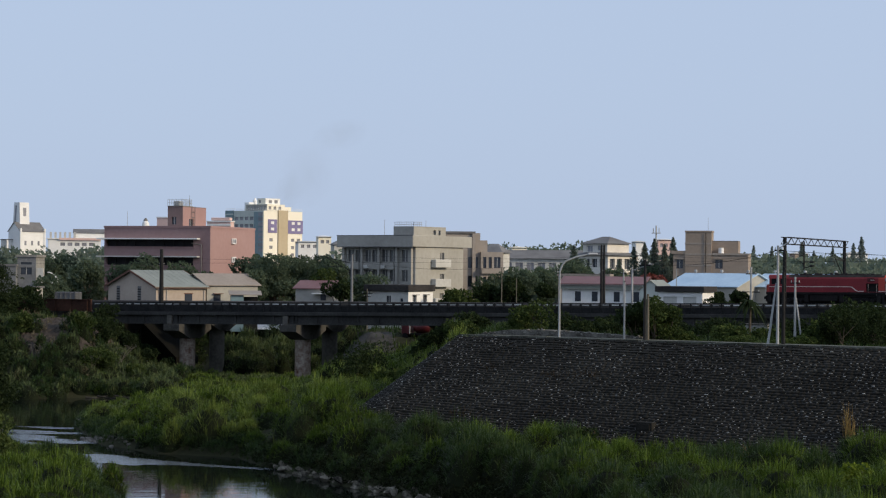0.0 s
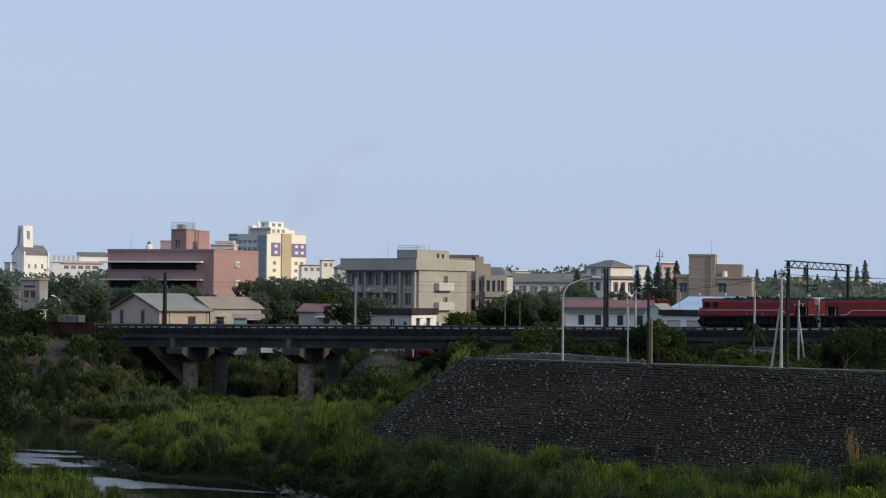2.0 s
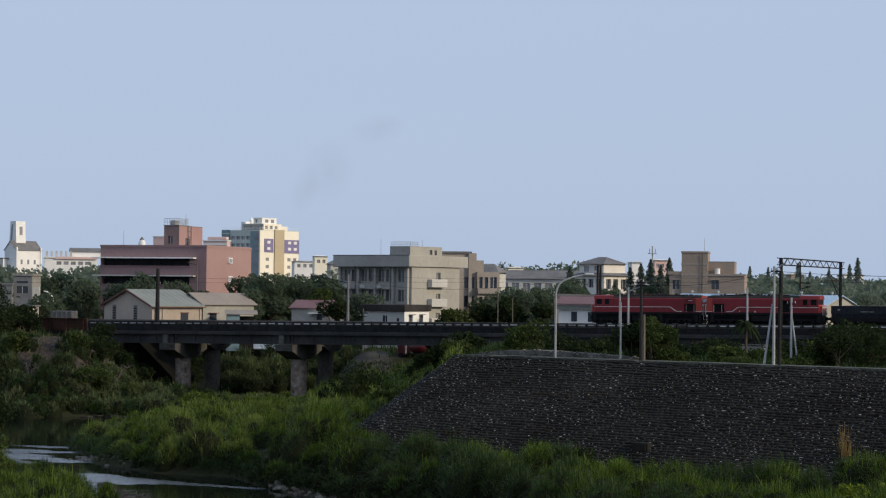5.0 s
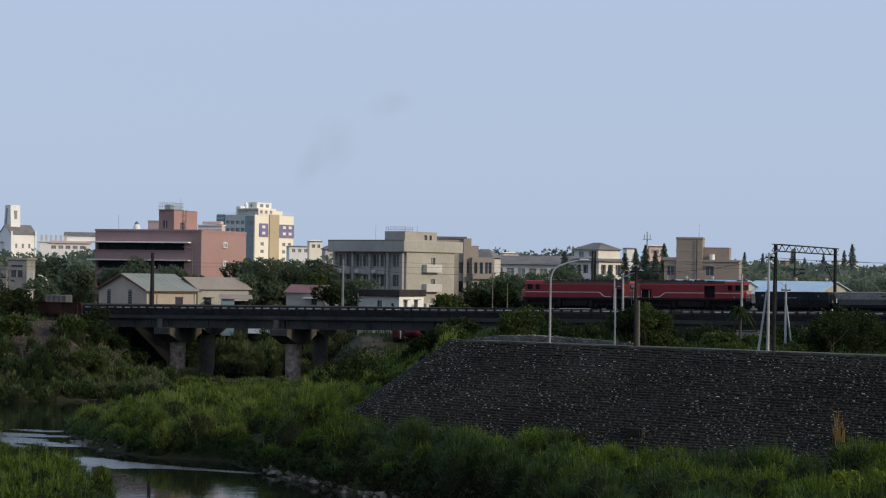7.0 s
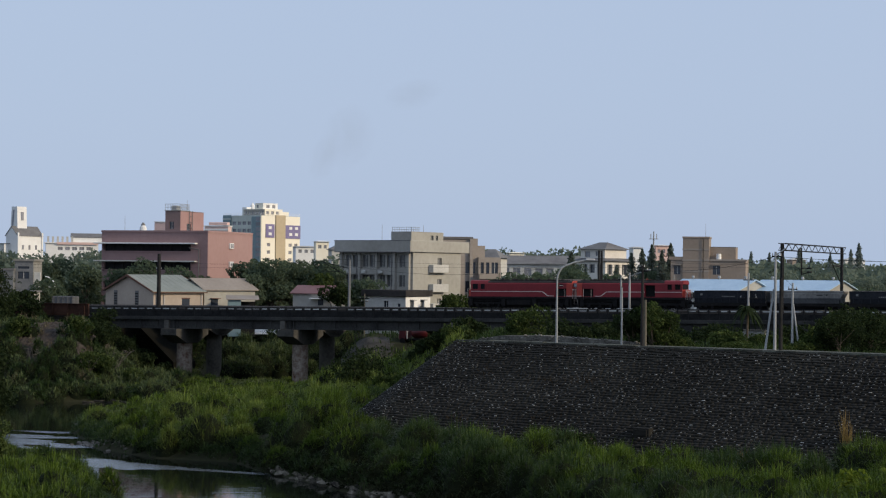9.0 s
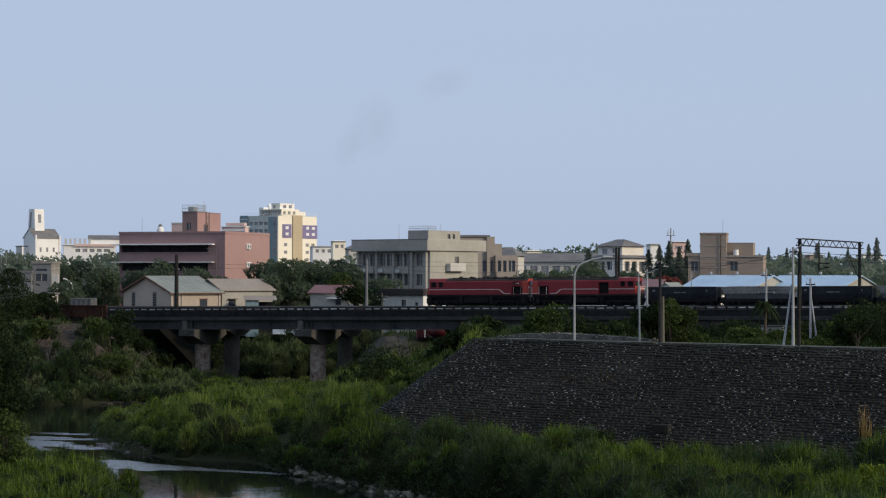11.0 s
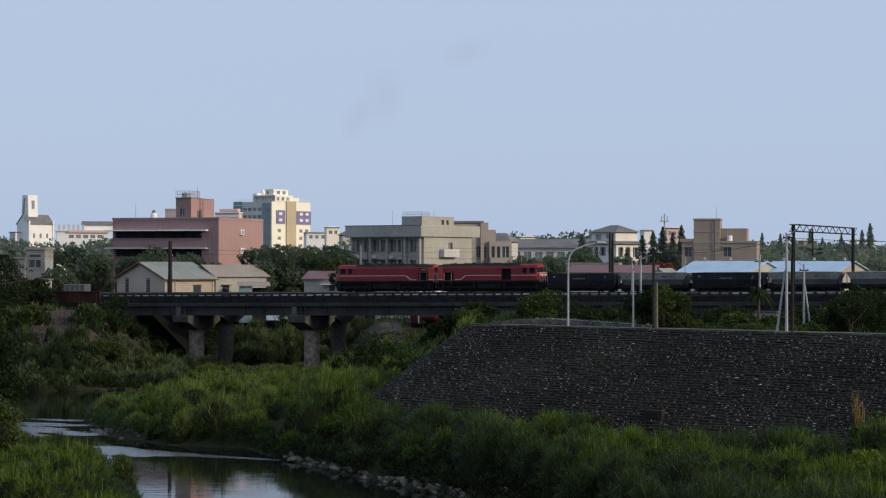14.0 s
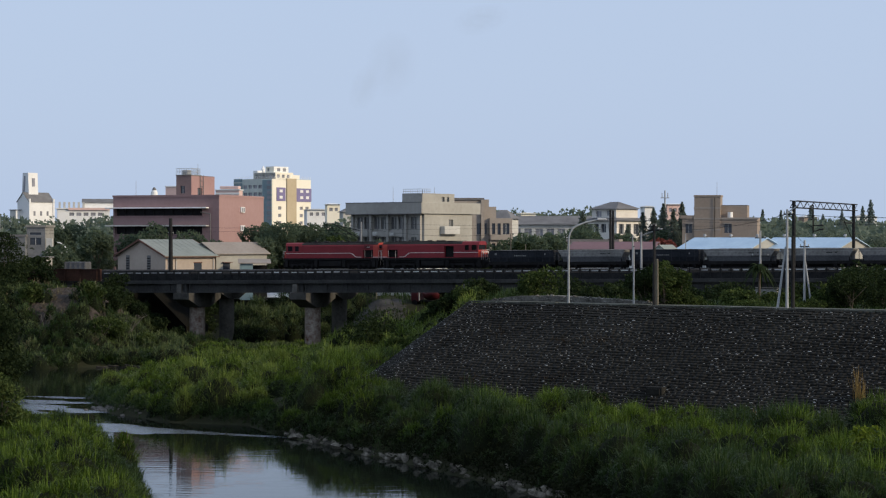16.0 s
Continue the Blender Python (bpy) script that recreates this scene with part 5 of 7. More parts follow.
for f in ((0, 1, 5, 4), (1, 2, 6, 5), (2, 3, 7, 6), (3, 0, 4, 7), (3, 2, 1, 0)):
    bm.faces.new([v[i] for i in f])
part("skirt_roof", bm, M["roof_grey"], ob)
ob = hip_house(14.0, 540, -6, 34, 12, 19.9, 22.3, M["off_white"], M["roof_grey"], "long school hall with grey sloped roof", [(2 + 3 * i, 4 + 3 * i, 16.8, 18.8) for i in range(10)])
ob = hip_house(11.2, 490, -20, 5.4, 7, 21.0, 23.2, M["off_white"], M["roof_grey"], "grey-roofed house behind the school")
ob = hip_house(23.4, 600, 14, 4.6, 4, 23.6, 23.9, M["yellow"], M["yellow"], "small pale yellow rooftop house")
ob = hip_house(71.8, 640, 14, 5.6, 4, 27.0, 27.3, M["pale_pink"], M["white"], "far pink house in evening light", [(0.6, 1.6, 24.6, 25.8), (2.2, 3.2, 24.6, 25.8), (3.8, 4.8, 24.6, 25.8)])
ob = hip_house(64.6, 640, 14, 3.2, 4, 26.2, 26.6, M["white"], M["off_white"], "far small white rooftop house")
ob = hip_house(-40.6, 700, 14, 4.6, 4, 28.0, 28.4, M["yellow"], M["white"], "far cream house in sunlight", [(0.8, 2.0, 25.6, 26.8), (2.8, 3.8, 25.6, 26.8)])
ob = hip_house(-49.0, 720, 14, 8, 6, 26.4, 26.8, M["white"], M["off_white"], "far white house row in sunlight", [(1 + 2.2 * i, 2.2 + 2.2 * i, 24.2, 25.4) for i in range(3)])
ob = hip_house(-32.0, 640, 14, 7, 6, 24.5, 26.2, M["off_white"], M["roof_grey"], "far small grey-roofed house")
ob = hip_house(112, 820, 14, 7, 6, 24.2, 25, M["white"], M["off_white"], "far white house on the skyline")
ob = hip_house(150, 830, 14, 6, 6, 24.8, 25.6, M["beige_wall"], M["off_white"], "far pinkish house on the skyline")
ob = hip_house(172, 830, 14, 9, 6, 25, 25.8, M["white"], M["off_white"], "far white house on the skyline")
ob = hip_house(-215, 900, -12, 16, 9, 21, 25, M["white"], M["roof_grey"], "far white house among trees by the church")

# cream and purple apartment tower, far and sunlit
ob = empty("tower_block", pose(-91.2, 876, 0, 0, 0, -40), "tall cream and purple apartment tower in sunlight", "building")
WT, DT = 23.0, 24.0
part("side_panel", cube(-0.3, 4.6, -0.4, 0, 6.5, 41.9), M["teal"], ob)
for z in range(6):
    part("floor_band", cube(-0.4, 4.7, -0.5, -0.4, 24 + z * 3.2, 24.5 + z * 3.2), M["green_wall"], ob)
block(ob, "wall", 0, WT, 0, DT, 6.5, 41.6, M["green_wall"], M["yellow"],
      [(5.3 + 3.05 * i, 7.5 + 3.05 * i, z, z + 1.5) for i in range(4) for z in (37.6, 34.4, 31.2, 28.0, 24.8)],
      [(a, a + 2.0, z, z + 1.4) for a in (3.6, 17.0, 20.6) for z in (22.0, 25.2, 28.4)], pane=M["pane_far"], roof=M["green_wall"], depth=0.35)
part("side_panel", cube(17.6, 22.9, -0.6, -0.02, 6.5, 41.2), M["teal"], ob)
for z in range(8):
    part("glass_block", cube(20.6, 23.3, -0.9, -0.62, 24 + z * 2.2, 25.5 + z * 2.2), M["pane_far"], ob)
part("band", cube(WT, WT + 0.3, 2.6, 7.9, 32.2, 38.0), M["purple"], ob)
part("band", cube(WT, WT + 0.3, 14.6, DT + 0.1, 32.0, 37.8), M["purple"], ob)
part("strip", cube(WT, WT + 0.6, 8.6, 14.4, 6.5, 42.0), M["tan"], ob)
for a in (4.2, 17.0, 20.6):
    for z in (33.2, 35.9):
        part("window", cube(WT + 0.28, WT + 0.4, a, a + 1.8, z, z + 1.2), M["white"], ob)
block(ob, "penthouse_wall", 10, WT, 2, 13, 41.5, 44.4, M["cream_wall"], M["yellow"], [(1 + 2 * i, 2.2 + 2 * i, 42.2, 43.6) for i in range(6)], [(1 + 3 * i, 2.6 + 3 * i, 42.2, 43.6) for i in range(3)], pane=M["pane_far"], roof=M["yellow"])
roof_rail(ob, 0, WT, 0, DT, 41.7, 1.1, 1.4, M["white"])
block(ob, "penthouse_wall", 16, 21, 3, 12, 44.4, 47.0, M["yellow"], M["white"], [(1, 2.2, 45, 46.4)], [(2, 4, 45, 46.4), (5.5, 7.5, 45, 46.4)], pane=M["pane_far"], roof=M["white"])
block(ob, "penthouse_wall", 19, WT - 1, 13, 18, 41.5, 43.5, M["yellow"], M["yellow"], roof=M["white"])
part("water_tank", cube(7, 10, 4, 7, 41.5, 45.6, 0.2), M["white"], ob)
part("sphere_tank", tube(tube(bmesh.new(), (8.5, 9, 41.5), (8.5, 9, 46.5), 0.9, 0.9, 10), (8.5, 9, 46.5), (8.5, 9, 47.6), 0.9, 0.2, 10), M["white"], ob)

# church with a tapered bell tower
ob = empty("church", pose(-192.5, 904, 0, 0, 0, -42), "white church with tapered bell tower and grey roof", "church")
gable(ob, 0, 8.8, 0, 13.6, 6.5, 32.6, 36.6, M["white"], M["roof_grey"], 0.4, "y")
part("tower_wall", profile([(0.0, 33), (5.6, 33), (4.9, 45.6), (0.9, 45.6)], 2.3, 7.5), M["white"], ob)
part("tower_window", profile([(1.0, 36), (2.2, 36), (3.0, 44.2), (2.0, 44.2)], 2.18, 2.32), M["pane_far"], ob)
part("tower_window", cube(5.0, 5.4, 4.3, 5.7, 39.4, 43.2), M["pane_far"], ob)
# porch front is off-white in place of shade, its sunlit side white
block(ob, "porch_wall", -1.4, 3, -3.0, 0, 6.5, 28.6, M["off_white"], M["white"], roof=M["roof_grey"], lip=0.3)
for i in range(3):
    part("window", cube(8.78, 8.9, 2.4 + 3.6 * i, 3.4 + 3.6 * i, 26.2, 28.2), M["pane_far"], ob)
for y in (-0.2, 13.0):
    part("corner_post", cube(8.4, 9.2, y, y + 0.8, 6.5, 33.8), M["white"], ob)

# long white school on the skyline, with roof posts
ob = empty("school_building", pose(-164, 850, 0, 0, 0, 12), "long white and pink school on the skyline", "building")
block(ob, "wall", 0, 22, 0, 10, 6.5, 28.5, M["white"], M["white"], [(5 + 3 * i, 7 + 3 * i, 25.6, 27.0) for i in range(5)], pane=M["pane_far"], roof=M["white"], lip=0.6)
for i in range(6):
    part("roof_post", cube(0.5 + i * 2.0, 1.4 + i * 2.0, 0, 1, 28.8, 31.4), M["off_white"], ob)
part("sign_band", cube(4.5, 22, -0.75, -0.62, 28.0, 29.0), M["pale_pink"], ob)
gable(ob, 11, 27, 2, 9, 28.5, 31.4, 32.8, M["white"], M["roof_grey"], 0.5, "x")
ob = empty("house", pose(-105.5, 760, 0, 0, 0, -15), "pink far rooftop behind the office block", "house")
block(ob, "wall", 0, 4.6, 0, 4, 6.5, 35.6, M["pale_pink"], M["pale_pink"], roof=M["white"], lip=0.2)
ob = empty("house", pose(-91, 800, 0, 0, 0, -15), "far pink curved-roof building beside the tower", "house")
block(ob, "wall", 0, 10.0, 0, 4, 6.5, 35.2, M["pale_pink"], M["pale_pink"], roof=M["white"], lip=0.3)
part("roof_slab", cube(1.5, 9.5, 0.5, 3.5, 35.7, 36.9, 0.2), M["pale_pink"], ob)
part("band", cube(-0.1, 10.1, -0.12, -0.02, 33.6, 34.3), M["white"], ob)
ob = empty("turret", pose(-117, 810, 0), "white domed roof turret far away", "turret")
bm = tube(bmesh.new(), (0, 0, 6.5), (0, 0, 33.5), 1.4, 1.4, 12)
part("shaft", bm, M["white"], ob)
part("dome", tube(tube(bmesh.new(), (0, 0, 33.5), (0, 0, 34.8), 1.5, 1.3, 12), (0, 0, 34.8), (0, 0, 35.6), 1.3, 0.8, 12), M["white"], ob)
part("cap", tube(bmesh.new(), (0, 0, 35.6), (0, 0, 36.7), 1.0, 0.3, 10), M["roof_grey"], ob)

# grey sheds at the far left
ob = empty("shed", pose(-74, 342, 0, 0, 0, -3), "grey concrete shed with flat roof and steel stair", "shed")
block(ob, "wall", 2.8, 6, 0, 6, 6.5, 18.2, M["shed_grey"], M["concrete"], [(0.5, 2.5, 16.9, 17.3), (0.5, 2.5, 15.2, 16.4)], [], roof=M["concrete"], lip=0.2)
block(ob, "low_wall", -4, 2.8, -1, 5, 6.5, 16.6, M["shed_grey"], M["shed_grey"], [(4.0, 5.6, 14.4, 15.6)], [], roof=M["roof_grey"], lip=0.15)
roof_rail(ob, -4, -1.5, -1, -0.8, 16.7, 3.4, 1.6, M["pole_grey"])
part("panel", cube(6.02, 7.2, 0.2, 0.5, 14.6, 16.3, 0.03), M["off_white"], ob, "pale square wall panel")
part("landing", cube(6.0, 9.4, -0.4, 1.4, 13.7, 13.9), M["off_white"], ob, "pale concrete landing slab")
pipe = bmesh.new()
bend_points = [Vector((8.0 + 1.7 * math.sin(k * 0.26), 0.2, 13.9 + 1.7 * math.cos(k * 0.26))) for k in range(7)]
for p, q in zip(bend_points, bend_points[1:]):
    tube(pipe, p, q, 0.09, 0.09, 6)
part("pipe", pipe, M["white"], ob, "white curved pipe")
ob = empty("shed", pose(-68, 316, 0, 0, 0, -10), "low grey shed by the line", "shed")
part("wall", cube(0, 5.4, 0, 3, 6.5, 13.2), M["grey_wall"], ob)
part("roof", cube(-0.3, 5.6, -0.4, 3.3, 13.2, 13.45), M["roof_grey"], ob)
ob = empty("water_tank", pose(-60.5, 316, 0, 0, 0, -10), "pale blue-grey steel tank with vertical ribs", "tank")
part("shell", cube(0.6, 4.2, 0, 2.6, 6.5, 12.6, 0.1), M["wagon_grey_low"], ob)
for i in range(5):
    part("rib", cube(0.7 + i * 0.8, 0.85 + i * 0.8, -0.08, 0, 6.5, 12.6), M["wagon_grey_low"], ob)

# red tipper parked below the bridge, and a white van behind it
ob = empty("truck", pose(-3.6, 296, float(land(-2, 295.5)) - 0.1, 0, 0, -25), "dark red drum truck parked behind the bridge", "truck")
bm = bmesh.new()
bmesh.ops.create_uvsphere(bm, u_segments=20, v_segments=12, radius=1)
bmesh.ops.transform(bm, matrix=pose(1.8, 1.1, 1.75, 0, -8, 0) @ Matrix.Diagonal((1.6, 1.1, 0.95, 1)), verts=bm.verts)
part("drum", bm, M["truck_red"], ob, "rounded dark red drum", smooth=True)
part("chassis", cube(-0.1, 3.4, 0.3, 1.9, 0.55, 0.85, 0.04), M["black"], ob)
part("ladder", cube(0.05, 0.2, -0.12, -0.02, 0.8, 2.3), M["off_white"], ob)
part("cab", cube(-1.4, -0.05, 0.1, 2.1, 0.6, 2.4, 0.18), M["truck_red"], ob)
part("windscreen", cube(-1.43, -1.3, 0.3, 1.9, 1.6, 2.3), M["pane"], ob)
for x in (-0.7, 2.6):
    for y in (0.15, 2.05):
        part("wheel", tube(bmesh.new(), (x, y - 0.12, 0.45), (x, y + 0.12, 0.45), 0.45, 0.45, 14), M["black"], ob)
ob = empty("canopy_shed", pose(-33, 322, 0, 0, 0, -20), "bright white sheet canopy behind the bridge", "shed")
part("roof", cross([(0, 6.8), (5, 8.0), (5, 8.12), (0, 6.92)], 0, 9), M["white"], ob)
for x in (0.3, 4.4, 8.6):
    part("post", tube(bmesh.new(), (x, 0.4, 3), (x, 0.4, 6.9), 0.07), M["pole_grey"], ob)


# ---------------------------------------------------------------- poles, portal, lamps
def along_track(s, off=0.0, z=0.0):
    p = TRACK_D * s + TRACK_N * off
    return Vector((p[0], 281 + p[1], z))


def pole(x, y, z0, z1, radius, mat, label, arms=(), name="utility_pole", category="pole"):
    ob = empty(name, pose(x, y, z0, 0, 0, TURN), label, category)
    part("shaft", tube(bmesh.new(), (0, 0, -0.3), (0, 0, z1 - z0), radius, radius * 0.72, 10), mat, ob)
    for h, a, b in arms:
        part("crossarm", cube(a, b, -0.06, 0.06, h - 0.06, h + 0.06), M["pole_dark"], ob)
        for k in range(3):
            u = a + (b - a) * (0.08 + 0.42 * k)
            part("insulator", tube(bmesh.new(), (u, 0, h + 0.06), (u, 0, h + 0.26), 0.05, 0.04, 8), M["off_white"], ob)
    return ob


def cantilever(ob, h, reach):
    """Overhead-line bracket: two tubes, a brace and insulators."""
    bm = tube(bmesh.new(), (0, 0, h), (reach, 0, h + 0.9), 0.05)
    tube(bm, (0, 0, h - 1.2), (reach * 0.95, 0, h + 0.75), 0.05)
    tube(bm, (reach * 0.35, 0, h - 0.45), (reach * 1.05, 0, h - 0.4), 0.04)
    tube(bm, (reach * 0.5, 0, h - 0.45), (reach * 0.62, 0, h + 0.5), 0.03)
    part("bracket", bm, M["pole_dark"], ob)


pole(-40.6, 298.0, 10.6, 19.3, 0.36, M["pole_dark"], "dark thick concrete line pole beside the bridge", [(6.4, -0.5, 0.5)])
ob = pole(-11.8, 287.5, 11.0, 18.7, 0.21, M["shed_grey"], "grey overhead-line mast with bracket on the bridge")
cantilever(ob, 6.4, -4.3)
ob = pole(-10.2, 306, 7.0, 13.6, 0.12, M["wood"], "thin brown utility pole before the white house", [(5.9, -0.9, 0.9), (5.4, -0.6, 0.6)])
for dx in (0, 0.55):
    pole(22.8 + dx * 0.9, 272 + dx * 3, 11.5, 20.2, 0.21, M["pole_dark"], "tall dark twin line mast beside the railway")
pole(9.6, 283, 11, 17.0, 0.085, M["wood"], "thin grey post by the line")
pole(12.4, 300, 8, 15.5, 0.085, M["wood"], "thin grey post by the line")
pole(40.5, 255, 9.2, 17.3, 0.17, M["pole_grey"], "grey concrete line pole beyond the levee", [(7.2, -0.7, 0.7), (4.9, -1.2, 1.2)])
ob = pole(34.2, 189, 9.6, 16.2, 0.13, M["pole_grey"], "pale braced utility pole behind the levee", [(6.0, -0.45, 0.45)])
part("stay", tube(bmesh.new(), (0.75, 0, -0.3), (0.08, 0, 4.6), 0.1, 0.07, 8), M["pole_grey"], ob)
pole(36.8, 303, 8.5, 17.0, 0.08, M["pole_grey"], "thin grey post by the houses")
pole(24.5, 258, 9.0, 16.8, 0.14, M["pole_grey"], "grey line pole behind the levee", [(7.3, -0.4, 0.4)])
ob = pole(26.0, 262, 9.0, 17.2, 0.17, M["pole_grey"], "grey concrete pole with a lamp arm behind the levee")
part("lamp_arm", tube(bmesh.new(), (0, 0, 7.7), (2.3, 0, 8.5), 0.05, 0.04, 6), M["pole_grey"], ob)
part("lantern", cube(2.2, 2.9, -0.12, 0.12, 8.45, 8.62, 0.04), M["lamp_head"], ob)

# double wooden pole with transformer bracket on the levee path
pole(18.35, 173.6, 10.5, 17.6, 0.15, M["pole_dark"], "dark wooden utility pole on the levee", [(6.6, -0.5, 0.5), (6.9, -0.3, 0.2)])
pole(18.7, 174.4, 10.5, 14.6, 0.14, M["wood"], "short weathered wooden stub beside a pole")
# three-legged steel pole on the levee
ob = pole(28.4, 164.9, 10.5, 18.8, 0.13, M["pole_grey"], "pale steel pole with leaning stay on the levee", [(7.9, -0.3, 0.5)])
part("stay", tube(bmesh.new(), (-0.85, 0, -0.2), (-0.12, 0, 5.2), 0.11, 0.08, 8), M["pole_grey"], ob)
part("lamp_arm", tube(bmesh.new(), (0, 0, 8.0), (0.9, 0, 8.6), 0.05), M["pole_grey"], ob)
pole(29.0, 165.6, 10.5, 16.6, 0.17, M["pole_dark"], "stout dark wooden pole beside the steel pole")


def street_lamp(x, y, z, h, reach, label):
    ob = empty("street_lamp", pose(x, y, z), label, "street lamp")
    bm = tube(bmesh.new(), (0, 0, -0.2), (0, 0, h - 1.0), 0.11, 0.085, 10)
    pts = [Vector((reach * 0.34 * (1 - math.cos(a)), 0, h - 1.0 + 1.45 * math.sin(a))) for a in [i * math.pi / 14 for i in range(7)]] + [Vector((reach * 0.55, 0, h + 0.72)), Vector((reach, 0, h + 0.98))]
    for p, q in zip(pts, pts[1:]):
        tube(bm, p, q, 0.085, 0.075, 8)
    part("mast", bm, M["pole_grey"], ob)
    part("lantern", cube(reach - 0.15, reach + 0.7, -0.13, 0.13, h + 0.92, h + 1.1, 0.05, pose(0, 0, 0)), M["lamp_head"], ob)


street_lamp(11.3, 179.6, 10.6, 6.5, 2.7, "pale grey curved-arm street lamp on the levee")
ob = empty("steel_pole", pose(16.75, 175.4, 10.6), "thin pale grey steel pole on the levee", "pole")
part("shaft", tube(bmesh.new(), (0, 0, -0.2), (0, 0, 5.05), 0.09, 0.06, 10), M["pole_grey"], ob)
part("cap", tube(bmesh.new(), (0, 0, 5.05), (0, 0, 5.12), 0.08, 0.05, 8), M["pole_dark"], ob)

# overhead-line portal across the tracks
portal = empty("overhead_line_portal", pose(44.3, 252.3, 0, 0, 0, math.degrees(math.atan2(25, 12.7))), "black steel lattice portal carrying overhead lines", "gantry")
SPAN, TOP = 28.0, 21.0


def lattice(bm, p, q, half, bays, up):
    """A square lattice boom from p to q."""
    p, q, up = Vector(p), Vector(q), Vector(up)
    d = (q - p).normalized()
    w = d.cross(up).normalized()
    for a in (-1, 1):
        for b in (-1, 1):
            o = up * a * half + w * b * half
            tube(bm, p + o, q + o, 0.065, 0.065, 5)
    for i in range(bays):
        a, b = p + (q - p) * (i / bays), p + (q - p) * ((i + 1) / bays)
        s = 1 if i % 2 else -1
        for o in (w * half, -w * half):
            tube(bm, a + o + up * s * half, b + o - up * s * half, 0.042, 0.042, 4)
        for o in (up * half, -up * half):
            tube(bm, a + o + w * s * half, b + o - w * s * half, 0.045, 0.045, 4)


for x in (0, SPAN):
    bm = bmesh.new()
    for dx in (-0.24, 0.24):
        box(bm, x + dx - 0.1, x + dx + 0.1, -0.14, 0.14, 8.5, TOP)
    for k in range(12):
        box(bm, x - 0.3, x + 0.3, -0.12, 0.12, 9 + k, 9.2 + k)
    part("leg", bm, M["pole_dark"], portal)
bm = bmesh.new()
lattice(bm, (-0.2, 0, TOP - 0.35), (SPAN + 0.3, 0, TOP - 0.4), 0.43, 19, (0, 0, 1))
part("beam", bm, M["pole_dark"], portal)
for x in (8.5,):
    bm = tube(bmesh.new(), (x, 0, TOP - 0.3), (x, 0, TOP - 3.9), 0.1, 0.1, 6)
    tube(bm, (x, 0, TOP - 3.0), (x - 1.6, -1.8, TOP - 3.0), 0.06, 0.06, 5)
    tube(bm, (x, 0, TOP - 3.8), (x - 1.6, -1.8, TOP - 3.4), 0.06, 0.06, 5)
    tube(bm, (x - 1.4, -0.2, TOP - 2.2), (x + 1.4, 0.2, TOP - 2.2), 0.06, 0.06, 5)
    tube(bm, (x, 0, TOP - 3.3), (x + 1.2, 1.4, TOP - 2.6), 0.05, 0.05, 5)
    part("drop_arm", bm, M["pole_dark"], portal)
    for h in (3.0, 3.5):
        part("insulator", tube(bmesh.new(), (x - 1.0, -1.1, TOP - h), (x - 1.6, -1.8, TOP - h), 0.12, 0.1, 8), M["pole_dark"], portal)


bm = tube(bmesh.new(), (SPAN, 0, TOP - 2.6), (SPAN - 5, 0, TOP - 2.0), 0.06, 0.06, 5)
tube(bm, (SPAN, 0, TOP - 5.2), (SPAN - 5, 0, TOP - 2.2), 0.06, 0.06, 5)
tube(bm, (SPAN - 1, 0, TOP - 2.6), (SPAN - 4.4, 0, TOP - 2.5), 0.1, 0.1, 6)
part("bracket", bm, M["pole_dark"], portal)


def wire(points, radius, label, sag=0.4):
    cu = bpy.data.curves.new("wire", "CURVE")
    cu.dimensions, cu.bevel_depth, cu.bevel_resolution = "3D", radius, 0
    for p, q in zip(points, points[1:]):
        sp = cu.splines.new("POLY")
        sp.points.add(8)
        for i in range(9):
            f = i / 8
            c = Vector(p).lerp(Vector(q), f)
            sp.points[i].co = (c.x, c.y, c.z - 4 * sag * f * (1 - f), 1)
    cu.materials.append(M["pole_dark"])
    tagged(new("overhead_wire", cu), label, "wire")


wire([along_track(-80, 0, 16.9), along_track(-48, 0, 17.2), along_track(-14, 0, 17.5), along_track(30, 0, 17.9), along_track(58, 0, 18.1), along_track(100, 0, 18.4)], 0.012, "thin dark contact wire over the track", 0.0)
wire([along_track(-80, 0, 18.1), along_track(-48, 0, 18.4), along_track(-14, 0, 18.7), along_track(30, 0, 19.0), along_track(58, 0, 19.2), along_track(100, 0, 19.5)], 0.012, "thin dark catenary wire over the track", 0.7)
wire([(18.4, 173.6, 17.2), (28.4, 164.9, 18.4), (50, 148, 18.6)], 0.018, "thin dark cable between the levee poles", 0.5)
wire([(18.4, 173.6, 17.2), (11.0, 190, 17.3), (-12, 260, 18.0)], 0.012, "thin dark cable between the levee poles", 1.0)
wire([(28.4, 164.9, 18.0), (34.2, 189, 15.9)], 0.015, "thin dark cable between the levee poles", 0.3)
# signal mast far away and a tall rooftop mast
ob = empty("radio_mast", pose(62.2, 560, 0), "slim far radio mast with antennas", "mast")
part("shaft", tube(bmesh.new(), (0, 0, 7.5), (0, 0, 29.6), 0.3, 0.2, 6), M["pole_grey"], ob)
part("platform", cube(-1.2, 1.2, -0.5, 0.5, 27.4, 27.6), M["pole_grey"], ob)
for k in range(3):
    part("antenna", cube(-0.9 + k * 0.8, -0.7 + k * 0.8, -0.12, 0.12, 27.6 + 0.25 * (k % 2), 28.9), M["pole_grey"], ob)


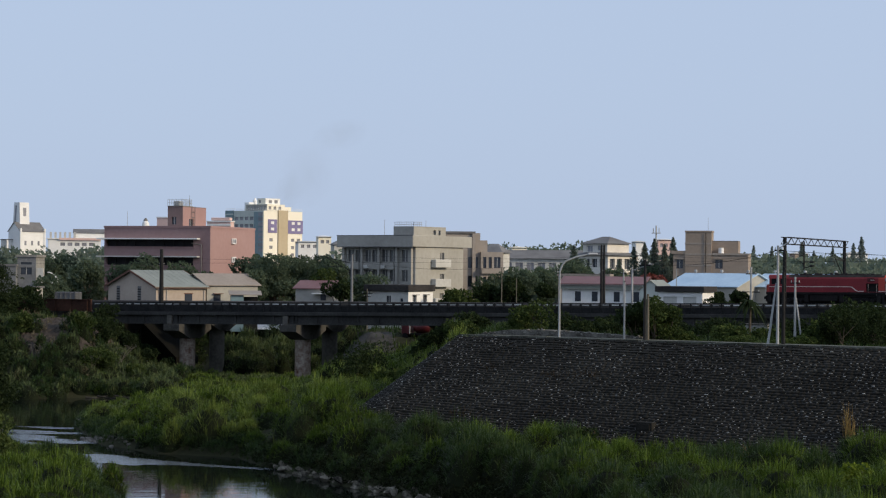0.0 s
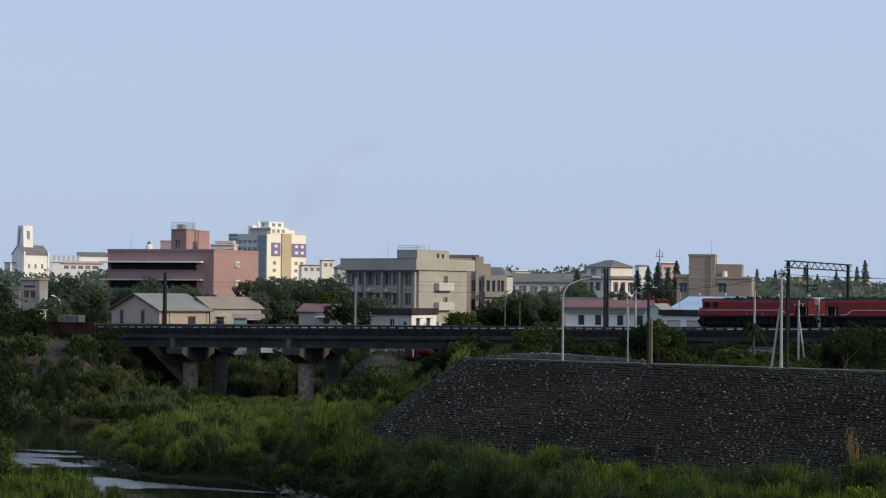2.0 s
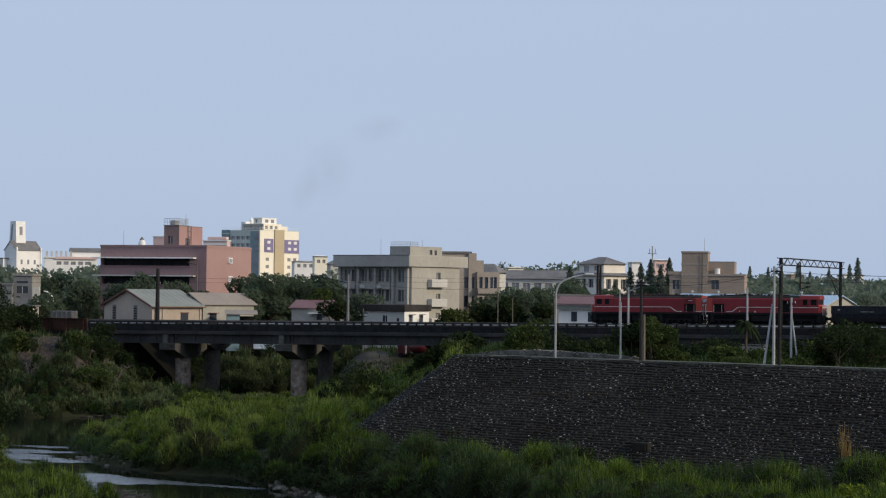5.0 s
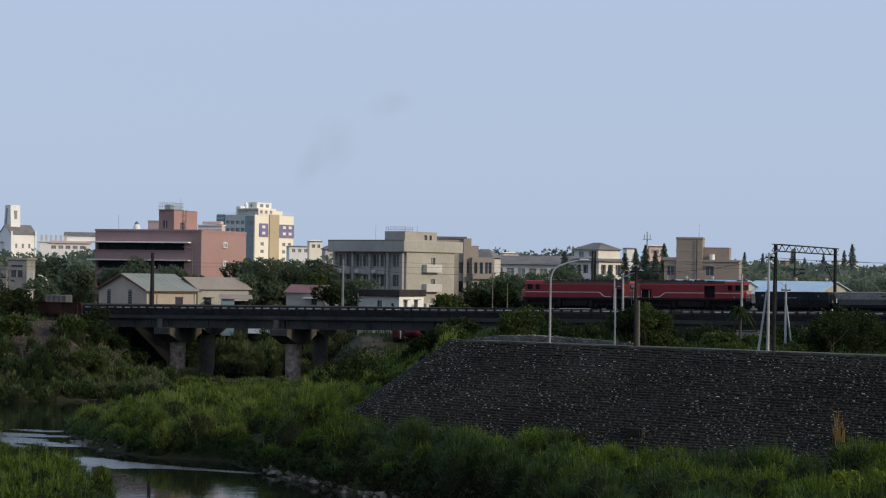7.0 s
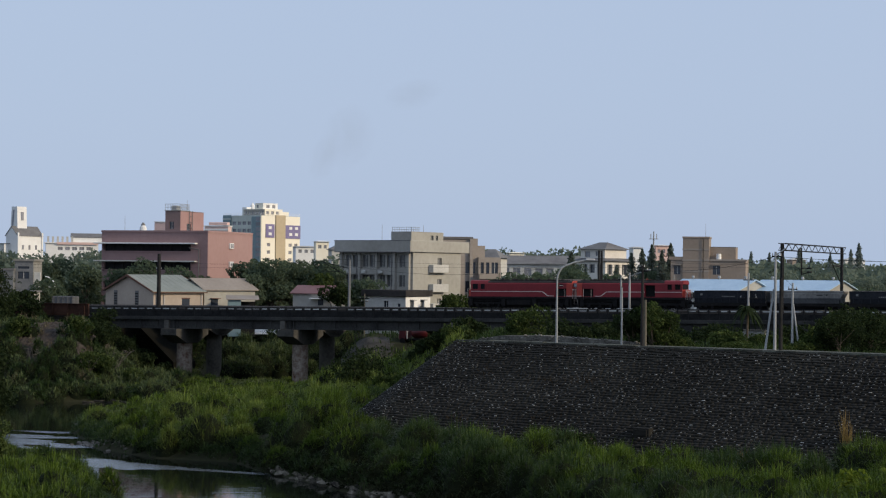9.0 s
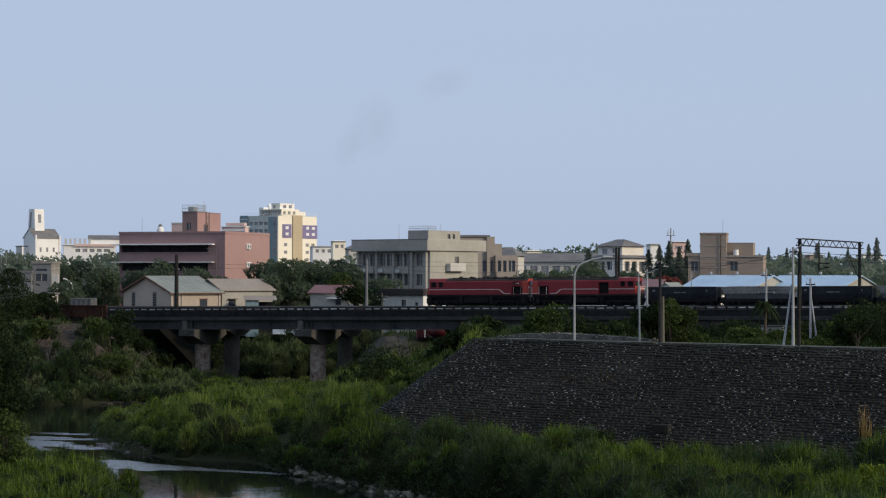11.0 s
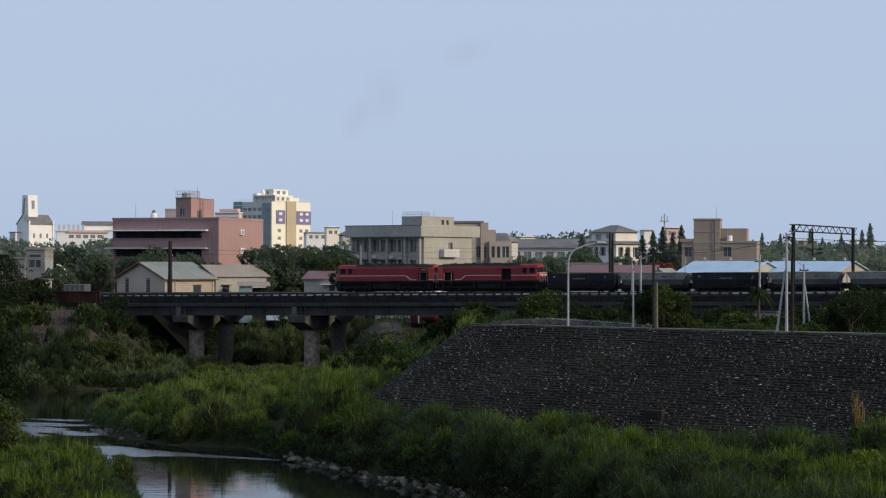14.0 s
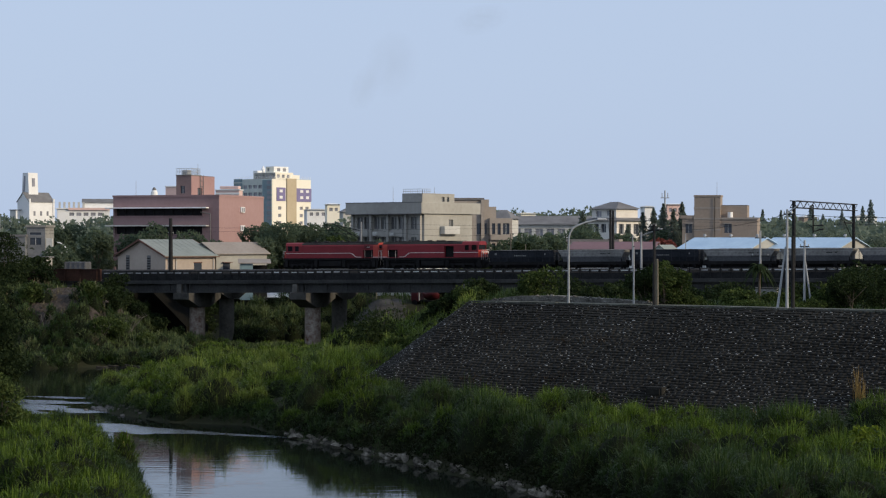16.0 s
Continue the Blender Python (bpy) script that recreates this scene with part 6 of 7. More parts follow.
# ---------------------------------------------------------------- vegetation
def blades(name, x, y, z, height, width, lean, material, seed, parent=None):
    """Bent grass blades, three triangles each, at the given feet."""
    r = np.random.RandomState(seed)
    k = len(x)
    az, face = r.uniform(0, 2 * np.pi, k), r.uniform(0, np.pi, k)
    dx, dy = np.cos(az) * lean * height, np.sin(az) * lean * height
    wx, wy = np.cos(face) * width / 2, np.sin(face) * width / 2
    v = np.zeros((k, 5, 3))
    for i, (f, up, w, b) in enumerate(((0, 0, 1, -1), (0, 0, 1, 1), (0.35, 0.62, 0.8, -1), (0.35, 0.62, 0.8, 1), (1, 0.95, 0, 0))):
        v[:, i, 0] = x + dx * f + wx * w * b
        v[:, i, 1] = y + dy * f + wy * w * b
        v[:, i, 2] = z + height * (up if i < 4 else 1 - 0.45 * lean)
    f = np.array([(0, 1, 3), (0, 3, 2), (2, 3, 4)])
    faces = (np.arange(k)[:, None, None] * 5 + f).reshape(-1, 3)
    return quick(name, v.reshape(-1, 3), faces, material, parent)


def tussocks(cx, cy, per, r, spread):
    """Feet of blades round the middles of tussocks."""
    k = np.repeat(np.arange(len(cx)), per)
    return cx[k] + r.normal(0, spread, len(k)), cy[k] + r.normal(0, spread, len(k)), k


def mounds(name, cx, cy, size, per, material, seed, label, wide=0.06):
    """Arching grass in domed tussocks: blades lean outwards from each middle, with dark gaps between."""
    r = np.random.RandomState(seed)
    k = np.repeat(np.arange(len(cx)), per)
    m = len(k)
    a, q = r.uniform(0, 2 * np.pi, m), np.sqrt(r.rand(m))
    foot = q * size[k] * 0.42
    x, y = cx[k] + np.cos(a) * foot, cy[k] + np.sin(a) * foot
    h = size[k] * r.uniform(0.5, 1.12, m) * (1.08 - 0.3 * q)
    lean = np.clip(0.22 + q * 0.75 + r.normal(0, 0.2, m), 0.03, 1.15)
    a = a + r.normal(0, 0.5, m)
    w = wide * r.uniform(0.5, 1.2, m)
    face = a + np.pi / 2 + r.normal(0, 0.6, m)
    v = np.zeros((m, 5, 3))
    z = land(x, y) - 0.06
    for i, (f, up, ww, s) in enumerate(((0, 0, 0.8, -1), (0, 0, 0.8, 1), (0.36, 0.72, 1, -1), (0.36, 0.72, 1, 1), (1.05, 0.98, 0, 0))):
        drop = 0.0 if i < 2 else (0.05 if i < 4 else 0.5)
        v[:, i, 0] = x + np.cos(a) * lean * h * f + np.cos(face) * w * ww * s / 2
        v[:, i, 1] = y + np.sin(a) * lean * h * f + np.sin(face) * w * ww * s / 2
        v[:, i, 2] = z + h * (up - drop * lean)
    f = np.array([(0, 1, 3), (0, 3, 2), (2, 3, 4)])
    ob = quick(name, v.reshape(-1, 3), (np.arange(m)[:, None, None] * 5 + f).reshape(-1, 3), material)
    return tagged(ob, label, "grass" if "grass" in name else "reeds", kind="stuff")


def clumps(name, cx, cy, wide, high, per, material, seed, label, blade=0.05):
    """Big heaps of long grass: blades spring from a low dome and arch outwards, their tips hanging."""
    r = np.random.RandomState(seed)
    k = np.repeat(np.arange(len(cx)), per)
    m = len(k)
    a, q = r.uniform(0, 2 * np.pi, m), 0.86 * np.sqrt(r.rand(m))
    x, y = cx[k] + np.cos(a) * q * wide[k], cy[k] + np.sin(a) * q * wide[k]
    z = land(x, y) + 0.86 * high[k] * (1 - q ** 2.8) - 0.1
    long = (0.38 + high[k] * 0.19) * r.uniform(0.45, 1.25, m) * np.where(r.rand(m) < 0.05, 1.6, 1.0)
    lean = np.clip(0.4 + 0.75 * q ** 1.5 + r.normal(0, 0.38, m), 0.02, 1.6)
    a = a + r.normal(0, 1.0, m)
    face = a + np.pi / 2 + r.normal(0, 0.7, m)
    w = blade * r.uniform(0.5, 1.25, m)
    v = np.zeros((m, 7, 3))
    for i, (f, ww, s) in enumerate(((0, 0.7, -1), (0, 0.7, 1), (0.42, 1, -1), (0.42, 1, 1), (0.76, 0.75, -1), (0.76, 0.75, 1), (1.0, 0, 0))):
        out = long * lean * f ** 1.35
        v[:, i, 0] = x + np.cos(a) * out + np.cos(face) * w * ww * s / 2
        v[:, i, 1] = y + np.sin(a) * out + np.sin(face) * w * ww * s / 2
        v[:, i, 2] = z + long * (f - 0.68 * lean * f ** 2.3)
    f = np.array([(0, 1, 3), (0, 3, 2), (2, 3, 5), (2, 5, 4), (4, 5, 6)])
    ob = quick(name, v.reshape(-1, 3), (np.arange(m)[:, None, None] * 7 + f).reshape(-1, 3), material)
    return tagged(ob, label, "grass" if "grass" in name else "reeds", kind="stuff")


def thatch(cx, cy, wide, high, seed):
    """Added dark domes inside the heaps of grass, imitating shade in the hollows."""
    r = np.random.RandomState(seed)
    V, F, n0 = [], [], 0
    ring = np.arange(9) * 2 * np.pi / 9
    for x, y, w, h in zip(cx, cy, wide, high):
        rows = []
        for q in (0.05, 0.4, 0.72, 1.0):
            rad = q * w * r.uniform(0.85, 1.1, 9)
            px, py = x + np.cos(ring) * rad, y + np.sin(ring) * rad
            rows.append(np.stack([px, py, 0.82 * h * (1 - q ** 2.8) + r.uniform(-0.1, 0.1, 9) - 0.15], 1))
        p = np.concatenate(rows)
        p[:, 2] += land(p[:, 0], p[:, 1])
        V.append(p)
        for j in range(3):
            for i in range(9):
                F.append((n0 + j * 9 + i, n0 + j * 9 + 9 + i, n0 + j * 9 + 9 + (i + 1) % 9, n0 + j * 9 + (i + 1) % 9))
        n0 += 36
    return tagged(quick("thatch", np.concatenate(V), F, M["thatch"]), "dark domes inside the tall grass imitating shaded hollows", "grass", kind="stuff")


def scatter(r, x0, x1, y0, y1, gap):
    """Jittered grid of places."""
    gx, gy = np.meshgrid(np.arange(x0, x1, gap), np.arange(y0, y1, gap))
    gx = gx.ravel() + r.uniform(-0.48, 0.48, gx.size) * gap
    gy = gy.ravel() + r.uniform(-0.48, 0.48, gy.size) * gap
    return gx, gy


LEFT_Y, LEFT_X = [112, 127, 147, 164, 175, 181], [-17.3, -19.8, -24.4, -31.5, -43, -60]


def on_meadow(x, y):
    along, out = levee_place(x, y)
    z = land(x, y)
    reach = levee_reach(along, out)
    under = (out > -7) & (LEVEE_Z - reach / LEVEE_RUN > z + 0.1) & (reach < 17)
    left = x < np.interp(y, LEFT_Y, LEFT_X)
    behind = (out < -3) & (x > 3)
    return ~under & ~left & ~behind & (x < 0.235 * y) & (y < 266 + 20 * (x < -5))


def meadow():
    r = np.random.RandomState(21)
    # right bank: big heaps of grass near the levee and the water, with low dark lanes between
    x, y = scatter(r, -40, 40, 94, 207, 2.75)
    d = shore(x, y)
    keep = (d > np.where(x < -11, 0.7, 1.5)) & on_meadow(x, y)
    x, y, d = x[keep], y[keep], d[keep]
    low = np.where((x < -24) & (y > 172), 0.55, 1.0)
    reach = levee_reach(*levee_place(x, y))
    high = (1.3 + 0.6 * np.clip(fbm(x, y, 5.5, 27), -0.9, 1) + 2.6 * r.rand(len(x)) ** 1.6) * (0.85 + 0.15 * step(1.0, 5.0, d)) * low
    high *= 1 - 0.5 * step(22, 15, reach) * (x > -6) * (1 - 0.8 * step(25, 29, x))
    high *= 1 - 0.45 * np.exp(-((x - 23.5) ** 2 + (y - 150) ** 2) / 20)
    high *= 1 + 0.3 * np.exp(-((x + 5) ** 2 / 22 + (y - 170) ** 2 / 90))      # rank growth before the levee's end
    high = np.clip(high, 0.6, 3.3)
    wide = r.uniform(1.0, 1.7, len(x)) * (0.55 + 0.26 * high)
    wide = np.minimum(wide, 0.35 + 0.75 * d)
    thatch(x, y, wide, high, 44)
    # near the water more heaps turn dark, imitating the shaded hollows there
    tone = fbm(x, y, 7, 9) + r.uniform(-0.35, 0.35, len(x)) + 0.8 * step(13, 5, d) * (x > -5)
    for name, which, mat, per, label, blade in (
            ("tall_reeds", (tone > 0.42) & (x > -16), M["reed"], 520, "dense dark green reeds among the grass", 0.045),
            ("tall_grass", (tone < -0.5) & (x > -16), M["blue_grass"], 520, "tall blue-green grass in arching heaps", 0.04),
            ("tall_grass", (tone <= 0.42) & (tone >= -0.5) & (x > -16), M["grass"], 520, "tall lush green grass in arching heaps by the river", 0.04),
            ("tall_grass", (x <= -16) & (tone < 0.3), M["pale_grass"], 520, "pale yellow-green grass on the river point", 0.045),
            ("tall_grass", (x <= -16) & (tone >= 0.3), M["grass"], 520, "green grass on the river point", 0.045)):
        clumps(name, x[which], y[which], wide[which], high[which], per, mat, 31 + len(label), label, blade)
    # thin short growth between the tussocks
    x, y = scatter(r, -44, 44, 96, 262, 1.25)
    keep = (shore(x, y) > -0.15) & on_meadow(x, y)
    x, y = x[keep], y[keep]
    mounds("low_grass", x, y, r.uniform(0.3, 0.75, len(x)), 10, M["reed"], 38, "short dark grass between the tussocks", 0.08)
    # dark undergrowth hanging down the steep bank to the rocks
    x, y = scatter(r, -16, 14, 112, 172, 0.8)
    d = shore(x, y)
    keep = (d > 0.1) & (d < 3.2) & on_meadow(x, y)
    x, y = x[keep], y[keep]
    lobes = np.stack([x, y, land(x, y) + r.uniform(0.1, 0.5, len(x))], 1)
    v, f = leaves(lobes, r.uniform(0.4, 0.9, len(x)), 34000, 0.1, 39)
    # its leaf colour carries the bank's shade
    tagged(quick("undergrowth", v, f, M["undergrowth"]), "dark tangled undergrowth on the steep river bank", "undergrowth", kind="stuff")
    # fringe of hanging grass along both shores
    x, y = scatter(r, -46, 8, 100, 215, 0.9)
    d = shore(x, y)
    keep = (d > 0.15) & (d < 1.9) & ((x < -6) | (r.rand(len(x)) < 0.35)) & (x > -0.24 * y)
    x, y = x[keep], y[keep]
    clumps("shore_grass", x, y, r.uniform(0.4, 0.8, len(x)), r.uniform(0.5, 1.3, len(x)), 70, M["reed"], 52, "dark grass hanging over the water's edge", 0.05)
    # towards the bridge
    x, y = scatter(r, -42, 6, 198, 296, 2.1)
    d = shore(x, y)
    keep = (d > 0.3) & on_meadow(x, y)
    x, y, d = x[keep], y[keep], d[keep]
    high = (1.0 + 0.4 * np.clip(fbm(x, y, 6, 25), -0.8, 1) + 0.9 * r.rand(len(x)) ** 1.5) * (0.6 + 0.4 * step(0.5, 4, d)) * np.where((x < -24) & (y < 215), 0.6, 1.0) * np.where((x > -13) & (y > 206) & (y < 262), 1.6, 1.0) * (1 - 0.35 * step(225, 250, y) * (x < -15))
    wide = np.minimum(r.uniform(0.9, 1.5, len(x)), 0.3 + 0.7 * d)
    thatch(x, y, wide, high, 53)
    tone = fbm(x, y, 7, 29) + r.uniform(-0.3, 0.3, len(x))
    # on the flat the paler grass also imitates haze
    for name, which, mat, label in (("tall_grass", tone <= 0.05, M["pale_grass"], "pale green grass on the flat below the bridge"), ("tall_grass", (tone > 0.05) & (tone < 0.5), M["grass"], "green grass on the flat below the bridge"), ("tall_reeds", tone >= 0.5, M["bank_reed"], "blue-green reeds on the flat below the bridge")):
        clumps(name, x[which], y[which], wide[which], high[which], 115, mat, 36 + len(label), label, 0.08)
    # rank growth beside the levee's end
    x, y = scatter(r, -13, 0.5, 208, 262, 1.15)
    keep = (shore(x, y) > 1) & on_meadow(x, y)
    x, y = x[keep], y[keep]
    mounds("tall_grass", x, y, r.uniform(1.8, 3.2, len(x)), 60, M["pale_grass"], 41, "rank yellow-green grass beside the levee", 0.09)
    # left bank
    x, y = scatter(r, -46, -11, 92, 190, 2.3)
    d = shore(x, y)
    keep = (d > 1.5) & (x < np.interp(y, LEFT_Y, LEFT_X) + 0.4) & (x > -0.245 * y)
    x, y, d = x[keep], y[keep], d[keep]
    high = (1.3 + 0.4 * np.clip(fbm(x, y, 4, 28), -0.9, 1) + 1.7 * r.rand(len(x)) ** 1.5) * (0.7 + 0.3 * step(0.4, 3, d)) * (1 - 0.35 * step(128, 150, y))
    wide = r.uniform(1.1, 1.6, len(x)) * (0.6 + 0.25 * high)
    wide = np.minimum(wide, 0.2 + 0.7 * d)
    thatch(x, y, wide, high, 45)
    dark = fbm(x, y, 5, 12) > 0.35
    clumps("tall_grass", x[~dark], y[~dark], wide[~dark], high[~dark], 400, M["grass"], 33, "tall green grass on the near river bank", 0.042)
    clumps("tall_reeds", x[dark], y[dark], wide[dark], high[dark], 360, M["reed"], 35, "dark reeds on the near river bank", 0.045)
    # far bank below the abutment
    x, y = scatter(r, -70, -30, 244, 298, 2.1)
    d = shore(x, y)
    keep = (d > -0.4) & (x < -34) & (y < 300) & ~((x < -49.0) & (x > -54.5) & (y > 261) & (y < 282) & (r.rand(len(x)) < np.where(y > 264, 0.9, 0.5)))
    x, y = x[keep], y[keep]
    high = 1.3 + 0.5 * np.clip(fbm(x, y, 5, 18), -0.8, 1) + 1.3 * r.rand(len(x)) ** 1.5
    wide = r.uniform(0.9, 1.6, len(x))
    thatch(x, y, wide, high, 54)
    dim = fbm(x, y, 6, 19) > 0.15
    clumps("tall_reeds", x[~dim], y[~dim], wide[~dim], high[~dim], 150, M["bank_reed"], 34, "blue-green reeds on the far bank", 0.085)
    clumps("tall_reeds", x[dim], y[dim], wide[dim], high[dim], 150, M["reed"], 55, "dark green reeds on the far bank", 0.085)
    # reeds hanging over the far waterline
    x, y = scatter(r, -68, -34, 240, 262, 1.2)
    d = shore(x, y)
    keep = (d > -0.2) & (d < 3.2)
    x, y = x[keep], y[keep]
    clumps("tall_reeds", x, y, r.uniform(0.6, 1.1, len(x)), r.uniform(0.7, 1.7, len(x)), 80, M["reed"], 56, "dark reeds along the far waterline", 0.08)
    x, y = r.uniform(-60, -39, 16), r.uniform(252, 266, 16)
    keep = shore(x, y) > 0.6
    x, y = x[keep], y[keep]
    clumps("dry_grass", x, y, r.uniform(0.5, 1.0, len(x)), r.uniform(1.0, 2.0, len(x)), 60, M["straw"], 48, "pale straw-coloured dead grass on the far bank", 0.07)
    x, y = r.uniform(-56, -44, 26), r.uniform(263, 279, 26)
    clumps("dry_grass", x, y, r.uniform(0.3, 0.6, len(x)), r.uniform(0.4, 1.5, len(x)) + 1.6 * step(264, 274, y), 40, M["straw"], 57, "thin dead tufts on the bare earth slope", 0.06)
    # high reeds on the slope behind the bridge
    x, y = scatter(r, -30, -13, 298, 313, 2.6)
    high, wide = 3.2 + 2.2 * step(297, 311, y) + r.uniform(-0.8, 0.8, len(x)), r.uniform(1.5, 2.3, len(x))
    thatch(x, y, wide, high, 46)
    clumps("tall_reeds", x, y, wide, high, 340, M["bank_reed"], 47, "high green reeds on the slope behind the bridge", 0.085)
    # weeds behind the levee and beyond the bridge
    n_try = 5500
    x, y = r.uniform(-30, 62, n_try), r.uniform(176, 330, n_try)
    along, out = levee_place(x, y)
    across = x * TRACK_N[0] + (y - 281) * TRACK_N[1]
    keep = (out < -6) & (np.abs(across) > 4) & (np.abs(across + 9.5) > 4) & (shore(x, y) > 1) & (x < 0.26 * y)
    x, y = x[keep], y[keep]
    fx, fy, k = tussocks(x, y, 6, r, 0.4)
    h = r.uniform(0.5, 1.3, len(k))
    tagged(blades("weeds", fx, fy, land(fx, fy) - 0.05, h, r.uniform(0.08, 0.14, len(k)), r.uniform(0.1, 0.7, len(k)), M["reed"], 35), "rough green weeds along the railway", "weeds", kind="stuff")


def leaves(centres, radii, count, size, seed, squash=0.8):
    """Small folded leaf clumps filling several overlapping, uneven lobes."""
    r = np.random.RandomState(seed)
    c, rad = np.asarray(centres, float), np.asarray(radii, float)
    pick = r.choice(len(c), count, p=rad ** 2 / (rad ** 2).sum())
    v = r.normal(size=(count, 3))
    v /= np.linalg.norm(v, axis=1)[:, None]
    dist = r.uniform(0.55, 1.08, count) ** 0.6 * (1 + 0.18 * np.sin(v[:, 0] * 5 + v[:, 2] * 4 + pick))
    p = c[pick] + v * (rad[pick] * dist)[:, None] * (1, 1, squash)
    a, b = r.normal(size=(count, 3)), r.normal(size=(count, 3)) + (0, 0, -0.3)
    a /= np.linalg.norm(a, axis=1)[:, None]
    b = np.cross(a, b)
    b /= np.linalg.norm(b, axis=1)[:, None]
    s = (size * r.uniform(0.6, 1.4, count))[:, None]
    q = np.stack([p - a * s, p + b * s * 0.55, p + a * s, p - b * s * 0.55 + (0, 0, 0.02)], 1)
    return q.reshape(-1, 3), np.arange(count * 4).reshape(-1, 4)


meadow()


def tree(x, y, h, w, mat, label, seed, z=None, trunk=0.28, count=1500, size=0.22, name="tree", group="", low=0.38):
    """A tapered trunk with limbs and a crown of leaf clumps."""
    r = random.Random(seed)
    z = float(land(x, y)) if z is None else z
    ob = empty(name, pose(x, y, z), label, "tree" if name == "tree" else "bush", group)
    bm = tube(bmesh.new(), (0, 0, -0.4), (0.05 * w, 0, h * 0.55), max(0.05, h * trunk * 0.07), max(0.03, h * trunk * 0.035), 7)
    lobes, radii = [], []
    for i in range(r.randint(6, 9) + (0 if name == "tree" else 3)):
        a = r.uniform(0, 6.28)
        rr = w * r.uniform(0.12, 0.36)
        hh = h * r.uniform(low if name == "tree" else 0.13, 0.82)
        p = (math.cos(a) * rr, math.sin(a) * rr, hh)
        lobes.append(p)
        radii.append(w * r.uniform(0.17, 0.27))
        tube(bm, (0, 0, h * r.uniform(0.15, 0.4)), p, max(0.03, h * 0.011), 0.02, 5)
    lobes.append((0, 0, h * 0.8))
    radii.append(min(w * 0.26, h * 0.2))
    part("trunk", bm, M["bark"], ob)
    v, f = leaves(lobes, radii, count, size, seed)
    lo = 0.06 * h
    v[:, 2] = np.maximum(v[:, 2], lo + 0.1 * np.abs(v[:, 2]))
    quick("crown", v, f, mat, ob)
    return ob


def conifer(x, y, h, w, mat, label, seed, z=None, whorls=11, droop=0.12, foot=0.12, count=3000, taper=0.8):
    """A tall tiered conifer: a straight trunk with spreading, drooping whorls of branches."""
    r = np.random.RandomState(seed)
    z = float(land(x, y)) if z is None else z
    ob = empty("conifer", pose(x, y, z), label, "tree")
    part("trunk", tube(bmesh.new(), (0, 0, -0.4), (0, 0, h), h * 0.016, 0.03, 7), M["bark"], ob)
    # needles in overlapping tiers, each longest at its foot
    f = foot + (1 - foot) * r.rand(count) ** 1.25
    tier = (f * whorls) % 1.0
    az = r.uniform(0, 2 * np.pi, count)
    lobed = 0.72 + 0.28 * np.sin(az * 5 + np.floor(f * whorls) * 2.1)
    out = w * 0.5 * (1.02 - f) ** taper * (1.1 - 0.55 * tier) * lobed * np.sqrt(r.uniform(0.08, 1.0, count))
    p = np.stack([np.cos(az) * out, np.sin(az) * out, h * f - droop * out], 1)
    a, b = r.normal(size=(count, 3)), r.normal(size=(count, 3))
    a /= np.linalg.norm(a, axis=1)[:, None]
    b = np.cross(a, b)
    b /= np.linalg.norm(b, axis=1)[:, None]
    size = (max(0.14, h * 0.017) * r.uniform(0.6, 1.4, count))[:, None]
    q = np.stack([p - a * size, p + b * size * 0.5, p + a * size, p - b * size * 0.5], 1)
    quick("crown", q.reshape(-1, 3), np.arange(count * 4).reshape(-1, 4), mat, ob)
    return ob


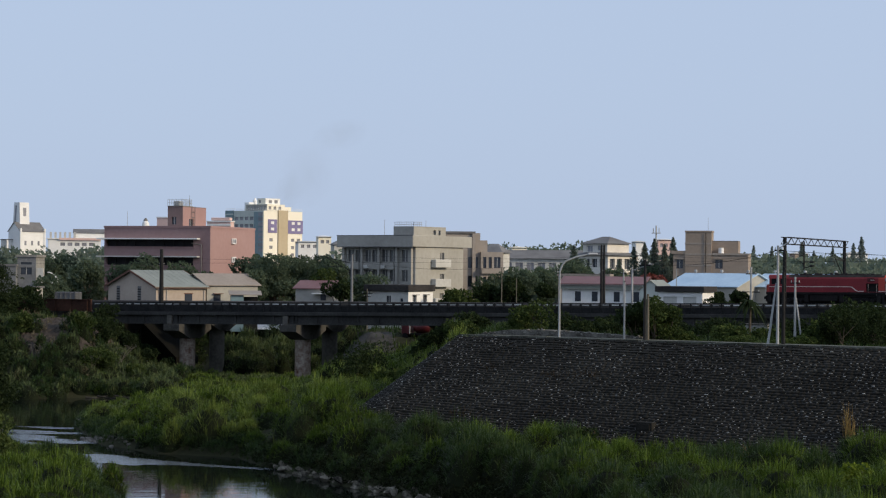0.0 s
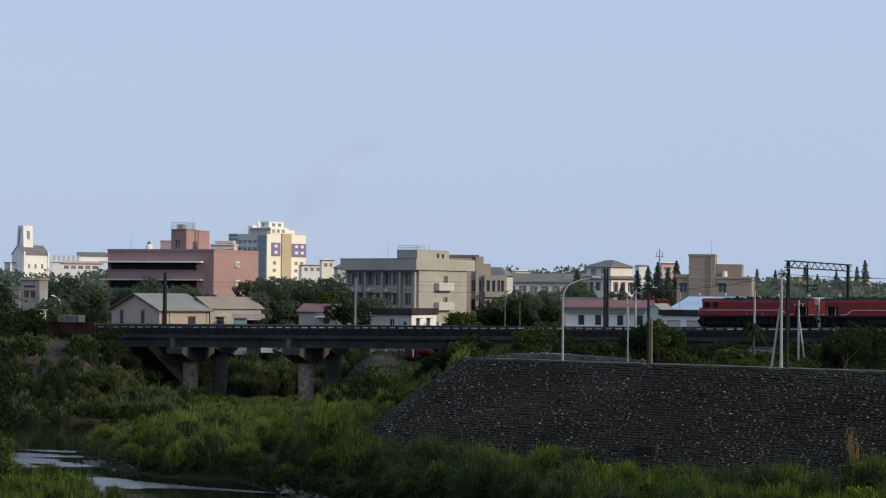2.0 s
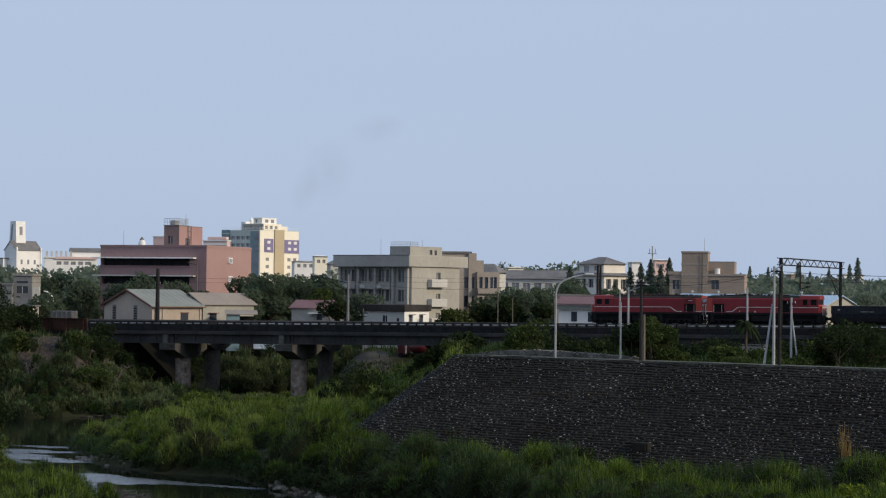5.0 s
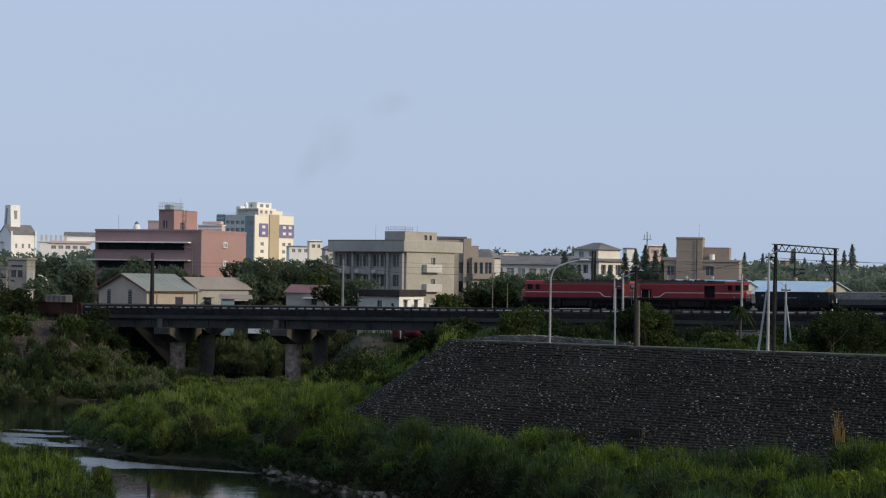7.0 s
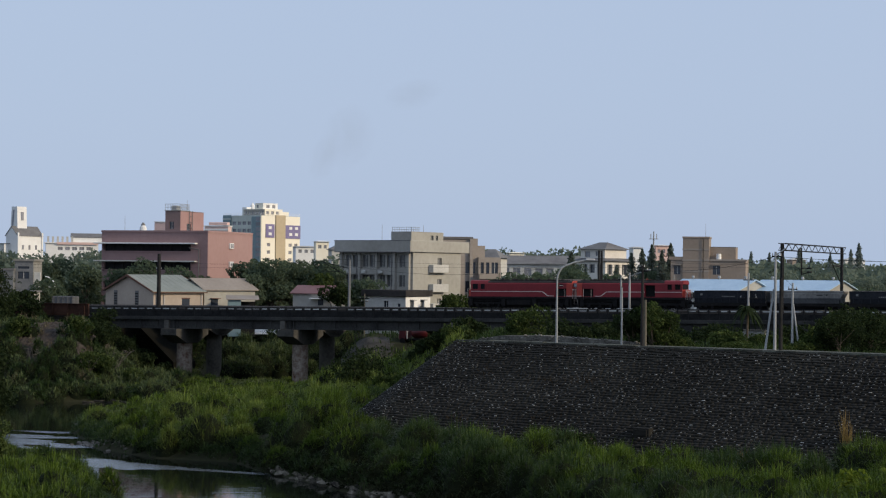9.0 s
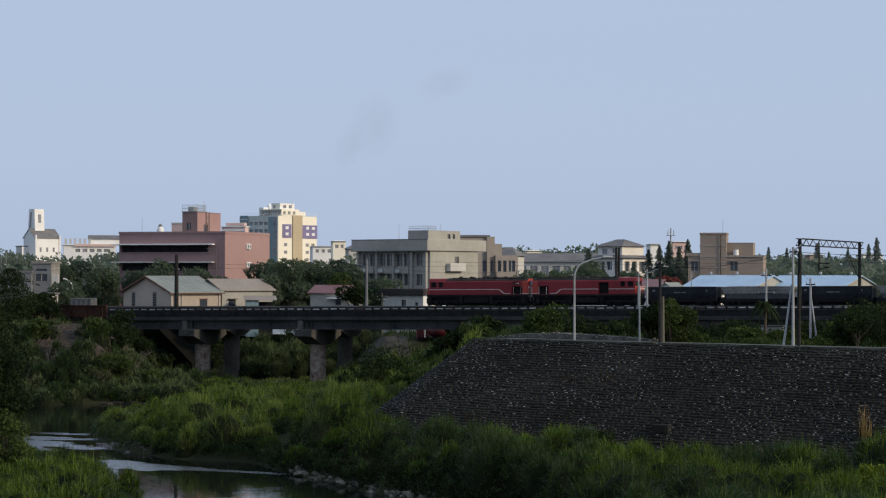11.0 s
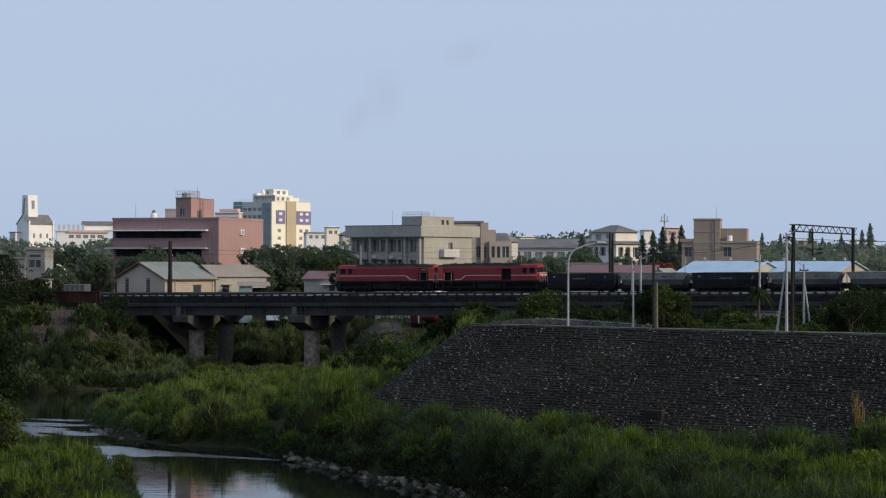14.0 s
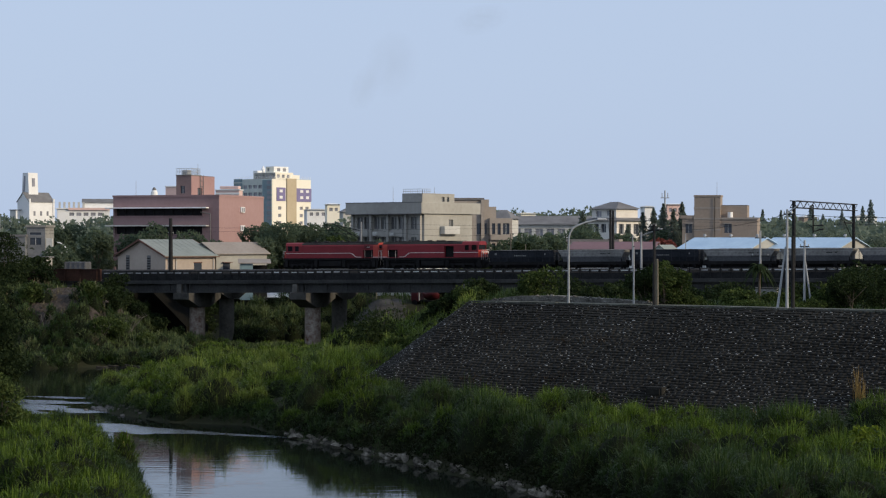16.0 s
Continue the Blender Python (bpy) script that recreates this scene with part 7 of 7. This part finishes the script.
# bushes behind the levee and round the bridge
BUSHES = [
    (11.2, 231, 3.6, 5.5, "leaf"), (15.5, 222, 2.6, 5, "leaf_dark"), (20, 226, 1.6, 6.5, "leaf_dark"), (24, 232, 1.4, 6, "leaf_dark"), (3.2, 236, 3.0, 4.5, "leaf"),
    (27, 214, 1.3, 6, "leaf_dark"), (31, 220, 1.6, 7, "leaf_dark"), (36, 213, 0.8, 4, "leaf"), (40, 224, 1.5, 7, "leaf_dark"), (30, 200, 1.7, 5, "leaf"), (40.5, 284, 5.4, 5.2, "leaf_dark"), (42.5, 286, 4.4, 4, "leaf_dark"),
    (44, 213, 4.3, 6, "leaf_dark"), (47.5, 219, 4.4, 6, "leaf_dark"), (41, 205, 2.4, 5, "leaf"), (36.5, 190, 1.8, 4, "leaf"), (38.4, 188, 4.2, 5.5, "leaf_dark"), (42, 191, 4.0, 6, "leaf_dark"), (46.5, 200, 3.4, 5, "leaf_dark"), (33.2, 181, 1.6, 3, "leaf"),
    (19.7, 178, 5.3, 4.4, "leaf"), (18.1, 178.8, 4.8, 3.4, "leaf_dark"), (21.0, 178.6, 4.6, 3.4, "leaf"), (19.4, 179.6, 5.2, 4.0, "leaf_dark"), (11.0, 149, 2.9, 3.4, "leaf_dark"), (27.4, 127, 2.6, 3.0, "lime"), (29.6, 124.5, 2.8, 3.2, "lime"),
    (-42, 304, 6.0, 6.5, "leaf_dark"), (-41.2, 299.5, 2.6, 5, "leaf_dark"), (-39, 303, 2.6, 5, "leaf_dark"), (-36.5, 306, 6.0, 6, "leaf_dark"), (22.5, 181, 1.8, 3.0, "leaf"), (27.5, 180, 1.3, 4, "leaf"), (31.0, 177, 1.1, 3.5, "leaf"),
    (-8.5, 232, 5.0, 7.0, "leaf_dark"), (1.6, 240, 3.6, 4.0, "leaf_dark"), (0.5, 236, 4.0, 3.4, "leaf_dark"), (-1.2, 238, 4.2, 2.6, "leaf_dark"), (-5, 225, 3.0, 4.5, "leaf"), (4.6, 246, 2.6, 4.5, "leaf_dark"),
    (-17.5, 303, 3.6, 5, "leaf"), (-39.8, 284, 4.2, 4.2, "leaf_dark"), (-47.2, 268, 3.6, 3.6, "leaf"), (-45.4, 271, 4.2, 4.0, "leaf_dark"), (-54.6, 266, 3.4, 3.6, "leaf"), (-37.8, 284.6, 2.8, 3.2, "leaf_dark"),
    (-57.6, 288, 5.0, 5.0, "leaf_dark"), (-61.5, 287, 4.6, 5.0, "leaf_dark"), (-44, 262, 2.6, 6, "leaf"), (-58.5, 266, 2.6, 5, "leaf_dark"), (-40, 266, 2.8, 5, "leaf"), (-58, 255, 3.2, 6, "leaf"), 
    (-44.5, 283, 4.4, 5, "leaf_dark"), (-41.8, 287, 3.4, 4.5, "leaf_dark"), (-47, 285, 4.6, 4, "leaf_dark"), (-62, 268, 3.6, 6, "leaf"), (-56, 276, 2.4, 4, "leaf_dark"), (-60, 274, 3.2, 5, "leaf_dark"), (-64, 262, 4.2, 6, "leaf_dark"),
    (-32.4, 146, 5.4, 4, "leaf"), (-35.2, 152, 7.4, 5.5, "leaf_dark"), (-36.2, 158, 6.0, 6, "leaf_dark"),
]
for i, (x, y, h, w, mat) in enumerate(BUSHES):
    near = y < 200
    tree(x, y, h, w, M[mat], "dark dense bush on the bank" if mat == "leaf_dark" else "green leafy bush by the river", 100 + i, None, 0.2, int(1200 + 620 * w) if near else int(900 + 400 * w), 0.12 if near else 0.165, "bush")

# trees among the houses
TREES = [
    (-29.8, 331, 9.6, 7.0, "leaf_dark"), (-26.2, 334, 8.6, 6.5, "leaf"), (-14.1, 308, 11.2, 6.8, "leaf_dark"), (17.5, 318, 7.6, 5, "leaf_dark"), (12.5, 320, 8.6, 6, "leaf_dark"), (-17.5, 322, 10.4, 7, "leaf"), (-11, 326, 8.8, 8, "leaf"),
    (2.8, 313, 6.4, 5, "leaf"), (5, 318, 6.4, 7, "leaf"), (9, 322, 7.2, 7, "leaf_dark"), (-49, 341, 12, 9, "leaf"), (-44, 343, 10.6, 8, "leaf"), (-53.5, 345, 10, 8, "leaf_dark"), (-39, 345, 9, 6, "leaf_dark"),
    (-27, 336, 12.2, 9, "leaf"), (-22, 340, 11.6, 9, "leaf_dark"), (-17, 337, 11.6, 8, "leaf"), (-31, 343, 12, 8, "leaf_dark"), (-24.5, 346, 12, 8, "leaf"), (-19.5, 348, 12.4, 8, "leaf_dark"),
    (-63.5, 292, 5.0, 5, "leaf_dark"), (-62, 303, 6.0, 6, "leaf_dark"), (-63, 330, 8, 7, "leaf"), (-61, 352, 11, 8, "leaf_dark"), (-67, 362, 12, 9, "leaf_dark"), (-74, 350, 10, 9, "leaf"),
    (14, 345, 10, 10, "leaf"), (19, 352, 10, 9, "leaf_dark"), (11, 352, 9, 8, "leaf"), (24, 356, 11, 9, "leaf"), (31, 350, 10, 8, "leaf_dark"), (28, 390, 12, 9, "leaf"),
    (33.0, 440, 10.5, 7, "leaf_dark"), (37.5, 436, 9.5, 6, "leaf_dark"), (41, 440, 10, 5, "leaf_dark"), (48, 440, 12, 6, "leaf_dark"), (27.5, 452, 7.0, 7, "leaf"),
    (44, 310, 6.6, 4.0, "leaf_dark"), (47, 309, 6.8, 4.0, "leaf_dark"), (40.5, 311, 6.2, 3.5, "leaf_dark"), (50.5, 280, 4.5, 6, "leaf_dark"), (60, 285, 4.5, 7, "leaf_dark"),
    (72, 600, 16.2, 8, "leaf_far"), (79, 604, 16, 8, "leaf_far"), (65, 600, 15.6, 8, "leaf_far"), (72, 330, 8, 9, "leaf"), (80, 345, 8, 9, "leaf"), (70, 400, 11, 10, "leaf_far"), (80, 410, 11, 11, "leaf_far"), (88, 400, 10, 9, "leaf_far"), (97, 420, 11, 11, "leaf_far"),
]
for i, (x, y, h, w, mat) in enumerate(TREES):
    # town and far trees take leaves paled in place of haze
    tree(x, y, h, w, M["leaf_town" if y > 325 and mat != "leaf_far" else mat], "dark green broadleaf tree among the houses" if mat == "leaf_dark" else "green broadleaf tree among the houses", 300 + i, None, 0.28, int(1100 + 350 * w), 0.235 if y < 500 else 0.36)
conifer(-62.8, 286, 9.6, 16.0, M["leaf_dark"], "dark spreading cedar with layered drooping branches", 520, None, 7, 0.3, 0.25, 7500, 0.36)
tree(-35.3, 150, 14.6, 8.6, M["leaf_dark"], "tall leafy tree hung with creepers on the near bank", 521, None, 0.22, 14000, 0.13, low=0.12)
tree(44.2, 400, 9.2, 6, M["leaf_red"], "reddish-leaved tree before the houses", 399, None, 0.28, 1500, 0.28)
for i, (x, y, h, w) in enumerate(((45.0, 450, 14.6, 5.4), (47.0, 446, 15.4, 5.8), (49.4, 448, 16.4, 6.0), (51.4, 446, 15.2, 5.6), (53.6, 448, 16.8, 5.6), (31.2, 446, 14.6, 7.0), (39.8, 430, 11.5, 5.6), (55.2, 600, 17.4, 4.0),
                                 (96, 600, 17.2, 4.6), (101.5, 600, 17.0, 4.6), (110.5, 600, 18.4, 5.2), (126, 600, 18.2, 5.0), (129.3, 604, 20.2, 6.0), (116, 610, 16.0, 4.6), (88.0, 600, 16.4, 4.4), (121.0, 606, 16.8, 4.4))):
    # needles are paled for haze, most of all beyond y = 500
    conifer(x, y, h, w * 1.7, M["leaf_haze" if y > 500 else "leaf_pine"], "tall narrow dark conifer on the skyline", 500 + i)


def woods():
    """Far woods that close the view between the houses: one mesh of leaf clumps."""
    r = np.random.RandomState(77)
    lobes, radii = [], []
    for x0, x1, y, top, k in ((-230, -60, 1000, 25, 60), (-110, 20, 560, 18.5, 60), (-30, 60, 620, 21, 60), (20, 200, 700, 22.5, 110), (60, 130, 480, 18.0, 60), (-120, -60, 470, 16.5, 40), (-90, -40, 410, 17.0, 34), (-34, -6, 400, 17.0, 26), (0, 60, 800, 27, 40), (100, 225, 950, 24, 60), (-185, -112, 780, 24.0, 46), (-24, 14, 470, 17.0, 26), (62, 120, 560, 20.5, 40), (8, 44, 505, 16.2, 26)):
        x = np.linspace(x0, x1, k) + r.uniform(-2, 2, k)
        yy = y + r.uniform(-18, 18, k)
        t = top + 2.0 * fbm(x, yy, 12, 8) + r.uniform(-1.6, 1.2, k)
        for j in range(3):
            rad = r.uniform(2.6, 4.6, k)
            lobes += list(zip(x + r.uniform(-3, 3, k), yy, 8 + (t - 8 - rad * 0.8) * (j + 1) / 3))
            radii += list(rad)
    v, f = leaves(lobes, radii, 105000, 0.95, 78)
    # the woods' pale leaf colour includes painted haze
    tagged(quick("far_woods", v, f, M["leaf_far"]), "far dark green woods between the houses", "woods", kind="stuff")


woods()

# dry stalks of last year's reeds
for x, y, h, k in ((31.0, 148.8, 4.6, 14), (12.6, 158, 1.8, 10), (-24.0, 148, 1.6, 14), (23.2, 149, 1.7, 8), (-35, 158, 1.8, 12)):
    r = np.random.RandomState(int(y))
    fx, fy = x + r.normal(0, 0.19, k * 4), y + r.normal(0, 0.19, k * 4)
    tagged(blades("dry_reeds", fx, fy, land(fx, fy), h * r.uniform(0.5, 1.05, k * 4), r.uniform(0.05, 0.1, k * 4), r.uniform(0.02, 0.2, k * 4), M["dry"], int(x) + 60), "dry orange-brown reed stalks in the grass", "reeds", kind="stuff")

# thin dry weeds rooted between the levee's stones
r = np.random.RandomState(91)
for a0, out0, k in ((13.5, 5.4, 70), (17.5, 5.2, 90), (6.5, 4.6, 60), (16, 10.5, 40), (8, 11, 60)):
    a, out = a0 + r.normal(0, 0.9, k), out0 + r.normal(0, 0.35, k)
    p = np.array([crest(i, j) for i, j in zip(a, out)])
    tagged(blades("levee_weeds", p[:, 0], p[:, 1], p[:, 2] - 0.05, r.uniform(0.15, 0.42, k), r.uniform(0.03, 0.06, k), r.uniform(0.3, 1.0, k), M["levee_weed"], int(a0) + 5), "thin dry brown weeds between the levee stones", "weeds", kind="stuff")


def rocks():
    """Riprap along the waterline: broken blocks of concrete and stone."""
    r = random.Random(9)
    shapes = []
    for k in range(6):
        bm = bmesh.new()
        bmesh.ops.create_icosphere(bm, subdivisions=1, radius=1)
        for v in bm.verts:
            v.co = Vector((v.co.x * 1.4, v.co.y * 0.8, v.co.z * 0.75)) * r.uniform(0.75, 1.15)
            v.co.z = max(-0.35, min(0.45, v.co.z))
        me = bpy.data.meshes.new("bank_rock")
        bm.to_mesh(me)
        bm.free()
        me.materials.append(M["rock"])
        shapes.append(me)
    line = [(7.5, 123), (6, 127), (4.2, 132.6), (0.6, 139), (-3.5, 147.7), (-7.1, 153.5), (-10.1, 160), (-13.6, 166.2)]
    for (ax, ay), (bx, by) in zip(line, line[1:]):
        d = math.hypot(bx - ax, by - ay)
        for i in range(int(d * 1.9)):
            f = r.random()
            off = abs(r.gauss(0, 0.18 if i % 4 else 0.5)) - 0.1
            x, y = ax + (bx - ax) * f + off, ay + (by - ay) * f + off * 0.6
            s = r.uniform(0.24, 0.44) * (1.4 if r.random() < 0.2 else 1)
            ob = new("bank_rock", r.choice(shapes))
            ob.matrix_basis = Matrix.Translation((x, y, max(0.0, float(land(x, y))) + s * 0.12)) @ pose(0, 0, 0, r.uniform(-35, 20), r.uniform(5, 50), r.uniform(-40, 40)) @ Matrix.Scale(s, 4)
            tagged(ob, "broken pale grey rock at the waterline", "rock", "riprap rocks")


rocks()

# pale concrete culvert head below the line
ob = empty("culvert_head", pose(36.6, 226, 8.9, 0, 0, TURN), "pale concrete culvert head among the bushes", "culvert")
part("wall", cube(-1.3, 1.3, -0.3, 0.3, 0, 1.75, 0.04), M["concrete"], ob)
# near-black plate on the wall, imitating a shaded opening
part("opening", cube(-0.5, 0.5, -0.33, -0.29, 0.1, 1.1), M["dark"], ob)
part("cap", cube(-1.4, 1.4, -0.4, 0.4, 1.75, 1.9, 0.03), M["old_concrete"], ob)

# small palm behind the levee
palm = empty("palm", pose(33.2, 210, float(land(33.2, 210))), "small dark palm behind the levee", "palm")
part("trunk", tube(bmesh.new(), (0, 0, -0.2), (0.1, 0, 4.2), 0.16, 0.11, 8), M["bark"], palm)
r = random.Random(17)
for k in range(26):
    a, up = k * 2.4, r.uniform(-0.3, 0.95)
    bm = bmesh.new()
    for i in range(7):
        f0, f1 = i / 7, (i + 1) / 7
        p = [Vector((math.cos(a) * 1.8 * f * (1.1 - 0.4 * up), math.sin(a) * 1.8 * f * (1.1 - 0.4 * up), 4.2 + up * 1.9 * f - 2.2 * f * f)) for f in (f0, f1)]
        for s in (-1, 1):
            side = Vector((-math.sin(a) * 0.28 * s, math.cos(a) * 0.28 * s, -0.14))
            bm.faces.new([bm.verts.new(q) for q in (p[0], p[1], p[1] + side * (1.05 - f1) + (p[1] - p[0]) * 0.6, p[0] + side * (1.05 - f0) + (p[1] - p[0]) * 0.6)])
    part("frond", bm, M["leaf_dark"], palm)

# egret on the gravel bar
egret = empty("egret", pose(-32.8, 206.0, 0.15, 0, 0, 150), "small white egret standing on the gravel bar", "bird")
bm = bmesh.new()
bmesh.ops.create_uvsphere(bm, u_segments=10, v_segments=8, radius=0.2)
bmesh.ops.scale(bm, vec=(1.5, 0.7, 0.75), verts=bm.verts)
bmesh.ops.translate(bm, vec=(0, 0, 0.55), verts=bm.verts)
part("body", bm, M["feather"], egret, smooth=True)
part("neck", tube(tube(bmesh.new(), (0.24, 0, 0.6), (0.36, 0, 0.85), 0.06, 0.05, 6), (0.36, 0, 0.85), (0.4, 0, 1.0), 0.06, 0.05, 6), M["feather"], egret)
part("beak", tube(bmesh.new(), (0.42, 0, 0.98), (0.58, 0, 0.95), 0.025, 0.005, 5), M["dry"], egret)
for y in (-0.05, 0.05):
    part("leg", tube(bmesh.new(), (0, y, 0), (0, y, 0.45), 0.014, 0.014, 5), M["pole_dark"], egret)

# dead pale branches on the far bank
for i, (x, y, h, spread) in enumerate(((-42.6, 268.5, 3.6, 3.4), (-40.2, 262, 2.2, 3.0), (-51.5, 259.5, 2.4, 1.6), (-44.5, 260.5, 2.2, 1.4))):
    r = random.Random(70 + i)
    ob = empty("dead_shrub", pose(x, y, float(land(x, y))), "leafless grey shrub with thin bare branches", "shrub", "dead shrubs")
    for k in range(6):
        a = r.uniform(0, 6.28)
        bm, p = bmesh.new(), Vector((0, 0, -0.2))
        for j in range(5):
            q = p + Vector((math.cos(a) * spread * 0.16, math.sin(a) * spread * 0.16, h * (0.27 - 0.04 * j))) + Vector((r.uniform(-.2, .2), r.uniform(-.2, .2), 0))
            tube(bm, p, q, 0.045 - 0.007 * j, 0.04 - 0.007 * j, 5)
            if j > 1:
                tube(bm, q, q + Vector((r.uniform(-.7, .7), r.uniform(-.4, .4), r.uniform(-0.1, 0.5))), 0.03, 0.012, 4)
            p = q
        part("branch", bm, M["deadwood"], ob)

# driftwood stranded at the far shore
wood_pile = empty("driftwood", pose(-41.4, 252.7, 0.0), "tangle of dark driftwood branches at the waterline", "driftwood")
r = random.Random(23)
for k in range(9):
    a, q = r.uniform(-0.5, 0.5), Vector((r.uniform(-2.6, 2.6), r.uniform(-0.5, 0.6), r.uniform(0, 0.35)))
    d = Vector((math.cos(a), math.sin(a) * 0.4, r.uniform(-0.15, 0.3))) * r.uniform(0.6, 1.5)
    part("log", tube(bmesh.new(), q - d, q + d, r.uniform(0.07, 0.17), r.uniform(0.03, 0.08), 6), M["stained"] if k % 3 else M["bark"], wood_pile)


# thin smoke drifting off over the town: slow translucent puffs that thin out towards their rims
smoke_mat = bpy.data.materials.new("thin_smoke")
smoke_mat.use_nodes = True
n, l = smoke_mat.node_tree.nodes, smoke_mat.node_tree.links
clear, soot, veil = n.new("ShaderNodeBsdfTransparent"), n.new("ShaderNodeBsdfDiffuse"), n.new("ShaderNodeMixShader")
soot.inputs[0].default_value = (0.27, 0.23, 0.17, 1)
where, flat, ball, wisps, much, thin = (n.new("ShaderNode" + k) for k in ("TexCoord", "Mapping", "TexGradient", "TexNoise", "Math", "Math"))
flat.inputs["Scale"].default_value = (1, 0, 1)
ball.gradient_type = "SPHERICAL"
wisps.inputs["Scale"].default_value, wisps.inputs["Detail"].default_value = 2.2, 4
much.operation, thin.operation = "MULTIPLY", "MULTIPLY"
thin.inputs[1].default_value = 0.095
l.new(where.outputs["Object"], flat.inputs[0])
l.new(flat.outputs[0], ball.inputs[0])
l.new(where.outputs["Object"], wisps.inputs["Vector"])
l.new(ball.outputs["Fac"], much.inputs[0])
l.new(wisps.outputs[0], much.inputs[1])
l.new(much.outputs[0], thin.inputs[0])
l.new(thin.outputs[0], veil.inputs[0])
l.new(clear.outputs[0], veil.inputs[1])
l.new(soot.outputs[0], veil.inputs[2])
l.new(veil.outputs[0], n["Material Output"].inputs[0])


def puff(x, z, w, h, lean, vx, vz):
    bm = bmesh.new()
    bmesh.ops.create_icosphere(bm, subdivisions=4, radius=1.02)
    ob = tagged(part("smoke_puff", bm, smoke_mat, smooth=True), "faint grey puff of smoke drifting over the town", "smoke", "smoke puffs")
    ob.scale = (w / 2, w / 4, h / 2)
    DRIFTING.append((ob, [(t, pose(x + vx * t, 600, z + vz * t, 0, lean, 0)) for t in (0, 4, 8, 12, 16)]))


puff(-38.5, 44.5, 17, 21, 15, 1.45, 1.5)
puff(-28.6, 57.0, 19, 9.5, -15, 2.5, 1.55)
puff(-44.5, 39.0, 9, 15, 20, 1.3, 1.4)

stones()

motions()
